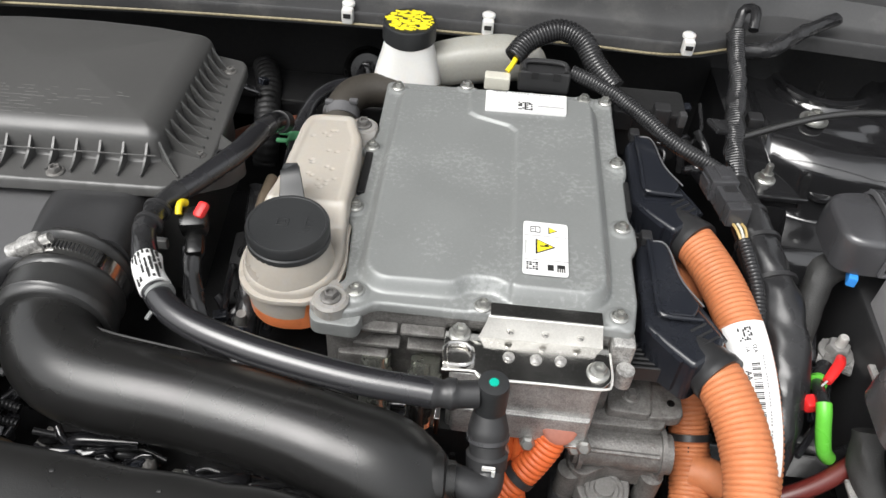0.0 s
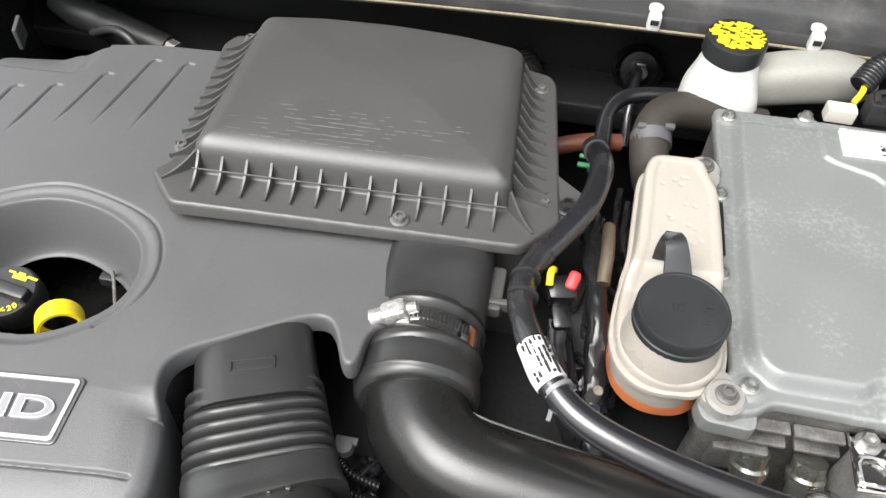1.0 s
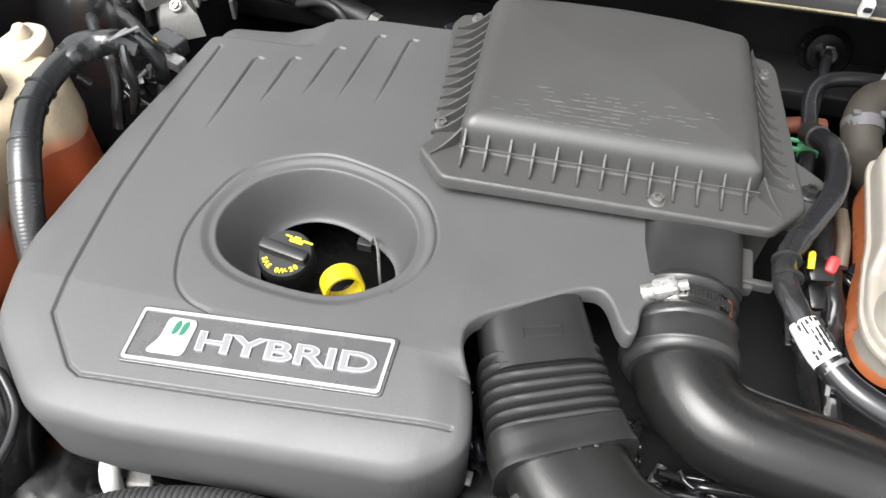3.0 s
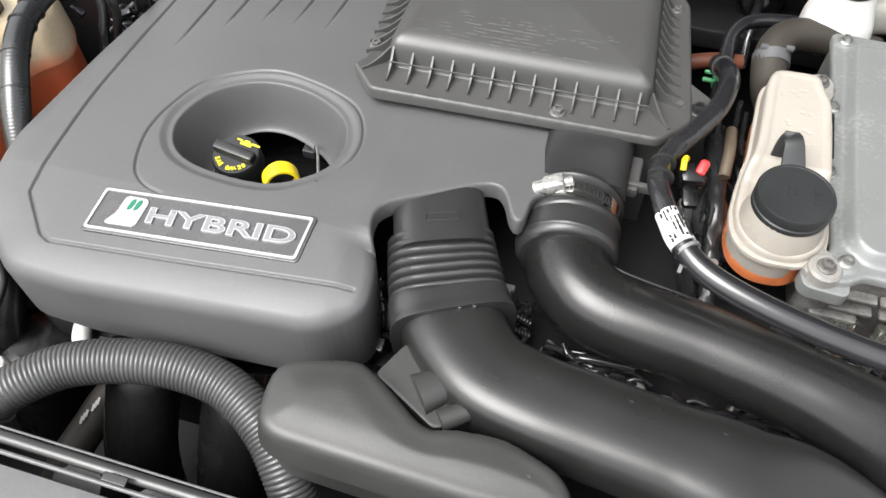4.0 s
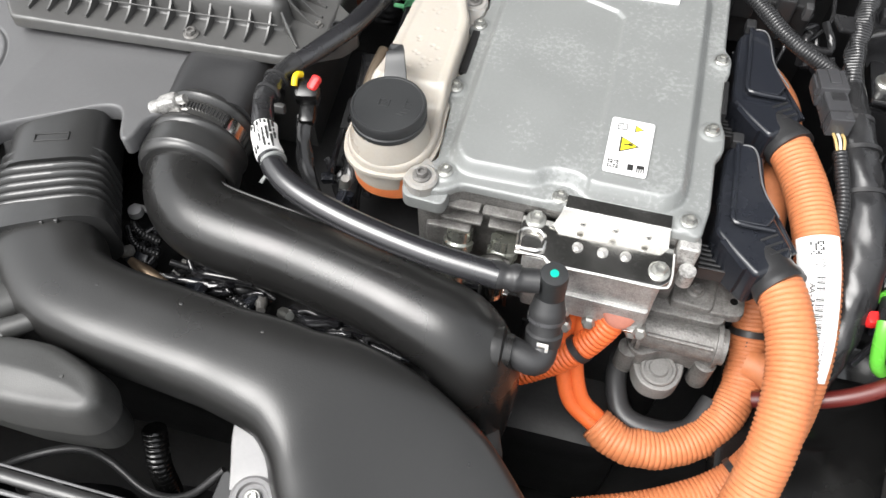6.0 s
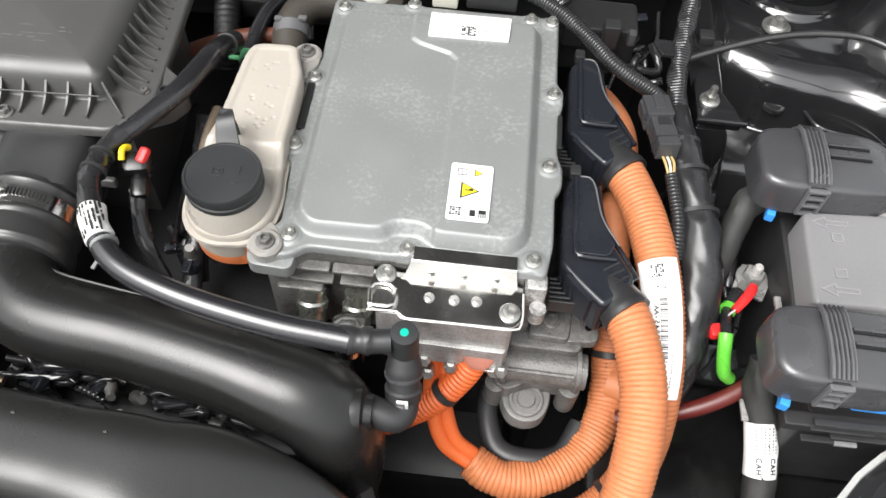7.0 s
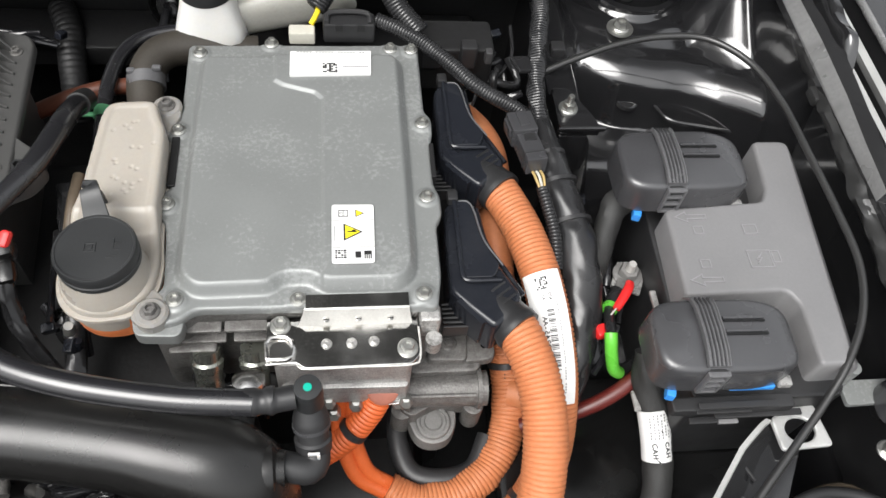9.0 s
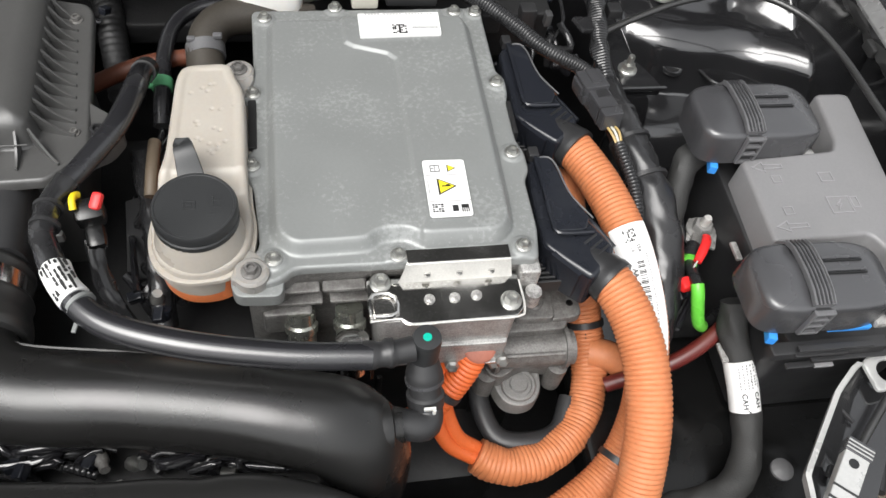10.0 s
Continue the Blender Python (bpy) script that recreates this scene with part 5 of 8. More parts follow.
for x, y in ((-0.091, 0.731), (-0.0825, 0.515)):
    part("bolt_eye", lathe([(0.0135, 0.918), (0.0135, 0.928), (0.0115, 0.930), (0, 0.930)], 24, Matrix.Translation((x, y, 0))), NECK, tank)
    bolt(tank, (x, y, 0.930), 0.0078, material=GALV)
part("front_lug", prism(fillet([(-0.100, 0.512), (-0.084, 0.502), (-0.070, 0.508), (-0.069, 0.524), (-0.084, 0.540)], 0.006), 0.919, 0.926, 0.002), NECK, tank)
part("back_lug", prism(fillet([(-0.106, 0.700), (-0.088, 0.694), (-0.076, 0.722), (-0.084, 0.744), (-0.104, 0.742)], 0.008), 0.916, 0.929, 0.003), NECK, tank)

# hoses behind the reservoir
solo("coolant_hose", sweep([(-0.116, 0.722, 0.890), (-0.123, 0.765, 0.876), (-0.127, 0.808, 0.887), (-0.114, 0.838, 0.893), (-0.080, 0.851, 0.890), (-0.02, 0.856, 0.878)], 0.0180, 20), BROWNRUB, "dusty brown rubber coolant hose behind the reservoir", "hose")
hc = thing("spring_clamp", (-0.126, 0.803, 0.886), "dull spring clamp round the coolant hose", "clamp")
part("band", sweep([(-0.1258, 0.798, 0.8835), (-0.1268, 0.810, 0.8875)], 0.0192, 24, 0.007), STRAPPL, hc)
part("ear", box((-0.113, 0.806, 0.904), (0.009, 0.006, 0.005), 0.0015), STRAPPL, hc)
part("ear", box((-0.138, 0.804, 0.902), (0.008, 0.006, 0.005), 0.0015), STRAPPL, hc)
solo("vent_hose", sweep([(-0.171, 0.740, 0.850), (-0.170, 0.775, 0.862), (-0.169, 0.815, 0.868), (-0.1645, 0.862, 0.864), (-0.150, 0.892, 0.861), (-0.122, 0.906, 0.860), (-0.08, 0.912, 0.858), (-0.03, 0.913, 0.850)], 0.0082, 16), HOSE, "thin black vent hose behind the reservoir", "hose")
gc = thing("hose_clip", (-0.170, 0.786, 0.865), "pale green plastic quick-release clip", "clip")
part("clip_ring", sweep([(-0.1700, 0.777, 0.8625), (-0.1695, 0.788, 0.8650)], 0.0100, 18, 0.004), MINT, gc)
part("clip_tab", box((-0.183, 0.779, 0.866), (0.014, 0.005, 0.004), 0.0015), MINT, gc)
part("clip_tab", box((-0.182, 0.788, 0.869), (0.014, 0.004, 0.004), 0.0015), MINT, gc)
solo("orange_pipe", sweep([(-0.262, 0.800, 0.835), (-0.232, 0.806, 0.848), (-0.205, 0.813, 0.856), (-0.178, 0.822, 0.858), (-0.150, 0.830, 0.855)], 0.0088, 16), RUST, "faded orange plastic pipe behind the reservoir", "pipe")

# ---- black breather hose running over the engine to the pipe ----
breather = thing("breather_hose", (-0.1, 0.5, 0.93), "glossy black breather hose with a white paper tag", "hose")
BH = [(-0.1785, 0.768, 0.898), (-0.1775, 0.745, 0.914), (-0.176, 0.715, 0.932), (-0.1775, 0.685, 0.943), (-0.186, 0.645, 0.950), (-0.206, 0.604, 0.952), (-0.224, 0.570, 0.953), (-0.223, 0.535, 0.955), (-0.207, 0.498, 0.954), (-0.180, 0.468, 0.951), (-0.130, 0.449, 0.948), (-0.060, 0.4365, 0.943), (0.000, 0.4315, 0.9405)]
part("boot", sweep([(-0.1787, 0.774, 0.893), (-0.1783, 0.762, 0.902), (-0.1778, 0.752, 0.909)], 0.0112, 20, 0.003), RUBBER, breather)
part("tube", sweep(BH, (0.0098, 0.0098, 0.0098, 0.0097, 0.0092, 0.0084, 0.0078, 0.0083, 0.0093, 0.0098, 0.0100, 0.0100, 0.0100), 20, 0.004), HOSE, breather)
part("tube_tape", sweep([(-0.214, 0.590, 0.953), (-0.224, 0.568, 0.953), (-0.225, 0.545, 0.955), (-0.221, 0.530, 0.955), (-0.211, 0.505, 0.954)], 0.0089, 18, 0.003, wrinkle=0.2), TAPE, breather)
for p, a in (((-0.224, 0.566, 0.953), (0, 1, 0)), ((-0.224, 0.548, 0.955), (0.05, 1, 0)), ((-0.194, 0.482, 0.9525), (-0.6, 0.75, 0))):
    tie(breather, p, a, 0.0102, 0.003, GALV if p[0] > -0.2 else BLACK)
part("paper_tag", sweep([(-0.213, 0.512, 0.9542), (-0.207, 0.498, 0.954), (-0.198, 0.486, 0.953)], 0.0106, 18, 0.003, wrinkle=0.12), PAPER, breather, "white wrapped paper tag")
rng = random.Random(21)
specks = []
for i in range(100):
    u, a = rng.uniform(0.06, 0.92), rng.choice((50, 66, 82, 98, 114, 130, 146))
    c = Vector((-0.213, 0.512, 0.954)).lerp(Vector((-0.198, 0.486, 0.953)), u)
    n = Vector((0.87, 0.5, 0)) * math.cos(radians(a)) + Vector((0, 0, 1)) * math.sin(radians(a))
    q = n.to_track_quat("Z", "Y").to_matrix().to_4x4()
    specks.append(moved(box((0, 0, 0), (rng.uniform(0.0010, 0.0040), rng.uniform(0.0010, 0.0022), 0.0009), 0), Matrix.Translation(c + n * 0.0113) @ q))
part("tag_print", merge(*specks), INK, breather, "rows of black print")
part("tie_tail", box((-0.1965, 0.470, 0.948), (0.003, 0.014, 0.002), 0.0005, Matrix.Rotation(radians(-10), 4, "Z")), GALV, breather)
def BE(name, bm, material, parent, label=""):
    """A piece of the hose's end, all set a little forward."""
    return part(name, moved(bm, Matrix.Translation((-0.0005, -0.001, -0.006))), material, parent, label)


BE("hose_barb", sweep([(-0.006, 0.4335, 0.946), (0.003, 0.4335, 0.946), (0.004, 0.4335, 0.946), (0.009, 0.4335, 0.946), (0.010, 0.434, 0.946), (0.016, 0.434, 0.946), (0.017, 0.434, 0.946), (0.030, 0.436, 0.946)], (0.0105, 0.0105, 0.0092, 0.0092, 0.0108, 0.0108, 0.0092, 0.0092), 20, 0.002), BLACK, breather)
BE("elbow", lathe([(0.0105, 0.905), (0.0110, 0.912), (0.0110, 0.952), (0.0100, 0.956), (0, 0.9568)], 28, Matrix.Translation((0.0395, 0.439, 0))), CAPBLACK, breather, "black elbow with a teal dot")
BE("dot", lathe([(0.0032, 0.9566), (0.0032, 0.9574), (0, 0.9576)], 16, Matrix.Translation((0.0395, 0.4385, 0))), TEAL, breather, "teal paint dot")
BE("coupling", sweep([(0.0395, 0.438, 0.925), (0.0400, 0.432, 0.915), (0.0405, 0.428, 0.908), (0.0405, 0.4275, 0.907), (0.041, 0.423, 0.900), (0.041, 0.4225, 0.899), (0.0415, 0.417, 0.890)], (0.0110, 0.0140, 0.0140, 0.0124, 0.0124, 0.0146, 0.0140), 26, 0.002), BLACK, breather)
BE("coupling_ring", sweep([(0.0402, 0.4295, 0.9105), (0.0404, 0.4280, 0.9080)], 0.0147, 26, 0.002), RELAYPL, breather)
BE("white_latch", merge(box((0.042, 0.4065, 0.9045), (0.009, 0.002, 0.004), 0.0006), box((0.0455, 0.4055, 0.8995), (0.0025, 0.002, 0.010), 0.0006)), WHITEPL, breather, "white latch mark")
BE("lower_elbow", sweep([(0.0415, 0.419, 0.893), (0.042, 0.408, 0.887), (0.038, 0.401, 0.887), (0.025, 0.402, 0.890), (0.012, 0.405, 0.892)], (0.0120, 0.0120, 0.0118, 0.0118, 0.0118), 24, 0.003), BLACK, breather)

# red and yellow plug beside the breather hose
plug = thing("sensor_plug", (-0.196, 0.565, 0.94), "black wiring plug with red and yellow locks", "plug")
part("plug_body", moved(merge(box((0, 0.002, 0), (0.022, 0.020, 0.022), 0.006), box((0, -0.014, -0.008), (0.015, 0.022, 0.014), 0.005)), pose(-0.198, 0.566, 0.941, 14, 0, 12)), BLACKGLOSS, plug)
part("yellow_lock", sweep([(-0.2055, 0.5765, 0.953), (-0.2070, 0.5725, 0.957), (-0.2075, 0.5680, 0.957), (-0.2070, 0.5630, 0.953)], (0.0026, 0.0030), 12, 0.003), YELLOW, plug, "yellow lock")
part("red_lock", moved(box((0, 0, 0), (0.0085, 0.014, 0.008), 0.003), pose(-0.1915, 0.570, 0.953, 25, 0, -18)), RED, plug, "red lock")
part("cable", sweep([(-0.197, 0.553, 0.930), (-0.195, 0.535, 0.910), (-0.185, 0.515, 0.885), (-0.165, 0.495, 0.84)], 0.007, 12, wrinkle=0.3), TAPE, plug)

# plate, box and loom in the gap between filter box and reservoir
solo("loom_bracket", moved(box((0, 0, 0), (0.035, 0.08, 0.006), 0.002), pose(-0.175, 0.600, 0.862, 10, -20, 0)), BLACK, "black loom bracket beside the breather hose", "bracket")
solo("gap_loom", sweep([(-0.175, 0.66, 0.90), (-0.165, 0.60, 0.89), (-0.160, 0.55, 0.87), (-0.150, 0.48, 0.84), (-0.10, 0.46, 0.82)], 0.009, 14, wrinkle=0.3), TAPE, "black taped wiring loom in the gap", "loom")
solo("short_pipe", sweep([(-0.163, 0.665, 0.91), (-0.163, 0.635, 0.912), (-0.164, 0.610, 0.905)], 0.0055, 12), mat("tan_sleeve", (0.11, 0.085, 0.06), 0.5), "short tan sleeve on the loom", "sleeve")
# ---- high-voltage plugs and orange cables ----
def hv_plug(shift, label):
    """An angled shielded plug with a raised lid and a collar at its cable end."""
    x, y, z = shift
    p = thing("power_plug", (x + 0.18, y + 0.72, z + 0.86), label, "power plug", "power plugs")
    T = Matrix.Translation((x, y, z))
    body = prism(fillet([(0.160, 0.690), (0.162, 0.775), (0.170, 0.788), (0.184, 0.788), (0.191, 0.775), (0.195, 0.738), (0.224, 0.684), (0.216, 0.668), (0.196, 0.652), (0.176, 0.672)], 0.006), 0.862, 0.905, 0.005)
    part("shell", moved(body, T), HVBLACK, p)
    part("lid", moved(prism(fillet([(0.1715, 0.699), (0.1725, 0.782), (0.184, 0.784), (0.189, 0.772), (0.1935, 0.740), (0.2065, 0.712), (0.200, 0.699)], 0.004), 0.903, 0.910, 0.0015), T), HVBLACK, p)
    part("lid_edge", moved(sweep([(0.172, 0.783, 0.910), (0.172, 0.740, 0.911), (0.172, 0.702, 0.911), (0.178, 0.696, 0.911), (0.206, 0.697, 0.909)], 0.0022, 8, 0.004), T), HVBLACK, p)
    # Grey bead drawn for the light caught along the lid's bevel.
    part("lid_glint", moved(sweep([(0.176, 0.781, 0.9105), (0.184, 0.780, 0.9110), (0.189, 0.770, 0.911), (0.195, 0.738, 0.9100), (0.209, 0.711, 0.9095)], 0.0008, 8, 0.004), T), STRAPPL, p)
    part("latch", moved(box((0.171, 0.787, 0.908), (0.010, 0.012, 0.010), 0.002), T), BLACK, p)
    part("shoulder", moved(loft([[(0.178 + 0.020 * t + cx * 0.016, 0.688 - 0.022 * t + cy * 0.016, 0.884 + cz * (0.020 - 0.002 * t)) for cx, cy, cz in ((-0.8, -0.5, -1), (0.9, 0.55, -1), (0.9, 0.55, 1), (-0.8, -0.5, 1))] for t in (0, 0.5, 1)]), T), HVBLACK, p)
    for i in range(6):
        part("gasket_rib", moved(box((0.168, 0.668 + 0.0045 * i, 0.872), (0.026, 0.0026, 0.016), 0.0008), T), BLACK, p)
    part("ledge", moved(sweep([(0.194, 0.780, 0.898), (0.199, 0.742, 0.898), (0.214, 0.712, 0.897), (0.226, 0.688, 0.896)], 0.0024, 8, 0.004), T), HVBLACK, p)
    part("collar", moved(sweep([(0.196, 0.689, 0.885), (0.206, 0.676, 0.886), (0.2145, 0.665, 0.887), (0.2160, 0.663, 0.887), (0.2200, 0.657, 0.887)], (0.0190, 0.0200, 0.0205, 0.0218, 0.0218), 28, 0.003), T), BLACK, p)
    part("collar_rib", moved(merge(*[box((0.203 + 0.004 * i, 0.692 - 0.006 * i, 0.9055), (0.016, 0.002, 0.002), 0.0005, Matrix.Rotation(radians(35), 4, "Z")) for i in range(3)]), T), BLACK, p)
    return p


hv_plug((0, 0, 0), "blue-black plastic power plug at the back of the inverter")
hv_plug((-0.003, -0.148, -0.002), "blue-black plastic power plug at the front of the inverter")


def conduit(name, pts, r, label, pitch=0.0043, wr=0.0):
    c = thing(name, pts[len(pts) // 2], label, "cable", "orange power cables")
    part("sleeve", sweep(pts, r, 26, ridge=(pitch, 0.060), wrinkle=wr), ORANGE, c)
    return c


C1 = [(0.2155, 0.664, 0.887), (0.224, 0.646, 0.886), (0.237, 0.612, 0.882), (0.248, 0.566, 0.874), (0.255, 0.520, 0.856), (0.258, 0.475, 0.826), (0.252, 0.430, 0.78), (0.225, 0.392, 0.745), (0.170, 0.360, 0.73), (0.10, 0.335, 0.72)]
C2 = [(0.2120, 0.517, 0.885), (0.220, 0.500, 0.883), (0.229, 0.470, 0.875), (0.2325, 0.435, 0.862), (0.229, 0.395, 0.840), (0.218, 0.350, 0.80), (0.20, 0.305, 0.75), (0.17, 0.26, 0.70)]
C3 = [(0.215, 0.600, 0.84), (0.222, 0.560, 0.80), (0.228, 0.525, 0.765), (0.226, 0.480, 0.742), (0.205, 0.440, 0.730), (0.172, 0.417, 0.727), (0.140, 0.411, 0.728), (0.118, 0.416, 0.730), (0.104, 0.424, 0.733)]
cab1 = conduit("power_cable", C1, 0.0190, "ridged orange conduit with a white paper label, from the rear plug")
conduit("power_cable", C2, 0.0195, "ridged orange conduit from the front plug, sagging down")
cab3 = conduit("power_cable", C3, 0.0175, "wrinkled orange conduit looping round the mount", 0.0044, 0.12)
tie(cab3, (0.2265, 0.532, 0.772), (-0.1, 1, 0.8), 0.0183, 0.006)
tie(cab1, (0.232, 0.398, 0.749), (0.7, 0.7, 0.5), 0.0198, 0.006)
part("inner_sheath", sweep([(0.195, 0.812, 0.835), (0.214, 0.782, 0.840), (0.226, 0.745, 0.842), (0.226, 0.700, 0.840), (0.221, 0.650, 0.836), (0.219, 0.605, 0.824), (0.222, 0.565, 0.800), (0.227, 0.530, 0.770)], 0.0165, 22), ORANGE, cab3, "plain sheath with dashes")
part("branch", sweep([(0.228, 0.505, 0.762), (0.244, 0.498, 0.765), (0.258, 0.490, 0.76)], 0.015, 18), ORANGE, cab3)
part("dashes", merge(*[box((0.2235 - 0.0002 * i, 0.566 - 0.0085 * i, 0.8225 - 0.0075 * i), (0.0012, 0.006, 0.001), 0, Matrix.Rotation(radians(38), 4, "X")) for i in range(7)]), INK, cab3)

# white paper label wrapped on the rear cable
line, _, _ = spline(C1, 0.004)
run = [p for p in line if 0.470 < p.y < 0.572]
paper = bmesh.new()
rows = []
for i, p in enumerate(run):
    t = (run[min(i + 1, len(run) - 1)] - run[max(i - 1, 0)]).normalized()
    side = t.cross(Vector((0, 0, 1))).normalized()
    up = side.cross(t)
    rows.append([[paper.verts.new(p + (-side * math.cos(radians(a)) + up * math.sin(radians(a))) * (0.0205 + lift)) for a in range(58, 163, 8)] for lift in (0, 0.0006)])
for a, b in zip(rows, rows[1:]):
    for k in (0, 1):
        for j in range(len(a[k]) - 1):
            paper.faces.new((a[k][j], a[k][j + 1], b[k][j + 1], b[k][j]))
    for j in (0, len(a[0]) - 1):
        paper.faces.new((a[0][j], b[0][j], b[1][j], a[1][j]))
for r in (rows[0], rows[-1]):
    for j in range(len(r[0]) - 1):
        paper.faces.new((r[0][j], r[0][j + 1], r[1][j + 1], r[1][j]))
tag = part("paper_label", paper, PAPER, cab1, "white paper label with a printed part number")


def on_cable(u, a, lift=0.0213):
    """A pose on the cable's label: u along it from the plug, a degrees round it."""
    i = min(int(u * (len(run) - 1)), len(run) - 2)
    p = run[i].lerp(run[i + 1], u * (len(run) - 1) - i)
    t = (run[i + 1] - run[i]).normalized()
    side = t.cross(Vector((0, 0, 1))).normalized()
    up = side.cross(t)
    n = -side * math.cos(radians(a)) + up * math.sin(radians(a))
    s = n.cross(t)
    return Matrix.Translation(p + n * lift) @ Matrix((t, -s, n)).transposed().to_4x4()


part("part_number", merge(*[moved(letters(c, 0.0062, 0.0001, 0.00015), on_cable(0.80 - 0.034 * i, 122) @ Matrix.Rotation(math.pi, 4, "Z")) for i, c in enumerate("EG98-14B245-AA")]), INK, tag, "printed part number")
tagged(part("bar_code", merge(*[moved(box((0, 0, 0), (0.0007 if i % 3 else 0.0013, 0.0065, 0.0003), 0), on_cable(0.30 + 0.0125 * i, 105)) for i in range(36) if i % 5 != 4]), INK, tag), kind="stuff")
for u, word in ((0.20, "A1"), (0.20, "A32")):
    part("revision_mark", moved(letters(word, 0.0044, 0.0001, 0.0001), on_cable(u, 116 if word == "A1" else 100) @ Matrix.Rotation(math.pi, 4, "Z")), INK, tag)
rng = random.Random(3)
part("code_block", merge(*[moved(box((0, 0, 0), (0.0016, 0.0016, 0.0003), 0), on_cable(0.05 + 0.014 * i, 100 + 5 * j)) for i in range(7) for j in range(6) if rng.random() < 0.55]), INK, tag)
part("fine_print", merge(*[moved(box((0, 0, 0), (0.0016, 0.0012, 0.0003), 0), on_cable(0.25 + 0.020 * i, 86)) for i in range(34) if i % 6 != 5]), GREYINK, tag)

# thin orange cables and their fittings under the terminal box
for dx, dy in ((0, 0), (0.011, 0.004)):
    solo("thin_power_cable", sweep([(0.062 + dx, 0.492, 0.852), (0.060 + dx, 0.478, 0.820), (0.061 + dx, 0.458 + dy, 0.785), (0.074 + dx, 0.434 + dy, 0.752), (0.095 + dx, 0.424 + dy, 0.736), (0.116, 0.417, 0.731)], 0.0072, 16), ORANGEC, "smooth thin orange power cable below the terminal box", "cable", "thin orange cables")
stub = thing("short_power_cable", (0.07, 0.46, 0.80), "short ridged orange conduit with a black band", "cable")
part("sleeve", sweep([(0.097, 0.478, 0.842), (0.088, 0.468, 0.825), (0.070, 0.456, 0.80), (0.045, 0.448, 0.775), (0.01, 0.440, 0.755), (-0.05, 0.44, 0.74)], 0.0125, 20, ridge=(0.0045, 0.10)), ORANGEC, stub)
tie(stub, (0.073, 0.458, 0.8045), (0.6, 0.4, 0.7), 0.0132, 0.006)
part("socket", merge(box((0.094, 0.488, 0.858), (0.030, 0.020, 0.026), 0.004), lathe([(0.014, -0.02), (0.014, 0.01), (0.011, 0.012), (0, 0.012)], 18, Matrix.Translation((0.098, 0.480, 0.847)) @ Matrix.Rotation(radians(40), 4, "X"))), mat("pinkish_orange_plastic", (0.30, 0.11, 0.075), 0.4, grain=0.15), stub)
for p in ((0.052, 0.476, 0.840), (0.056, 0.470, 0.828), (0.112, 0.476, 0.833), (0.118, 0.474, 0.838), (0.075, 0.474, 0.836)):
    part("terminal_nut", lathe([(0.006, 0), (0.006, 0.010), (0.004, 0.012), (0, 0.012)], 6, Matrix.Translation(p) @ Matrix.Rotation(radians(60), 4, "X")), ZINC, inv)

inv.matrix_basis = Matrix.Translation((0, 0, -0.0025)) @ inv.matrix_basis

# ---- brake fluid reservoir ----
brake = thing("brake_reservoir", (-0.03, 0.88, 0.89), "white plastic brake fluid reservoir with a yellow-marked black cap", "reservoir")
part("filler", loft([[(-0.069 + w * ca * f, yy + d * sa * f, z) for ca, sa, f in ((math.cos(a), math.sin(a), (abs(math.cos(a)) ** q + abs(math.sin(a)) ** q) ** (-1 / q)) for a in (2 * math.pi * (j + 0.5) / 28 for j in range(28)))]
                     for z, w, d, q, yy in ((0.880, 0.037, 0.028, 4, 0.850), (0.905, 0.036, 0.027, 4, 0.851), (0.914, 0.034, 0.025, 4, 0.853), (0.930, 0.029, 0.023, 3, 0.856), (0.946, 0.0255, 0.0235, 2.2, 0.858))]), WHITEPL, brake)
part("tank_body", sweep([(-0.05, 0.872, 0.905), (-0.01, 0.880, 0.912), (0.035, 0.887, 0.916), (0.062, 0.890, 0.912), (0.075, 0.892, 0.90)], ((0.020, 0.022), (0.022, 0.024), (0.022, 0.024), (0.018, 0.020), (0.010, 0.012)), 26, square=3.2, up=(0, 0, 1)), mat("greyed_white_plastic", (0.33, 0.325, 0.295), 0.4, grain=0.1, sss=0.2), brake)
bcap = part("screw_cap", lathe([(0.0270, 0.944), (0.0282, 0.946), (0.0282, 0.962), (0.0270, 0.9645), (0, 0.965)], 40, Matrix.Translation((-0.069, 0.861, 0))), CAPBLACK, brake, "black screw cap")
rng = random.Random(2)
smear = bmesh.new()
for i in range(150):
    a, r = rng.uniform(0, 6.283), 0.024 * math.sqrt(rng.random())
    x, y = r * math.cos(a), r * math.sin(a) * 0.92
    bmesh.ops.create_cube(smear, size=1.0, matrix=Matrix.Translation((-0.069 + x, 0.861 + y, 0.9654)) @ Matrix.Rotation(rng.uniform(-0.4, 0.4), 4, "Z") @ Matrix.Diagonal((rng.uniform(0.0025, 0.0065), 0.0022, 0.0006 + 0.0002 * rng.random(), 1)))
tagged(part("cap_print", smear, YPRINT, bcap, "worn yellow warning print"), kind="stuff")
brake.matrix_basis = Matrix.Translation((0.004, 0.020, -0.006)) @ brake.matrix_basis
booster = thing("vacuum_check_valve", (-0.128, 1.0, 0.815), "black round grommet valve on the firewall", "valve")
VM = Matrix.Translation((-0.128, 1.004, 0.818)) @ Matrix.Rotation(radians(62), 4, "X")
# Grommet coloured blacker to hold the shade below the cowl.
part("grommet", lathe([(0.030, 0), (0.030, 0.010), (0.026, 0.015), (0.021, 0.010), (0.011, 0.010), (0.010, 0.024), (0, 0.024)], 30, VM), BLACKGLOSS, booster)
part("valve_face", moved(merge(box((0, 0, 0.022), (0.012, 0.022, 0.008), 0.003), lathe([(0.008, 0.02), (0.008, 0.034), (0.006, 0.036), (0, 0.036)], 18)), VM), RELAYPL, booster)
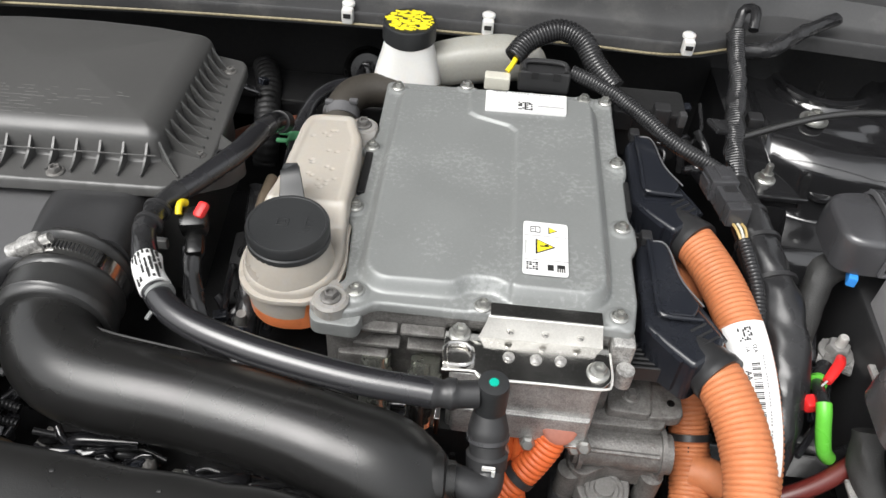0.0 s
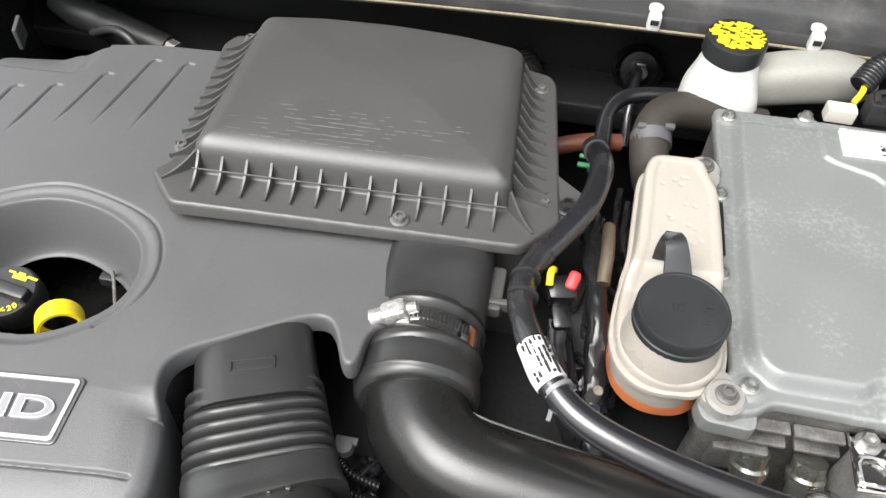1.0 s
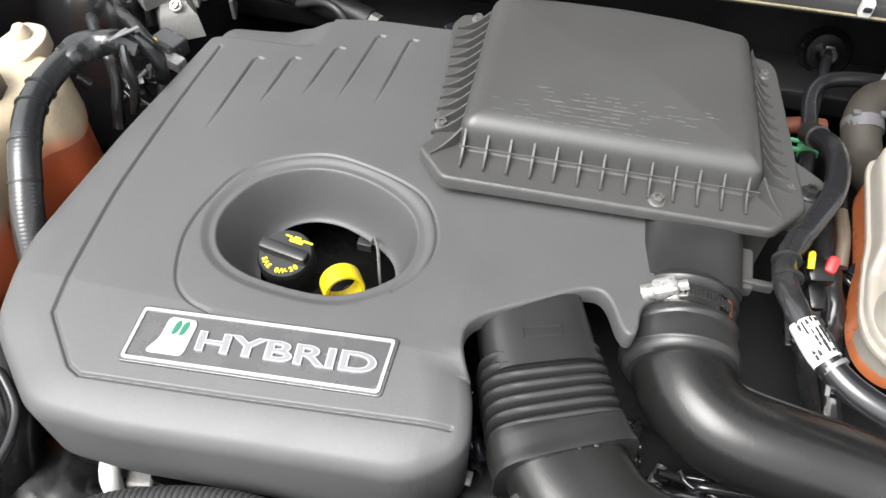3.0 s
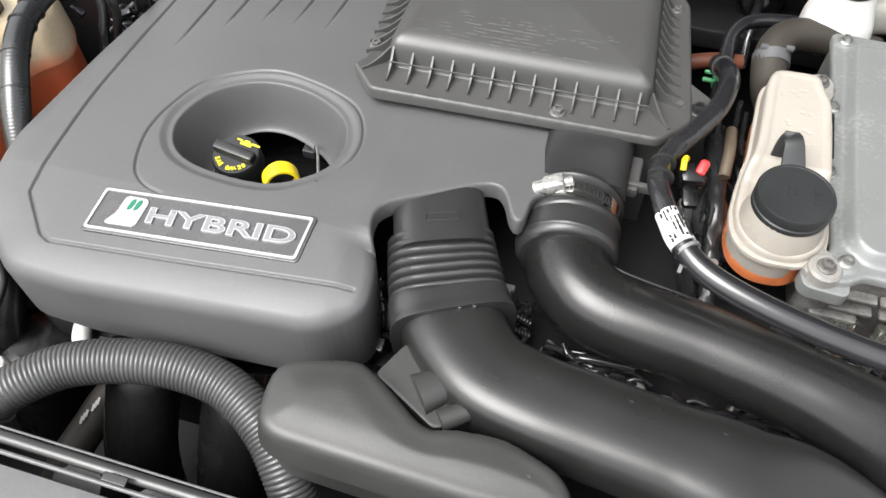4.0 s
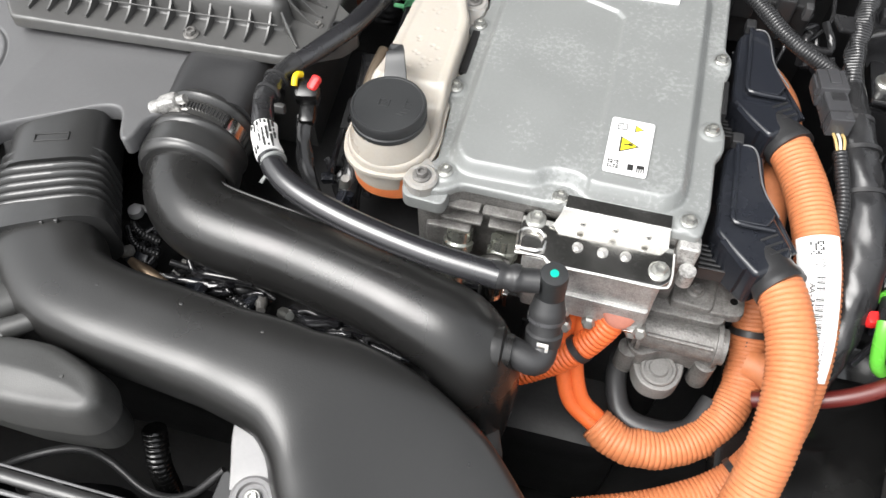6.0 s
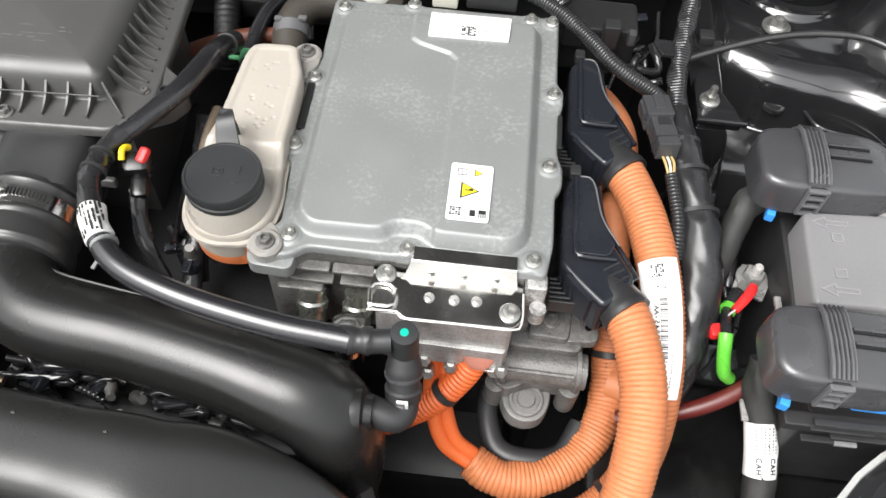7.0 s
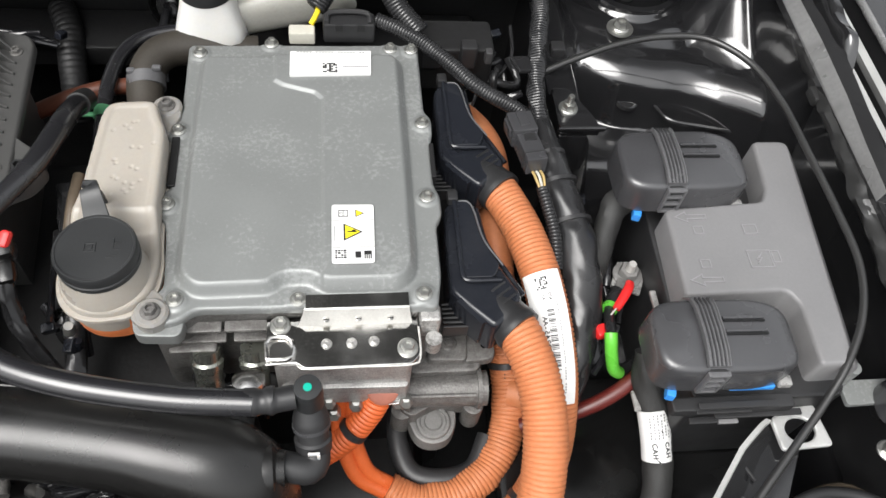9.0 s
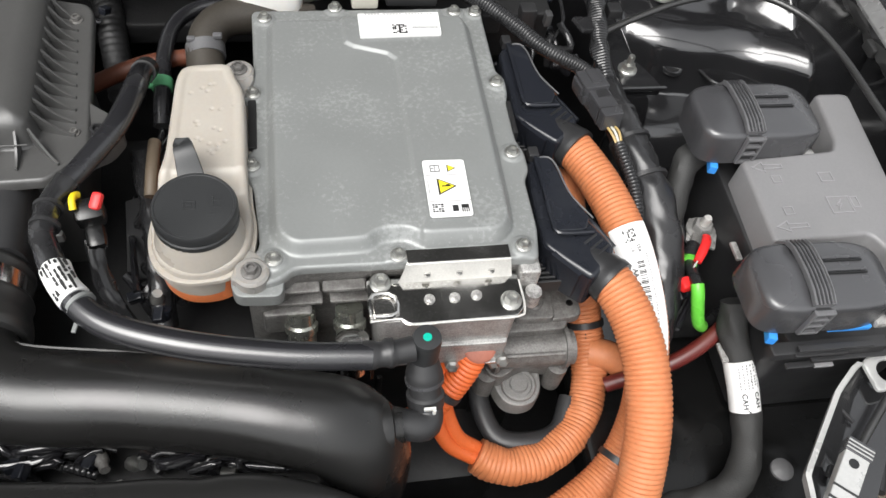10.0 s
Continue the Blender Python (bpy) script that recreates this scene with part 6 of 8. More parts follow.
solo("booster_hose", sweep([(-0.130, 0.980, 0.836), (-0.134, 0.955, 0.830), (-0.136, 0.925, 0.815), (-0.135, 0.90, 0.79)], 0.0055, 14), HOSE, "thin black rubber vacuum hose below the valve", "hose")

# plugs and loom behind the inverter
c1 = thing("ivory_plug", (0.031, 0.826, 0.93), "small ivory connector behind the inverter", "plug")
part("plug_body", box((0.031, 0.829, 0.929), (0.026, 0.014, 0.015), 0.002), IVORY, c1)
part("wire", sweep([(0.040, 0.834, 0.938), (0.046, 0.842, 0.944), (0.050, 0.855, 0.948)], 0.0028, 8), YELLOW, c1)
c2 = thing("inverter_plug", (0.078, 0.832, 0.93), "black multi-pin connector behind the inverter", "plug")
part("plug_body", box((0.078, 0.834, 0.934), (0.052, 0.020, 0.024), 0.003), BLACK, c2)
part("lever", sweep([(0.056, 0.826, 0.947), (0.060, 0.838, 0.950), (0.095, 0.838, 0.950), (0.099, 0.826, 0.947)], 0.0026, 8, 0.003), BLACK, c2)
part("lever_slot", merge(box((0.068, 0.8245, 0.942), (0.008, 0.002, 0.008), 0.0005), box((0.090, 0.8245, 0.942), (0.008, 0.002, 0.008), 0.0005)), DARK, c2)
loom = thing("inverter_loom", (0.12, 0.84, 0.93), "black corrugated wiring loom arching over the inverter plug", "loom")
part("convolute", sweep([(0.045, 0.850, 0.945), (0.060, 0.866, 0.957), (0.090, 0.876, 0.966), (0.115, 0.868, 0.960), (0.130, 0.850, 0.945), (0.150, 0.830, 0.932)], 0.0115, 18, ridge=(0.0036, 0.10)), TAPE, loom)
part("tail", sweep([(0.105, 0.840, 0.940), (0.140, 0.825, 0.934), (0.172, 0.802, 0.925), (0.205, 0.772, 0.915), (0.245, 0.752, 0.903), (0.278, 0.735, 0.886)], 0.0080, 16, ridge=(0.0030, 0.08), wrinkle=0.1), TAPE, loom)
mod = thing("control_module", (0.19, 0.86, 0.86), "black plastic control module on the firewall shelf", "module")
part("module_case", box((0.195, 0.862, 0.872), (0.08, 0.05, 0.06), 0.006), DARK, mod)
part("module_plug", box((0.165, 0.838, 0.895), (0.022, 0.020, 0.024), 0.003), BLACK, mod)
part("module_plug", box((0.205, 0.836, 0.898), (0.018, 0.016, 0.030), 0.003), BLACK, mod)
part("module_clip", box((0.225, 0.826, 0.905), (0.008, 0.010, 0.016), 0.002), COWL, mod)

# main loom down the right side
main = thing("main_loom", (0.27, 0.70, 0.88), "black taped main wiring loom down the inner wing", "loom")
part("upper_sleeve", sweep([(0.290, 0.945, 0.945), (0.288, 0.915, 0.935), (0.284, 0.870, 0.925), (0.274, 0.815, 0.916), (0.267, 0.765, 0.908), (0.268, 0.725, 0.900)], 0.0095, 18, ridge=(0.0034, 0.07), wrinkle=0.25), TAPE, main)
part("lower_sleeve", sweep([(0.268, 0.735, 0.900), (0.270, 0.705, 0.895), (0.277, 0.665, 0.885), (0.286, 0.620, 0.872), (0.290, 0.570, 0.855), (0.284, 0.525, 0.83), (0.272, 0.48, 0.79)], (0.011, 0.015, 0.0185, 0.021, 0.021, 0.019, 0.016), 26, 0.005, wrinkle=0.16), TAPE, main)
for p, r in (((0.2715, 0.697, 0.893), 0.0165), ((0.277, 0.668, 0.886), 0.0192), ((0.2845, 0.628, 0.8745), 0.0215)):
    tie(main, p, (-0.15, 1, 0.25), r, 0.004)
part("loom_flag", moved(box((0, 0, 0), (0.024, 0.022, 0.006), 0.002), pose(0.257, 0.800, 0.918, 0, 15, 20)), TAPE, main)
part("hook", sweep([(0.290, 0.945, 0.945), (0.297, 0.965, 0.962), (0.306, 0.955, 0.968), (0.304, 0.935, 0.955)], 0.006, 10, wrinkle=0.2), TAPE, main)
part("branch_loom", sweep([(0.295, 0.925, 0.935), (0.325, 0.925, 0.940), (0.36, 0.945, 0.952), (0.40, 0.965, 0.962)], 0.008, 12, wrinkle=0.3), TAPE, main)
part("clip", box((0.302, 0.838, 0.905), (0.016, 0.016, 0.012), 0.003), BLACK, main)
GOLD = mat("tan_wire", (0.42, 0.30, 0.12), 0.45)
gp = thing("grey_plug", (0.252, 0.715, 0.90), "dark grey plastic wiring connector strapped to the loom", "plug")
GM = pose(0.247, 0.706, 0.908, -6, 0, 8)
part("plug_body", moved(box((0, -0.012, 0), (0.021, 0.050, 0.020), 0.002), GM), RELAYPL, gp)
part("plug_head", moved(box((-0.001, 0.014, 0.003), (0.026, 0.028, 0.022), 0.002), GM), RELAYPL, gp)
part("latch", moved(box((0.0, 0.016, 0.0145), (0.010, 0.020, 0.003), 0.001), GM), RELAYPL, gp)
part("slot", moved(box((0.001, -0.006, 0.0103), (0.012, 0.010, 0.001), 0.0003), GM), BLACK, gp)
part("bead", moved(box((0.0, -0.026, 0.0), (0.022, 0.002, 0.021), 0.0008), GM), BLACK, gp)
part("bead", moved(box((-0.014, 0.016, 0.004), (0.003, 0.020, 0.010), 0.001), GM), RELAYPL, gp)
for dx in (-0.004, 0.0, 0.004):
    part("wire", sweep([(0.252 + dx, 0.672, 0.905), (0.2545 + dx, 0.662, 0.906), (0.257 + dx * 0.5, 0.648, 0.901)], 0.0013, 8, 0.002), GOLD if dx else IVORY, gp)
part("tail_sleeve", sweep([(0.2565, 0.652, 0.902), (0.260, 0.634, 0.896), (0.265, 0.610, 0.886), (0.266, 0.58, 0.87)], 0.0062, 14, ridge=(0.0035, 0.12)), TAPE, gp)

# ---- fuse box with its two relay covers ----
fuse = thing("fuse_box", (0.42, 0.58, 0.80), "grey plastic fuse box cover with moulded arrows on a black base", "fuse box")
FB = fillet([(0.370, 0.623), (0.470, 0.630), (0.478, 0.645), (0.484, 0.706), (0.518, 0.706), (0.530, 0.69), (0.512, 0.457), (0.468, 0.456), (0.470, 0.515), (0.462, 0.530), (0.366, 0.528)], 0.006)
part("cover", relief("cover", lambda X, Y: sdf(FB, X, Y), (0.355, 0.54, 0.445, 0.72), 0.0013, lambda X, Y, d: 0.906 - roundover(d, 0.004) - 1.1 * np.maximum(X - (0.520 + (Y - 0.706) * 0.088), 0), 0.862), GREYPL, fuse)
part("base", prism(fillet([(0.362, 0.442), (0.505, 0.442), (0.525, 0.69), (0.366, 0.69)], 0.012), 0.74, 0.872, 0.004), BLACK, fuse)
part("base_lip", prism(fillet([(0.340, 0.432), (0.450, 0.432), (0.450, 0.445), (0.340, 0.445)], 0.003), 0.868, 0.878, 0.002), BLACK, fuse)

for i, (x, y, z, w) in enumerate(((0.395, 0.4335, 0.884, 0.07), (0.385, 0.4325, 0.876, 0.05), (0.420, 0.4315, 0.866, 0.08), (0.380, 0.4305, 0.858, 0.04))):
    part("base_rib", box((x, y, z), (w, 0.006, 0.0025), 0.0008), BLACK, fuse)
part("base_mark", box((0.395, 0.4285, 0.858), (0.018, 0.004, 0.003), 0.0006), GREYPL, fuse)


def outline(pts, t=0.0010):
    """A raised line along a closed outline on the cover's top."""
    runs = []
    for i, (p, q) in enumerate(zip(pts, pts[1:] + pts[:1])):
        p, q = Vector(p), Vector(q)
        m = (p + q) / 2
        runs.append(box((m.x, m.y, 0.9062 + 0.00008 * i), ((q - p).length + t, t, 0.0009), 0, Matrix.Rotation(math.atan2(q.y - p.y, q.x - p.x), 4, "Z")))
    return merge(*runs)


def arrow(x, y):
    return outline([(x - 0.016, y), (x - 0.004, y + 0.006), (x - 0.004, y + 0.0022), (x + 0.015, y + 0.0022), (x + 0.015, y - 0.0022), (x - 0.004, y - 0.0022), (x - 0.004, y - 0.006)])


EMBOSS = mat("moulded_grey_symbol", (0.235, 0.232, 0.238), 0.45, grain=0.05)
for ax, ay in ((0.392, 0.612), (0.390, 0.543)):
    part("moulded_arrow", arrow(ax, ay), EMBOSS, fuse)
part("moulded_bolt", outline([(0.444, 0.559), (0.449, 0.565), (0.446, 0.565), (0.450, 0.570), (0.443, 0.563), (0.447, 0.563)], 0.0007), EMBOSS, fuse)


def frame_mark(x, y, w, h, t=0.0012):
    return outline([(x - w / 2, y - h / 2), (x + w / 2, y - h / 2), (x + w / 2, y + h / 2), (x - w / 2, y + h / 2)], t * 0.8)


for x, y, w, h in ((0.396, 0.597, 0.009, 0.008), (0.393, 0.560, 0.009, 0.008), (0.447, 0.597, 0.013, 0.010), (0.447, 0.564, 0.022, 0.018), (0.463, 0.566, 0.007, 0.012)):
    part("moulded_symbol", frame_mark(x, y, w, h), EMBOSS, fuse)
for y in (0.682, 0.655, 0.50, 0.47):
    part("side_notch", box((0.5235 + 0.0 * y, y, 0.868), (0.008, 0.012, 0.010), 0.002), BLACK, fuse)


def relay(cx, cy, z, w, d, turn, label):
    r = thing("relay_cover", (cx, cy, z - 0.06), label, "relay cover", "relay covers")
    M = Matrix.Translation((cx, cy, 0)) @ Matrix.Rotation(radians(turn), 4, "Z")
    hood = pillow(0, 0, z - 0.040, z - 0.004, w, d, 0, 64, 5.0, 0.004, 0.0)
    for v in hood.verts:
        k = max(v.co.x / (w / 2) - 0.35, 0)
        v.co.y *= 1 - 0.14 * k
        v.co.z -= 0.016 * k * k * max((v.co.z - z + 0.040) / 0.036, 0)
    part("hood", moved(hood, M), RELAYPL, r)
    top = [(d / 2 + 0.005, z - 0.016), (d / 2 - 0.003, z - 0.005), (d / 2 - 0.012, z - 0.0005), (0, z + 0.0015), (-d / 2 + 0.016, z), (-d / 2 + 0.004, z - 0.004)]
    strap = part("strap", moved(loft([[(-0.026, y, q), (-0.007, y, q), (-0.007, y, q + 0.003), (-0.026, y, q + 0.003)] for y, q in top]), M), STRAPPL, r, "ribbed locking strap")
    for i in range(6):
        part("strap_rib", moved(sweep([(-0.0252 + 0.00345 * i, y, q + 0.0031) for y, q in top[1:]], (0.0009, 0.0016), 8, 0.006, up=(0, 0, 1)), M), STRAPPL if i in (0, 5) else RELAYPL, strap)
    catch = part("catch", moved(box((-0.0165, -d / 2 + 0.002, z - 0.021), (0.014, 0.004, 0.032), 0.001), M), BLACK, r, "ladder-shaped strap catch")
    for x in (-0.0245, -0.0085):
        part("catch_side", moved(box((x, -d / 2 - 0.001, z - 0.021), (0.0030, 0.005, 0.034), 0.0012), M), STRAPPL, catch)
    for q in (0.006, 0.015, 0.025, 0.036):
        part("catch_bar", moved(box((-0.0165, -d / 2 - 0.0012, z - q), (0.018, 0.005, 0.0030), 0.001), M), STRAPPL, catch)
    for y in (0.012, 0.0):
        part("moulded_tongue", moved(box((0.014, y, z + 0.0004), (0.036, 0.0028, 0.0030), 0.0008), M), RELAYPL, r)
        part("tongue_slot", moved(box((0.014, y - 0.0030, z + 0.0002), (0.036, 0.0016, 0.0022), 0.0003), M), BLACKGLOSS, r)
    part("blue_tab", moved(box((0.028, -d / 2 + 0.004, z - 0.043), (0.040, 0.006, 0.006), 0.0015), M), BLUE, r, "blue plastic lock")
    part("blue_tab", moved(box((-0.042, -d / 2 + 0.004, z - 0.046), (0.008, 0.016, 0.010), 0.0015, Matrix.Rotation(radians(-18), 4, "Z")), M), BLUE, r, "blue plastic lock")
    part("latch_lug", moved(box((0.056, -d / 2 + 0.006, z - 0.040), (0.012, 0.010, 0.008), 0.002), M), CASTBRIGHT, r)
    return r


relay(0.389, 0.660, 0.940, 0.126, 0.073, 0, "slate grey rounded relay cover with a ribbed strap")
relay(0.378, 0.476, 0.938, 0.124, 0.069, -1, "slate grey rounded relay cover with a ribbed strap")
solo("relay_loom", sweep([(0.352, 0.655, 0.885), (0.335, 0.649, 0.875), (0.324, 0.623, 0.855), (0.311, 0.594, 0.830), (0.300, 0.577, 0.805), (0.291, 0.562, 0.780)], (0.014, 0.014, 0.012, 0.012, 0.012, 0.012), 16, wrinkle=0.2), CLOTH, "black sleeved loom below the relay cover", "loom")

# earth stud with green and red leads
earth = thing("battery_terminal", (0.348, 0.594, 0.82), "zinc terminal nut with red and green leads", "terminal")
part("terminal_plate", box((0.350, 0.592, 0.8285), (0.030, 0.030, 0.004), 0.0012, Matrix.Rotation(radians(-25), 4, "Z")), CASTBRIGHT, earth)
part("washer", lathe([(0.0150, 0.8305), (0.0150, 0.8325), (0.0125, 0.8340), (0, 0.8340)], 24, Matrix.Translation((0.349, 0.595, 0))), PALECAST, earth)
part("nut", lathe([(0.0105, 0.8335), (0.0105, 0.8400), (0.0092, 0.8420), (0, 0.8420)], 6, Matrix.Translation((0.349, 0.595, 0))), PALECAST, earth)
part("stud", lathe([(0.0046, 0.8415), (0.0046, 0.8505), (0.0036, 0.8525), (0, 0.8525)], 16, Matrix.Translation((0.349, 0.595, 0))), PALEPLATE, earth)
part("lug_tongue", box((0.3385, 0.5795, 0.8335), (0.013, 0.020, 0.003), 0.001, Matrix.Rotation(radians(-32), 4, "Z")), CAST, earth)
part("crimp", sweep([(0.333, 0.575, 0.834), (0.327, 0.566, 0.836), (0.323, 0.559, 0.837)], 0.0072, 14, 0.003), TAPE, earth)
part("red_lead", sweep([(0.3450, 0.579, 0.8430), (0.3400, 0.570, 0.8465), (0.3310, 0.558, 0.8475), (0.3235, 0.549, 0.8465)], ((0.0042, 0.0030), (0.0048, 0.0032), (0.0046, 0.0032), (0.0040, 0.0030)), 12, 0.003), RED, earth, "red lead")
part("white_thread", sweep([(0.3235, 0.549, 0.8470), (0.3150, 0.540, 0.8500), (0.3090, 0.531, 0.8520)], 0.0009, 6, 0.004), WHITEPL, earth)
part("red_cap", box((0.306, 0.5263, 0.845), (0.015, 0.013, 0.011), 0.003, Matrix.Rotation(radians(10), 4, "Z")), RED, earth, "red cap")
part("green_ring", sweep([(0.3220, 0.5565, 0.8370), (0.3195, 0.5525, 0.8385)], 0.0078, 16, 0.002), GREEN, earth)
part("lead", sweep([(0.3200, 0.553, 0.8380), (0.3150, 0.540, 0.8450), (0.3110, 0.527, 0.8530), (0.3094, 0.5175, 0.8560)], 0.0052, 12, 0.003), TAPE, earth)
part("green_lead", sweep([(0.3094, 0.519, 0.8560), (0.3095, 0.513, 0.8520), (0.3125, 0.505, 0.8370), (0.3180, 0.499, 0.8200), (0.3260, 0.500, 0.8090)], 0.0062, 14, 0.003), GREEN, earth, "green lead")
part("dark_lead", sweep([(0.3250, 0.500, 0.8095), (0.338, 0.508, 0.800), (0.358, 0.521, 0.792), (0.380, 0.53, 0.786)], 0.0058, 12, 0.004), TAPE, earth)
part("grey_tab", box((0.356, 0.548, 0.862), (0.006, 0.020, 0.004), 0.001), CASTBRIGHT, earth)
solo("maroon_cable", sweep([(0.235, 0.470, 0.76), (0.285, 0.472, 0.785), (0.320, 0.482, 0.80), (0.352, 0.500, 0.815), (0.38, 0.52, 0.82)], 0.0075, 14), MAROON, "dull maroon battery cable", "cable")
# tagged loom that hangs from the fuse box
tl = thing("fuse_box_loom", (0.35, 0.44, 0.78), "black sleeved loom with a white paper tag under the fuse box", "loom")
TL = [(0.345, 0.505, 0.845), (0.347, 0.485, 0.825), (0.352, 0.462, 0.805), (0.355, 0.440, 0.790), (0.356, 0.418, 0.776), (0.351, 0.392, 0.766), (0.334, 0.365, 0.758), (0.295, 0.350, 0.754), (0.25, 0.345, 0.75)]
part("sleeve", sweep(TL, (0.012, 0.0135, 0.0135, 0.0135, 0.0135, 0.014, 0.015, 0.016, 0.016), 20, wrinkle=0.22), CLOTH, tl)
part("paper_tag", sweep([(0.3517, 0.4635, 0.806), (0.355, 0.440, 0.790), (0.356, 0.424, 0.779)], 0.0145, 20, 0.004), PAPER, tl, "white paper tag with print")


def on_tag(u, a, lift=0.0148):
    """A pose on the tag: u along it from its upper end, a degrees round it."""
    p, t = Vector((0.3517, 0.4635, 0.806)).lerp(Vector((0.356, 0.424, 0.779)), u), Vector((0.0043, -0.0395, -0.027)).normalized()
    s = t.cross(Vector((0, 0, 1))).normalized()
    n = -s * math.cos(radians(a)) + s.cross(t) * math.sin(radians(a))
    return Matrix.Translation(p + n * lift) @ Matrix((t, n.cross(t), n)).transposed().to_4x4()


for a in (70, 118):
    part("tag_word", merge(*[moved(letters(c, 0.0066, 0.0001, 0.0002), on_tag(0.66 + 0.105 * i, a)) for i, c in enumerate("CAH")]), INK, tl)
part("tag_print", merge(*[moved(box((0, 0, 0), (0.0018, 0.0014, 0.0005), 0), on_tag(0.08 + 0.055 * i, 56 + 14 * r)) for r in range(6) for i in range(9) if (i * 3 + r) % 5]), GREYINK, tl)
part("strap", box((0.336, 0.47, 0.81), (0.006, 0.02, 0.004), 0.001), CASTBRIGHT, tl)

# hood release cable
solo("hood_cable", sweep([(0.280, 0.803, 0.905), (0.320, 0.815, 0.915), (0.366, 0.826, 0.925), (0.415, 0.832, 0.930), (0.461, 0.826, 0.932), (0.497, 0.792, 0.932), (0.515, 0.740, 0.930), (0.522, 0.670, 0.928), (0.528, 0.60, 0.925),
                          (0.529, 0.545, 0.922), (0.518, 0.500, 0.915), (0.495, 0.460, 0.905), (0.470, 0.430, 0.890), (0.436, 0.396, 0.876), (0.405, 0.366, 0.866), (0.388, 0.349, 0.861)], 0.0036, 10, 0.008), RUBBER, "thin black bonnet release cable along the wing", "cable")

# headlamp bracket and latch at the front right
BRIGHTZ = mat("pale_zinc_plate", (0.48, 0.48, 0.47), 0.35, metal=0.3, grain=0.1, stain=0.1)
hb = thing("headlamp_bracket", (0.44, 0.38, 0.82), "black headlamp housing edge with a bright bracket", "bracket")
EYE_AT = (0.464, 0.4205)


def eye_plate(X, Y):
    return np.maximum(sdf(fillet([(0.440, 0.432), (0.456, 0.441), (0.484, 0.444), (0.490, 0.405), (0.442, 0.403)], 0.004), X, Y), -(np.hypot((X - EYE_AT[0]) / 1.25, Y - EYE_AT[1]) - 0.0115))


part("eye_plate", relief("eye_plate", eye_plate, (0.43, 0.50, 0.395, 0.45), 0.0011, lambda X, Y, d: 0.850 - roundover(d, 0.001), 0.846), BRIGHTZ, hb, "bright plate with an oval eye")
part("edge_rail", loft([[(x - 0.0022, y + 0.0016, z), (x + 0.0012, y - 0.0010, z + 0.0012), (x + 0.0022, y - 0.0018, z - 0.002), (x - 0.001, y, z - 0.010)] for x, y, z in
                        ((0.438, 0.431, 0.8495), (0.431, 0.427, 0.848), (0.415, 0.414, 0.846), (0.408, 0.408, 0.8455), (0.380, 0.376, 0.845), (0.353, 0.345, 0.845), (0.350, 0.340, 0.844), (0.347, 0.320, 0.843), (0.338, 0.30, 0.842))]), BRIGHTZ, hb, "bright rolled edge")
part("channel", loft([[(x, y, z), (x + w * 0.35, y - w * 0.24, z - 0.012), (x + w, y - w * 0.55, z - 0.006), (x + w, y - w * 0.55, z - 0.014), (x + w * 0.35, y - w * 0.24, z - 0.020), (x, y, z - 0.012)] for x, y, z, w in
                     ((0.436, 0.429, 0.847, 0.030), (0.415, 0.414, 0.844, 0.040), (0.380, 0.376, 0.843, 0.050), (0.353, 0.345, 0.843, 0.052), (0.340, 0.300, 0.840, 0.055))]), PAINT, hb, "glossy black channel")
part("channel_clip", box((0.412, 0.389, 0.836), (0.003, 0.016, 0.004), 0.001, Matrix.Rotation(radians(25), 4, "Z")), BLACK, hb)
part("channel_clip", box((0.374, 0.340, 0.842), (0.012, 0.010, 0.006), 0.001, Matrix.Rotation(radians(-40), 4, "Z")), BLACK, hb)
latch = thing("cable_latch", (0.37, 0.33, 0.85), "pale grey latch block with black bands on the bonnet cable", "latch")
LK = Matrix.Translation((0.3695, 0.329, 0.860)) @ Matrix.Rotation(math.atan2(0.055, 0.0495), 4, "Z")
part("block", moved(box((-0.008, 0, 0), (0.062, 0.0205, 0.012), 0.0015), LK), BRIGHTZ, latch)
part("end_cap", moved(box((0.0285, 0, 0.0005), (0.013, 0.0225, 0.013), 0.001), LK), RELAYPL, latch, "dark grey end cap")
for i in range(3):
    part("rib", moved(box((0.0245 + 0.0035 * i, 0, 0.0072), (0.0010, 0.0215, 0.0008), 0), LK), BRIGHTZ, latch)
for u in (-0.012, -0.0235):
    part("band", moved(box((u, 0, 0.0058), (0.0022, 0.0212, 0.0014), 0.0003), LK), BLACK, latch)
for u in (0.013, -0.031):
    part("hole", lathe([(0.0042, 0.0058), (0.0042, 0.0066), (0, 0.0066)], 16, LK @ Matrix.Translation((u, 0.001, 0))), DARK, latch)
lamp = thing("headlamp", (0.50, 0.33, 0.80), "black-framed headlamp seen from behind with a smoked lens", "headlamp")
part("lens", pillow(0.50, 0.325, 0.74, 0.800, 0.13, 0.12, 20, 36, 3.0, 0.006), mat("smoked_lens", (0.075, 0.060, 0.045), 0.15, grain=0.2), lamp)
part("rim", sweep([(0.435, 0.33, 0.802), (0.46, 0.365, 0.804), (0.50, 0.375, 0.806), (0.545, 0.36, 0.806), (0.56, 0.32, 0.804)], 0.006, 10), BLACK, lamp)
hl = thing("wing_bracket", (0.54, 0.44, 0.85), "dull steel bracket with a rubber buffer on the wing", "bracket")
part("angle", prism(fillet([(0.512, 0.462), (0.60, 0.462), (0.60, 0.440), (0.512, 0.438)], 0.004), 0.852, 0.857, 0.001), GALV, hl)
part("post", lathe([(0.0065, 0.857), (0.0065, 0.885), (0, 0.886)], 16, Matrix.Translation((0.512, 0.462, 0))), GALV, hl)
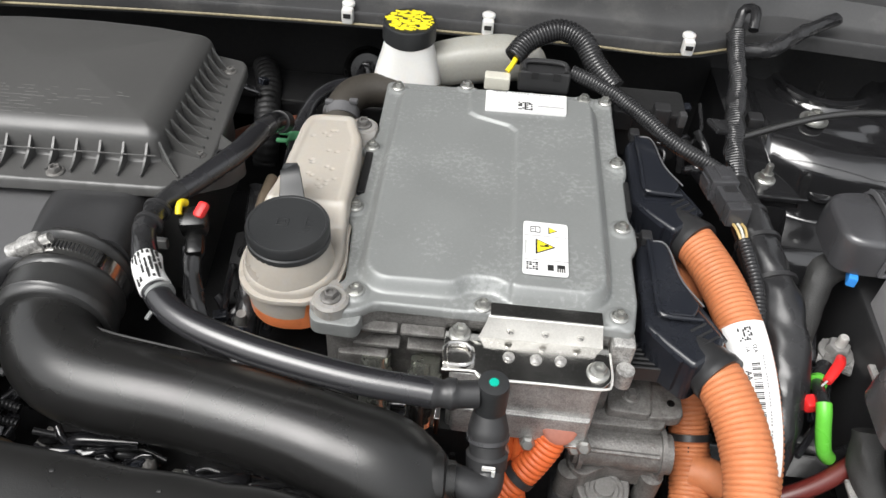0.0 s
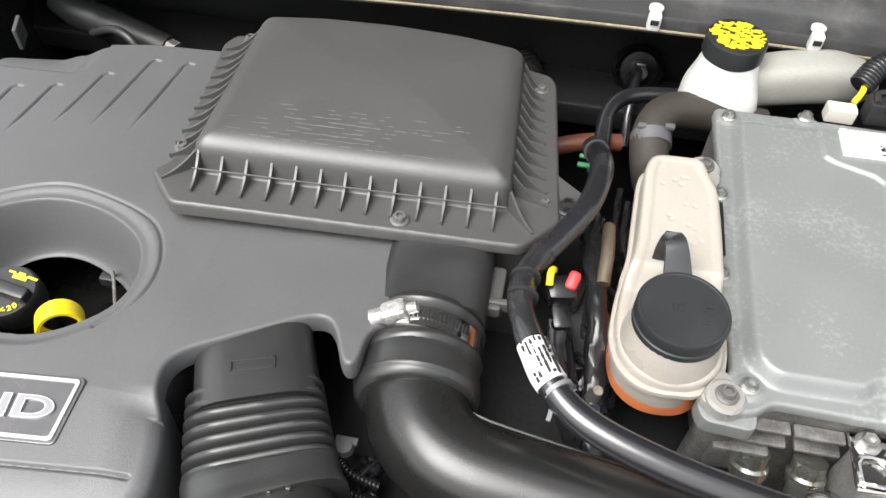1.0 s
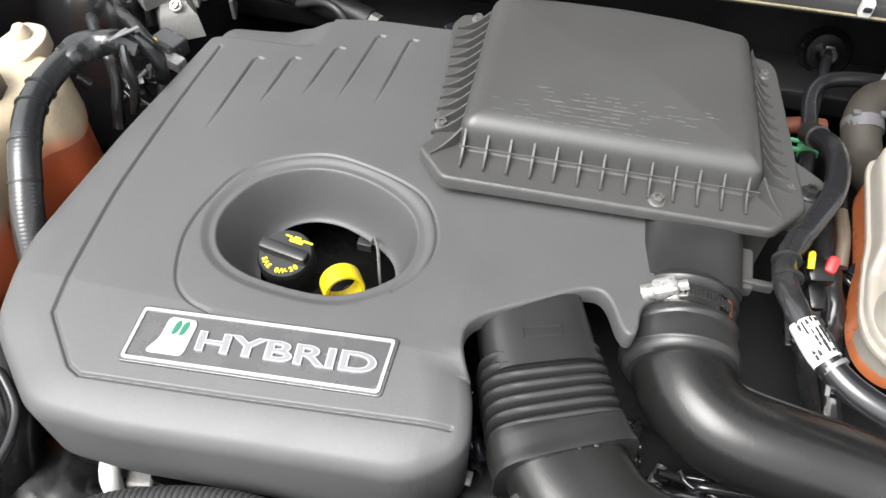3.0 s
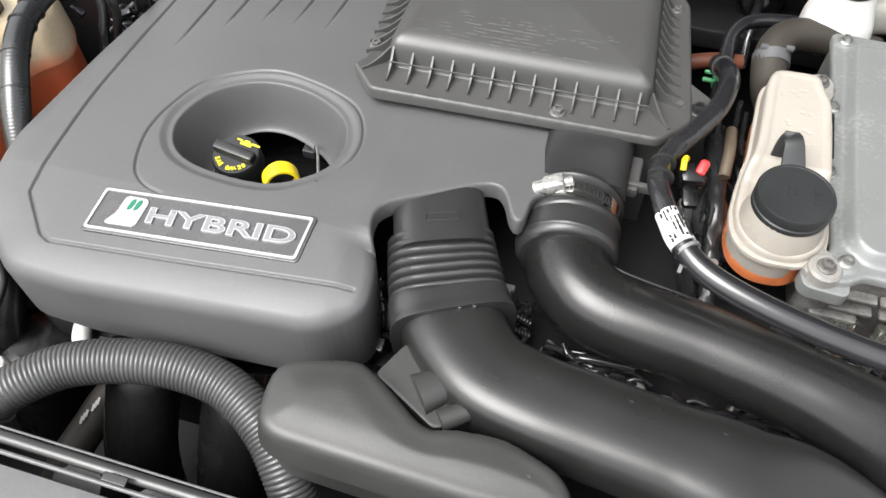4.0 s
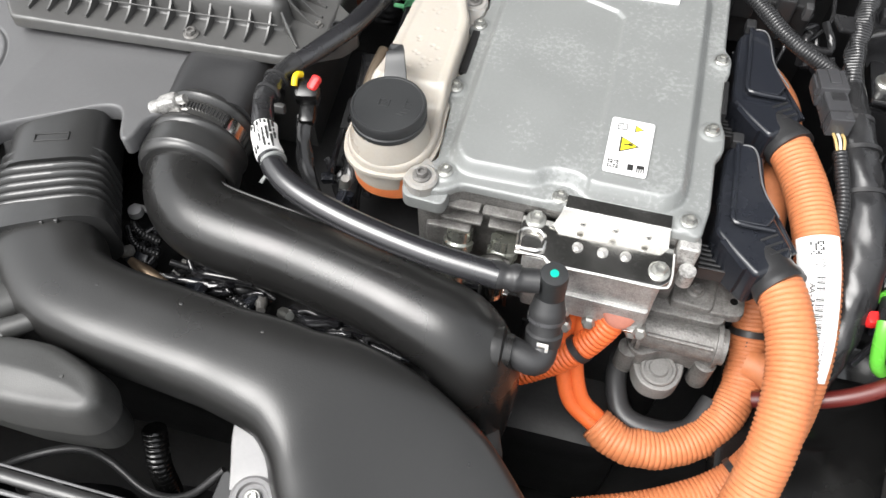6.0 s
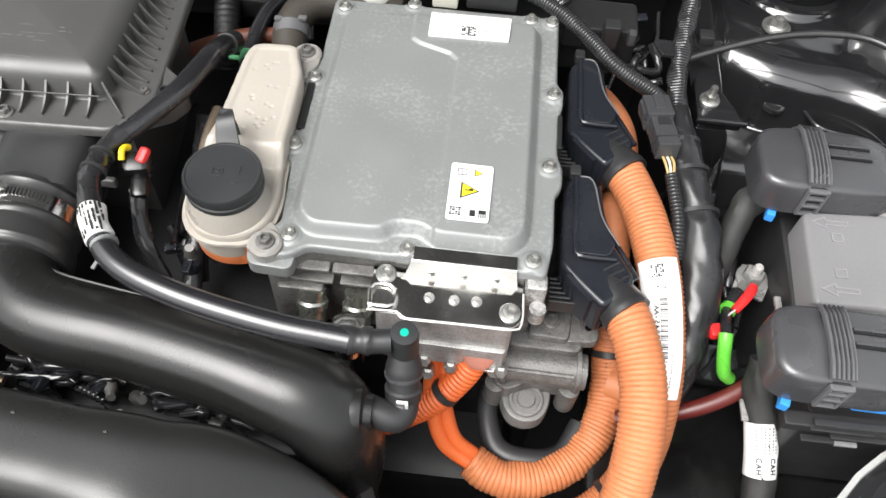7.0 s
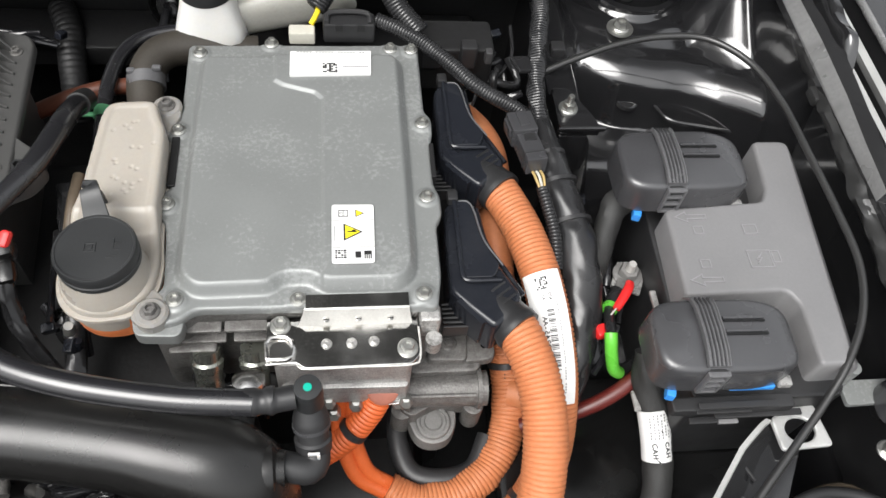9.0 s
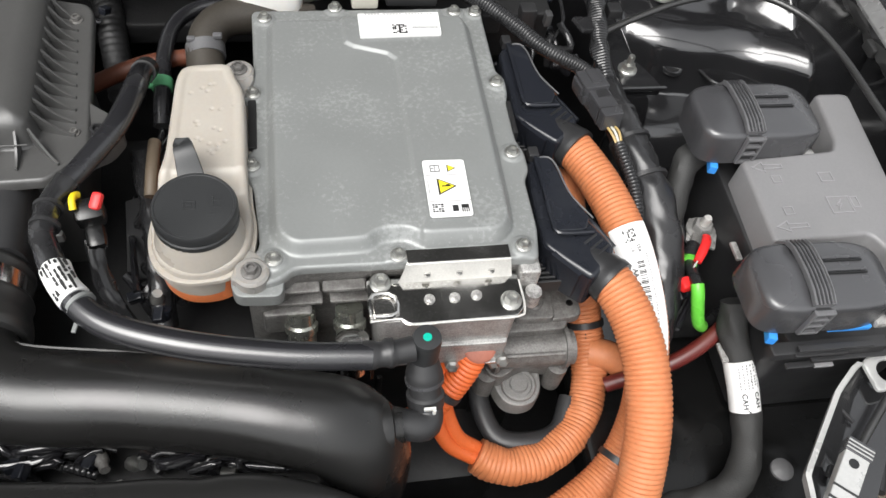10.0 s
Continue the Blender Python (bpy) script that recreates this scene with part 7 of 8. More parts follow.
part("buffer", pillow(0.562, 0.435, 0.855, 0.885, 0.048, 0.046, 0, 28, 2.6, 0.004), RELAYPL, hl)
bolt(hl, (0.540, 0.398, 0.846), 0.010, "stud", name="nut")
bolt(hl, (0.556, 0.385, 0.840), 0.008, "stud", name="nut")
solo("splash_panel", box((0.36, 0.36, 0.72), (0.30, 0.34, 0.03), 0.01), BLACKGLOSS, "black splash panel below the cables", "panel", kind="structure")
pin = thing("push_pin", (0.40, 0.365, 0.735), "black push pin on the splash panel", "pin")
part("head", lathe([(0.011, 0.735), (0.011, 0.738), (0.006, 0.741), (0, 0.741)], 18, Matrix.Translation((0.396, 0.377, 0))), GREYPL, pin)

# ---- front left ----
exp = thing("expansion_tank", (-0.90, 0.56, 0.80), "yellowed translucent expansion tank with red coolant", "expansion tank")
EX = fillet([(-1.0, 0.40), (-0.905, 0.40), (-0.866, 0.43), (-0.862, 0.50), (-0.878, 0.535), (-0.880, 0.568), (-0.872, 0.590), (-0.857, 0.604), (-0.852, 0.622), (-0.862, 0.642), (-0.880, 0.664), (-0.92, 0.672), (-1.0, 0.672)], 0.010)
part("upper_shell", relief("upper_shell", lambda X, Y: sdf(EX, X, Y), (-1.01, -0.84, 0.39, 0.68), 0.0025, lambda X, Y, d: 0.928 - roundover(d, 0.026) - 0.10 * np.maximum(0.56 - Y, 0) + 0.0018 * np.sin(X * 130 + 2 * np.sin(Y * 60)) * np.sin(Y * 120), lambda x, y: 0.868 - 0.05 * (y < 0.5), 0.002), TANKFULL, exp)
part("lower_shell", prism([(x - 0.003, y) for x, y in EX], 0.76, 0.870, 0.0), TANKFULL, exp, "red coolant showing through plastic")
part("lug", prism(fillet([(-0.948, 0.640), (-0.900, 0.640), (-0.898, 0.676), (-0.908, 0.694), (-0.934, 0.694)], 0.010), 0.914, 0.931, 0.004), TANKOLD, exp)
part("lug_pin", lathe([(0.009, 0.93), (0.009, 0.936), (0.005, 0.942), (0, 0.943)], 14, Matrix.Translation((-0.922, 0.673, 0))), TANKOLD, exp)
part("screw_cap", lathe([(0.026, 0.922), (0.027, 0.924), (0.027, 0.950), (0.023, 0.957), (0, 0.958)], 9, Matrix.Translation((-0.920, 0.592, 0))), CAPBLACK, exp, "black faceted cap")
part("cap_label", lathe([(0.012, 0.957), (0.012, 0.9588), (0, 0.9588)], 24, Matrix.Translation((-0.924, 0.598, 0))), PAPER, exp)
lh = thing("coolant_loom", (-0.84, 0.56, 0.92), "black taped hose arching over the expansion tank", "hose")
part("sleeve", sweep([(-0.800, 0.452, 0.860), (-0.818, 0.488, 0.897), (-0.831, 0.522, 0.923), (-0.840, 0.545, 0.934), (-0.851, 0.578, 0.941), (-0.853, 0.610, 0.945), (-0.848, 0.640, 0.947), (-0.837, 0.660, 0.948), (-0.815, 0.671, 0.947)], (0.0135, 0.0135, 0.0133, 0.0132, 0.0126, 0.0120, 0.0112, 0.0105, 0.0095), 24, ridge=(0.0034, 0.009)), GREYTAPE, lh)
part("tape_knot", sweep([(-0.849, 0.636, 0.947), (-0.838, 0.659, 0.948), (-0.818, 0.671, 0.947), (-0.800, 0.674, 0.940)], (0.0122, 0.0120, 0.0112, 0.008), 18, 0.003, wrinkle=0.35), GREYTAPE, lh)
part("tie_tail", merge(box((-0.808, 0.672, 0.957), (0.004, 0.030, 0.0015), 0.0004, Matrix.Rotation(radians(-35), 4, "Z")), box((-0.814, 0.668, 0.957), (0.003, 0.026, 0.0015), 0.0004, Matrix.Rotation(radians(-28), 4, "Z"))), GREYPL, lh)
part("branch", sweep([(-0.810, 0.668, 0.946), (-0.805, 0.657, 0.930), (-0.809, 0.660, 0.900), (-0.820, 0.662, 0.868)], 0.0048, 14, wrinkle=0.3), GREYTAPE, lh)
part("branch", sweep([(-0.806, 0.683, 0.946), (-0.794, 0.682, 0.935), (-0.793, 0.686, 0.915), (-0.802, 0.695, 0.885)], 0.0066, 14, wrinkle=0.3), GREYTAPE, lh)
for p, a in (((-0.8515, 0.580, 0.9413), (-0.25, 0.95, 0.1)), ((-0.8405, 0.546, 0.9343), (-0.4, 0.85, 0.35)), ((-0.829, 0.516, 0.919), (-0.35, 0.8, 0.55)), ((-0.8535, 0.600, 0.944), (0, 1, 0.1))):
    tie(lh, p, a, 0.0132, 0.0022)
fh = thing("corrugated_hose", (-0.56, 0.31, 0.85), "ribbed black plastic hose in front of the engine", "hose")
part("convolute", sweep([(-0.715, 0.240, 0.840), (-0.695, 0.262, 0.855), (-0.655, 0.292, 0.862), (-0.590, 0.311, 0.865), (-0.530, 0.311, 0.861), (-0.485, 0.290, 0.853), (-0.452, 0.258, 0.835), (-0.435, 0.235, 0.800), (-0.43, 0.22, 0.74)], 0.0190, 24, ridge=(0.0040, 0.065)), CONVOLUTE, fh)
part("cuff", sweep([(-0.722, 0.232, 0.834), (-0.708, 0.248, 0.846)], 0.0205, 22, 0.004), CONVOLUTE, fh)
rh = thing("radiator_hose", (-0.80, 0.37, 0.80), "thick black radiator hose with a steel spring clip", "hose")
part("tube", sweep([(-0.86, 0.41, 0.84), (-0.82, 0.40, 0.835), (-0.80, 0.37, 0.81), (-0.79, 0.33, 0.77), (-0.78, 0.29, 0.72)], 0.022, 20), BLACKGLOSS, rh)
clip = part("spring_clip", sweep([(-0.842, 0.407, 0.838), (-0.828, 0.404, 0.836)], 0.0238, 24, 0.007), GALV, rh, "dull steel spring clip")
part("ear", box((-0.836, 0.415, 0.862), (0.014, 0.012, 0.006), 0.002), GALV, clip)
for pts in ([(-0.858, 0.420, 0.84), (-0.828, 0.391, 0.848), (-0.805, 0.382, 0.845), (-0.780, 0.361, 0.840), (-0.771, 0.342, 0.838), (-0.768, 0.323, 0.838), (-0.770, 0.305, 0.838), (-0.778, 0.280, 0.83)], [(-0.875, 0.415, 0.84), (-0.853, 0.405, 0.85), (-0.831, 0.391, 0.852), (-0.815, 0.373, 0.852), (-0.800, 0.350, 0.850), (-0.790, 0.327, 0.850), (-0.789, 0.308, 0.848), (-0.80, 0.28, 0.84)]):
    solo("thin_hose", sweep(pts, 0.0045, 12), HOSE, "thin black hose beside the radiator hose", "hose", "thin hoses")
gb = thing("green_valve", (-0.745, 0.255, 0.83), "teal service valve cap on a pale aluminium pipe", "valve")
part("fitting", sweep([(-0.81, 0.312, 0.846), (-0.777, 0.290, 0.850), (-0.755, 0.275, 0.849), (-0.734, 0.260, 0.845), (-0.718, 0.247, 0.838)], 0.0080, 16), ALU, gb, "pale aluminium pipe")
part("pipe_end", lathe([(0.012, -0.03), (0.012, 0.000), (0.0095, 0.006), (0.004, 0.0085), (0, 0.009)], 20, Matrix.Translation((-0.733, 0.279, 0.836))), ALU, gb)
part("ferrule", sweep([(-0.727, 0.228, 0.831), (-0.716, 0.240, 0.8395)], 0.0212, 22, 0.004), ALU, gb)
part("valve_neck", lathe([(0.011, -0.035), (0.011, 0.0)], 18, Matrix.Translation((-0.744, 0.262, 0.842)) @ Matrix.Rotation(radians(20), 4, "X")), ALU, gb)
part("cap", lathe([(0.014, 0), (0.014, 0.020), (0.011, 0.024), (0, 0.024)], 6, Matrix.Translation((-0.744, 0.262, 0.842)) @ Matrix.Rotation(radians(20), 4, "X")), mat("teal_plastic", (0.03, 0.26, 0.20), 0.4), gb, "teal cap")
solo("plug_tower", merge(box((-0.852, 0.382, 0.83), (0.026, 0.034, 0.02), 0.004), box((-0.857, 0.377, 0.845), (0.016, 0.018, 0.010), 0.003)), MINT, "pale green connector beside the radiator hose", "plug")
solo("white_pipe", sweep([(-0.709, 0.378, 0.805), (-0.703, 0.346, 0.802), (-0.698, 0.334, 0.796), (-0.697, 0.329, 0.770)], 0.0085, 16), mat("white_painted_pipe", (0.70, 0.70, 0.68), 0.4, grain=0.06), "short white pipe below the engine cover", "pipe")
solo("pale_block", box((-0.678, 0.352, 0.782), (0.034, 0.030, 0.016), 0.005, Matrix.Rotation(radians(12), 4, "Z")), PALECAST, "pale cast block beside the white pipe", "casting")
solo("black_housing", lathe([(0.052, -0.10), (0.052, 0.0), (0.046, 0.014), (0.030, 0.023), (0.012, 0.026), (0, 0.026)], 32, Matrix.Translation((-0.758, 0.338, 0.752)) @ Matrix.Rotation(radians(-14), 4, "X")), BLACKGLOSS, "glossy black plastic housing below the thin hoses", "housing")
bh = thing("coolant_pipe_hose", (-0.683, 0.29, 0.72), "dusty brown rubber hose with white print", "hose")
part("tube", sweep([(-0.650, 0.350, 0.742), (-0.670, 0.328, 0.741), (-0.679, 0.308, 0.740), (-0.682, 0.284, 0.738), (-0.689, 0.250, 0.730), (-0.695, 0.22, 0.71)], 0.0170, 22), BROWNRUB, bh)
part("collar", sweep([(-0.661, 0.338, 0.7418), (-0.668, 0.330, 0.7412)], 0.0186, 22, 0.004), RUBBER, bh, "dark collar")
part("print", merge(*[box((-0.677 - 0.0007 * i + 0.004 * j, 0.300 - 0.0035 * i + 0.014 * j, 0.7573), (0.0075, 0.0022, 0.0006), 0, Matrix.Rotation(radians(-75), 4, "Z")) for j in (-1, 0) for i in range(3)]), WHITEPL, bh, "white printed bars")
ww = thing("wing_bracket", (-0.855, 0.824, 0.84), "pale cast aluminium bracket with standing webs", "bracket")
LB = Matrix.Translation((-0.855, 0.824, 0.860)) @ Matrix(((0.76, -0.65, 0, 0), (0.65, 0.76, 0, 0), (0, 0, 1, 0), (0, 0, 0, 1)))
part("web_plate", moved(loft([[(-0.024, -0.024, -0.018), (0.022, -0.030, -0.018), (0.026, 0.040, -0.018), (-0.020, 0.040, -0.018)], [(-0.020, -0.016, 0.006), (0.020, -0.020, 0.004), (0.024, 0.038, 0.012), (-0.018, 0.038, 0.012)], [(-0.014, -0.002, 0.016), (0.014, -0.006, 0.012), (0.020, 0.034, 0.018), (-0.014, 0.034, 0.018)]]), LB), PALECAST, ww)
fin_outline = fillet([(-0.034, -0.014), (0.038, -0.014), (0.040, 0.020), (0.030, 0.038), (0.018, 0.038), (-0.004, 0.022), (-0.026, 0.012)], 0.003)
for i in range(4):
    fin = moved(prism(fin_outline, -0.0034, 0.0034, 0.0016), Matrix(((0, 0, 1, 0), (1, 0, 0, 0), (0, 1, 0, 0), (0, 0, 0, 1))))
    part("web", moved(fin, LB @ pose(0.014 + 0.0105 * i, 0.018 + 0.003 * i, 0.006 + 0.0030 * i, 0, -16 + 7 * i, -30 + 3 * i) @ Matrix.Scale(0.92 - 0.05 * abs(i - 1), 4)), PALECAST, ww)
part("head_block", moved(box((-0.020, 0.010, 0.022), (0.028, 0.026, 0.016), 0.002, Matrix.Rotation(radians(14), 4, "Z")), LB), PALECAST, ww)
part("head_block", moved(box((0.012, 0.052, 0.038), (0.026, 0.020, 0.018), 0.002, Matrix.Rotation(radians(8), 4, "Z")), LB), PALECAST, ww)
part("bush", moved(lathe([(0.007, 0), (0.007, 0.016), (0.004, 0.017), (0, 0.017)], 16, pose(0.058, 0.036, 0.040, 0, 90, 20)), LB), PALECAST, ww)
part("side_plate", moved(box((0.066, 0.004, -0.010), (0.005, 0.030, 0.026), 0.002, Matrix.Rotation(radians(-20), 4, "Z")), LB), COVER, ww, "grey plastic side plate")
part("back_plate", moved(box((-0.034, 0.020, 0.000), (0.006, 0.050, 0.060), 0.002, Matrix.Rotation(radians(-24), 4, "Z")), LB), BLACK, ww, "black plate")
bolt(ww, LB @ Vector((0.002, -0.008, 0.014)), 0.0075, m=Matrix.Rotation(radians(35), 4, "X"))
lp = thing("engine_plug", (-0.825, 0.755, 0.87), "dark grey connector beside the engine cover", "plug")
part("plug_body", box((-0.828, 0.757, 0.872), (0.034, 0.028, 0.020), 0.003, Matrix.Rotation(radians(-20), 4, "Z")), RELAYPL, lp)
part("plug_foot", box((-0.815, 0.738, 0.870), (0.030, 0.014, 0.014), 0.003, Matrix.Rotation(radians(-20), 4, "Z")), CASTBRIGHT, lp)
part("plug_slot", box((-0.829, 0.747, 0.8815), (0.026, 0.006, 0.003), 0.001, Matrix.Rotation(radians(-20), 4, "Z")), BLACK, lp)
part("seal", lathe([(0.006, 0), (0.006, 0.006), (0, 0.006)], 12, Matrix.Translation((-0.838, 0.745, 0.880))), YELLOW, lp)
solo("left_tower", lathe([(0.16, 0.70), (0.13, 0.84), (0.11, 0.88), (0.06, 0.885), (0.05, 0.87), (0, 0.87)], 40, Matrix.Translation((-0.98, 0.90, 0))), PAINT, "glossy black strut tower beside the expansion tank", "strut tower", kind="structure")
solo("left_wire", sweep([(-0.90, 0.80, 0.87), (-0.88, 0.765, 0.90), (-0.84, 0.735, 0.905), (-0.812, 0.715, 0.89), (-0.805, 0.69, 0.85)], 0.0065, 12, wrinkle=0.3), TAPE, "black taped loom beside the engine cover", "loom")
solo("left_wire", sweep([(-0.93, 0.78, 0.87), (-0.90, 0.745, 0.90), (-0.87, 0.71, 0.905), (-0.85, 0.69, 0.89), (-0.845, 0.66, 0.84)], 0.006, 12, wrinkle=0.3), TAPE, "black taped loom beside the coolant tank", "loom")

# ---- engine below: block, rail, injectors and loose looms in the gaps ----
# Block, transaxle and head are coloured near-black for the shade between the pipes.
solo("engine_block", box((-0.40, 0.56, 0.70), (0.72, 0.42, 0.22), 0.02), DARK, "dusty engine block with the gap shade put into its dark colour", "engine block")
trans = thing("transaxle", (0.03, 0.6, 0.5), "cast transaxle below the inverter with the gap shade put into its colour", "transaxle")
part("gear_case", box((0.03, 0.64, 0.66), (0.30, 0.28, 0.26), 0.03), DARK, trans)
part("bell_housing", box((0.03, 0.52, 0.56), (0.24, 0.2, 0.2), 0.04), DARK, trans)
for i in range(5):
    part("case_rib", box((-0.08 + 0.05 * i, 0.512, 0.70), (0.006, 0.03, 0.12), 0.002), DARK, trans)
head = thing("cylinder_head", (-0.2, 0.45, 0.80), "cylinder head with gap shade in its dark colour and small bright fittings between the pipes", "cylinder head")
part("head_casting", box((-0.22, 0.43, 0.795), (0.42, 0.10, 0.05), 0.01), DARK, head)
rng = random.Random(9)
for i in range(17):
    x = -0.36 + 0.023 * i + rng.uniform(-0.006, 0.006)
    y = 0.405 + rng.uniform(-0.016, 0.022) - 0.02 * (i / 17)
    kind = i % 4
    if kind == 0:
        part("fitting", moved(lathe([(0.007, 0), (0.007, 0.010), (0.005, 0.012), (0.005, 0.020), (0, 0.020)], 6), pose(x, y, 0.832, rng.uniform(-50, 50), rng.uniform(-50, 50), 0)), CASTBRIGHT, head)
    elif kind == 1:
        part("fitting", moved(box((0, 0, 0), (0.020, 0.010, 0.010), 0.002), pose(x, y, 0.836, 0, rng.uniform(-25, 25), rng.uniform(-50, 50))), BLACK, head)
    elif kind == 2:
        part("fitting", sweep([(x - 0.02, y + 0.01, 0.83), (x, y, 0.842), (x + 0.02, y - 0.006, 0.835)], 0.0045, 10, ridge=(0.004, 0.15)), TAPE, head)
    else:
        part("fitting", moved(box((0, 0, 0), (0.012, 0.012, 0.014), 0.002), pose(x, y, 0.834, rng.uniform(-30, 30), 0, rng.uniform(-50, 50))), ZINC if i % 8 == 3 else DARK, head)
part("rail", sweep([(-0.40, 0.402, 0.825), (-0.25, 0.392, 0.825), (-0.08, 0.372, 0.822)], 0.008, 14), DARK, head)
oxy = thing("oxygen_sensor", (-0.30, 0.425, 0.86), "brown metal sensor with a braided lead", "sensor")
part("sensor_body", sweep([(-0.318, 0.415, 0.860), (-0.300, 0.408, 0.857), (-0.282, 0.404, 0.852)], (0.0035, 0.0065, 0.0055), 14, 0.003), mat("heat_stained_steel", (0.30, 0.22, 0.15), 0.35, metal=0.8, grain=0.3), oxy)
part("lead", sweep([(-0.318, 0.415, 0.860), (-0.332, 0.422, 0.864), (-0.345, 0.440, 0.862), (-0.35, 0.46, 0.84)], 0.0035, 10), CLOTH, oxy)
for pts in ([(-0.335, 0.455, 0.862), (-0.320, 0.440, 0.868), (-0.300, 0.437, 0.862)], [(-0.337, 0.447, 0.858), (-0.320, 0.430, 0.862), (-0.298, 0.427, 0.858)]):
    solo("braided_lead", sweep(pts, 0.0042, 12, ridge=(0.003, 0.15)), TAPE, "braided black lead between bellows and pipe", "lead", "braided leads")
solo("tree_clip", merge(lathe([(0.007, 0), (0.006, 0.006), (0, 0.008)], 14, Matrix.Translation((-0.328, 0.455, 0.872))), box((-0.328, 0.462, 0.870), (0.016, 0.006, 0.004), 0.001)), GREYPL, "small grey tree clip between bellows and pipe", "clip")
bt = thing("duct_bolt", (-0.141, 0.254, 0.85), "rubber-mounted bolt on a grey duct bracket", "bolt")
part("bracket", prism(fillet([(-0.172, 0.235), (-0.118, 0.235), (-0.116, 0.270), (-0.172, 0.270)], 0.006), 0.838, 0.846, 0.002), BLACK, bt)
part("washer", lathe([(0.0175, 0.846), (0.0175, 0.851), (0.015, 0.853), (0.012, 0.853), (0.011, 0.850), (0.007, 0.850), (0.006, 0.853), (0, 0.853)], 30, Matrix.Translation((-0.1405, 0.2535, 0))), GREYPL, bt)
bolt(bt, (-0.1405, 0.2535, 0.8515), 0.0068, material=CAST)
part("tab", sweep([(-0.155, 0.325, 0.862), (-0.152, 0.300, 0.860), (-0.145, 0.275, 0.850), (-0.142, 0.255, 0.842)], ((0.018, 0.003), (0.020, 0.003), (0.021, 0.003), (0.020, 0.003)), 14, 0.005, square=5, up=(0, 0, 1)), GREYPL, bt, "pale grey duct bracket")
solo("washer_hose", sweep([(-0.385, 0.225, 0.79), (-0.340, 0.245, 0.815), (-0.305, 0.262, 0.815), (-0.280, 0.262, 0.805), (-0.240, 0.248, 0.795), (-0.205, 0.252, 0.805), (-0.180, 0.275, 0.82)], 0.0034, 12), BLACK, "thin grey-black hose looping behind the radiator cover", "hose")
solo("small_convolute", sweep([(-0.245, 0.290, 0.83), (-0.240, 0.270, 0.80), (-0.238, 0.26, 0.76)], 0.010, 16, ridge=(0.005, 0.15)), BLACKGLOSS, "short ribbed black hose behind the duct", "hose")
solo("front_loom", sweep([(0.01, 0.372, 0.80), (0.02, 0.350, 0.79), (0.03, 0.325, 0.77), (0.05, 0.29, 0.74)], 0.009, 14, wrinkle=0.3), CLOTH, "black sleeved loom by the air pipe", "loom")
solo("steel_spring_fitting", merge(lathe([(0.010, -0.02), (0.010, 0.006), (0.013, 0.008), (0.013, 0.012), (0.007, 0.016), (0, 0.016)], 20, Matrix.Translation((-0.010, 0.465, 0.885)) @ Matrix.Rotation(radians(-25), 4, "X")), box((0.004, 0.455, 0.880), (0.004, 0.018, 0.020), 0.001)), CHROME, "bright pipe fitting beside the breather hose", "fitting")

hh = thing("heater_hose", (-0.20, 0.88, 0.78), "ribbed dark rubber heater hose behind the filter box", "hose")
part("tube", sweep([(-0.260, 0.998, 0.815), (-0.247, 0.964, 0.810), (-0.241, 0.927, 0.800), (-0.236, 0.891, 0.780), (-0.237, 0.878, 0.750)], 0.0160, 18, ridge=(0.0075, 0.05)), DARK, hh)

# pipes and hoses against the firewall
bp = thing("heat_shield_pipe", (-0.66, 0.93, 0.84), "dull dark pipe with a steel end behind the engine cover", "pipe")
part("tube", sweep([(-0.800, 0.945, 0.845), (-0.766, 0.929, 0.842), (-0.71, 0.914, 0.838), (-0.650, 0.897, 0.834)], (0.018, 0.019, 0.018, 0.015), 22, wrinkle=0.06), DARK, bp)
part("end_nut", sweep([(-0.652, 0.8975, 0.834), (-0.640, 0.894, 0.832)], 0.0135, 8, 0.01), CAST, bp, "dull steel end nut")
solo("brake_pipe", sweep([(-0.74, 0.90, 0.84), (-0.70, 0.885, 0.86), (-0.672, 0.872, 0.85), (-0.66, 0.862, 0.80)], 0.005, 10), BLACK, "thin black pipe behind the engine cover", "pipe")


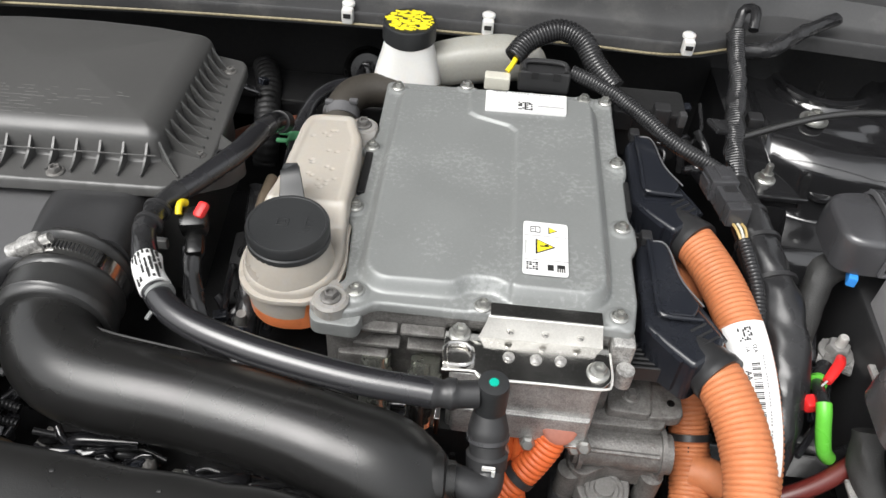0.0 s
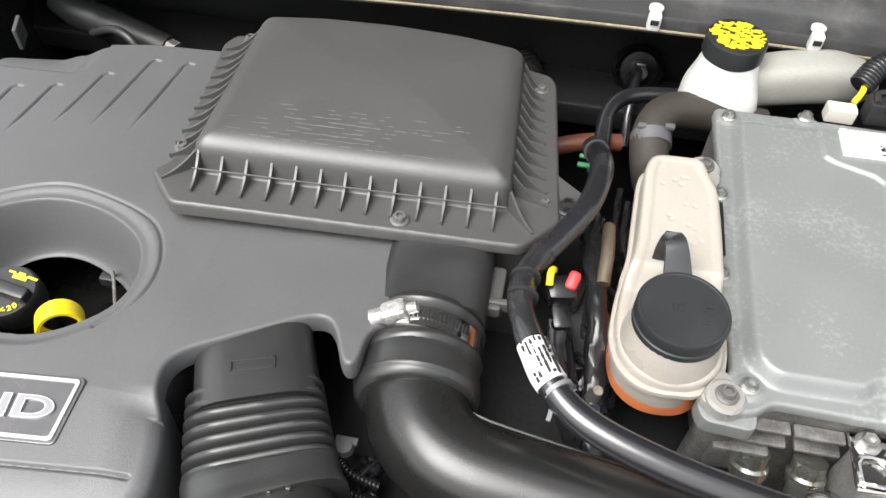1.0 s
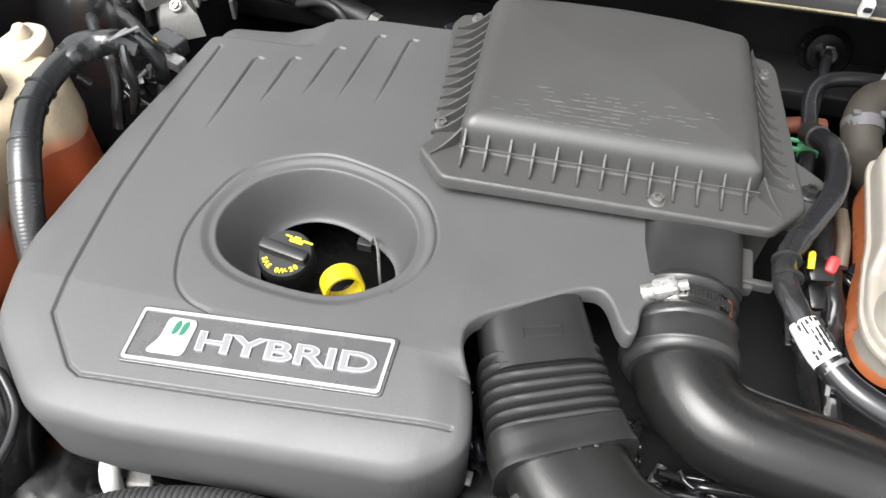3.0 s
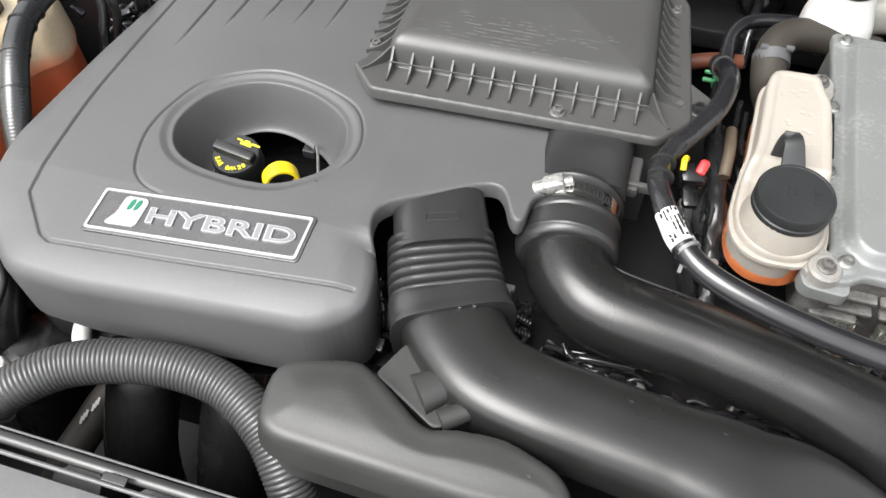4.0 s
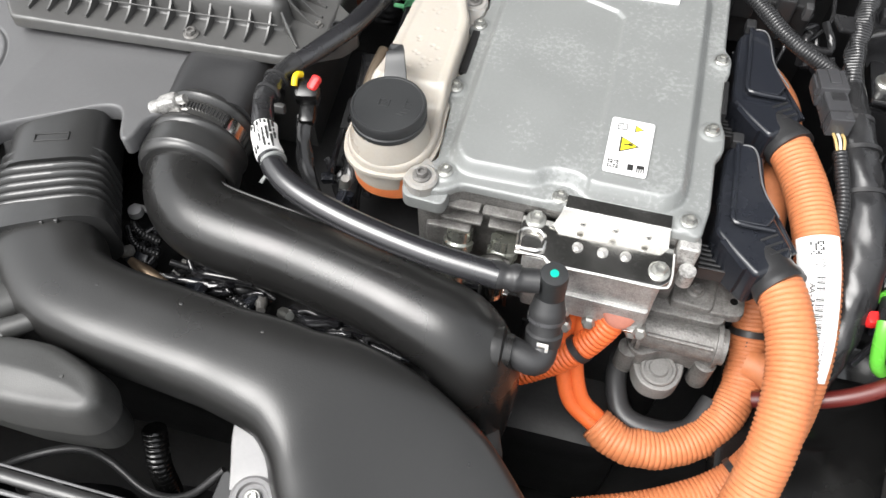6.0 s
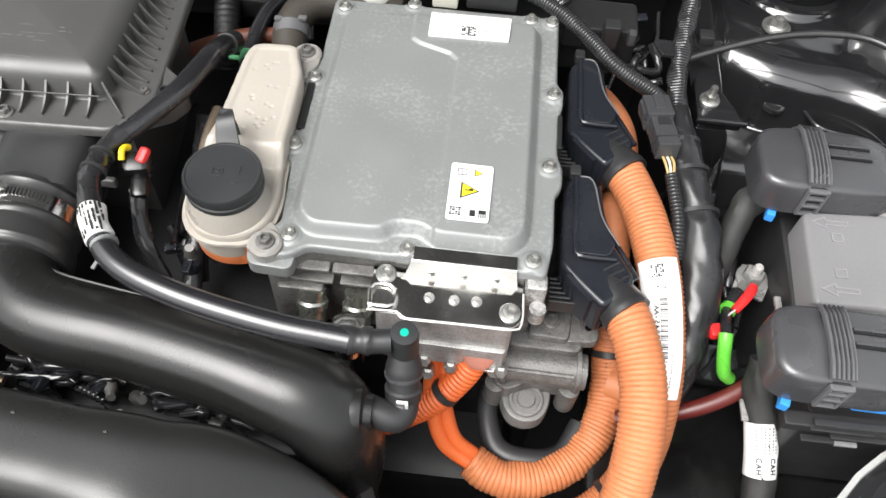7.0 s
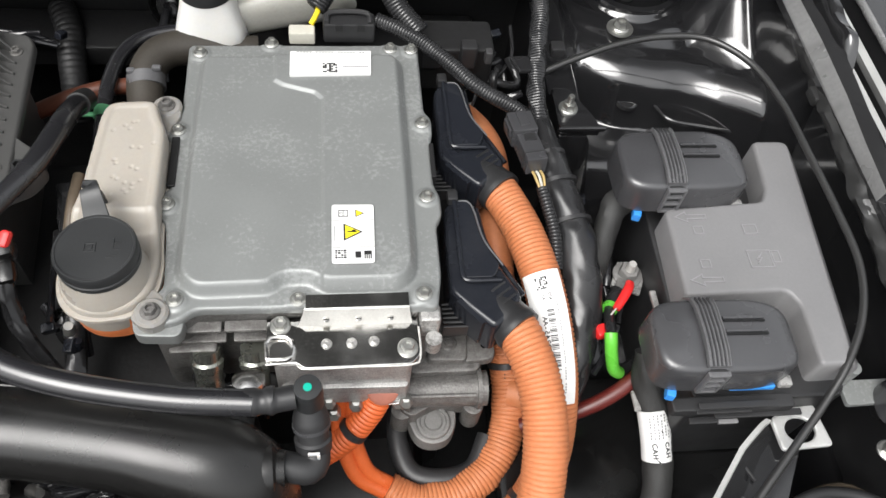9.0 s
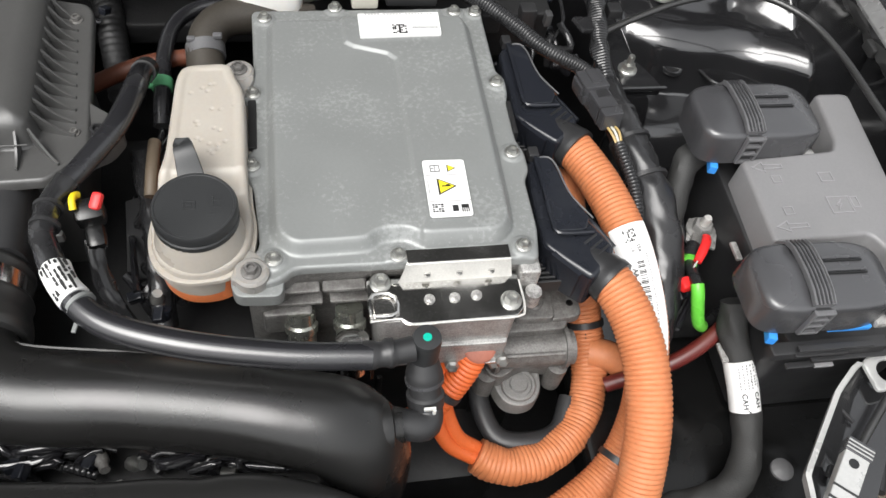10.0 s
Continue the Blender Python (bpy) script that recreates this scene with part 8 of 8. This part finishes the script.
def clutter(name, seed, lo, hi, count, label):
    """Small looms, clips and fittings crowded into a gap."""
    c = thing(name, ((lo[0] + hi[0]) / 2, (lo[1] + hi[1]) / 2, lo[2]), label, "wiring")
    rng = random.Random(seed)

    def at():
        return Vector([rng.uniform(a, b) for a, b in zip(lo, hi)])
    for i in range(count):
        p = at()
        if i % 3 < 2:
            q, r = at(), at()
            s = 0.45
            part("wire", sweep([p, p.lerp(q, s), p.lerp(q, s).lerp(r, 0.5), p.lerp(r, s) - Vector((0, 0, 0.02))], rng.choice((0.0022, 0.003, 0.0045)), 10, 0.004, wrinkle=rng.choice((0, 0.25))), rng.choice((HOSE, TAPE, HOSE)), c)
        elif i % 2:
            part("clip", moved(box((0, 0, 0), (0.012, 0.009, 0.008), 0.0015), pose(*p, rng.uniform(-30, 30), rng.uniform(-30, 30), rng.uniform(0, 90))), HVBLACK, c)
        else:
            part("fitting", moved(lathe([(0.0055, 0), (0.0055, 0.008), (0.004, 0.010), (0.004, 0.016), (0, 0.016)], 8), pose(*p, rng.uniform(-70, 70), rng.uniform(-70, 70), 0)), rng.choice((CAST, HVBLACK, ZINC)), c)
    return c


clutter("wiring_bundle", 4, (-0.450, 0.375, 0.850), (-0.405, 0.450, 0.880), 12, "glossy black wires and clips beside the bellows")
clutter("wiring_bundle", 5, (-0.300, 0.402, 0.838), (-0.180, 0.430, 0.860), 20, "small wires and bright fittings between duct and air pipe")
clutter("wiring_bundle", 15, (-0.180, 0.388, 0.836), (-0.060, 0.415, 0.858), 18, "small wires and bright fittings below the air pipe")
clutter("wiring_bundle", 6, (-0.330, 0.415, 0.850), (-0.295, 0.470, 0.872), 8, "small black wires between bellows and air pipe")
clutter("wiring_bundle", 7, (-0.195, 0.500, 0.850), (-0.135, 0.740, 0.890), 20, "black wires and clips between filter box and reservoir")
clutter("wiring_bundle", 8, (0.165, 0.800, 0.830), (0.280, 0.930, 0.880), 20, "black wires and fittings behind the inverter")
clutter("wiring_bundle", 9, (-0.075, 0.480, 0.820), (0.000, 0.500, 0.850), 8, "small fittings below the inverter")
clutter("wiring_bundle", 10, (0.300, 0.500, 0.800), (0.350, 0.700, 0.835), 14, "black wires and clips beside the fuse box")
clutter("wiring_bundle", 12, (-0.900, 0.700, 0.800), (-0.820, 0.780, 0.850), 12, "black wires beside the engine cover")
clutter("wiring_bundle", 13, (-0.560, 0.880, 0.820), (-0.200, 0.950, 0.860), 14, "black wires and pipes along the firewall")
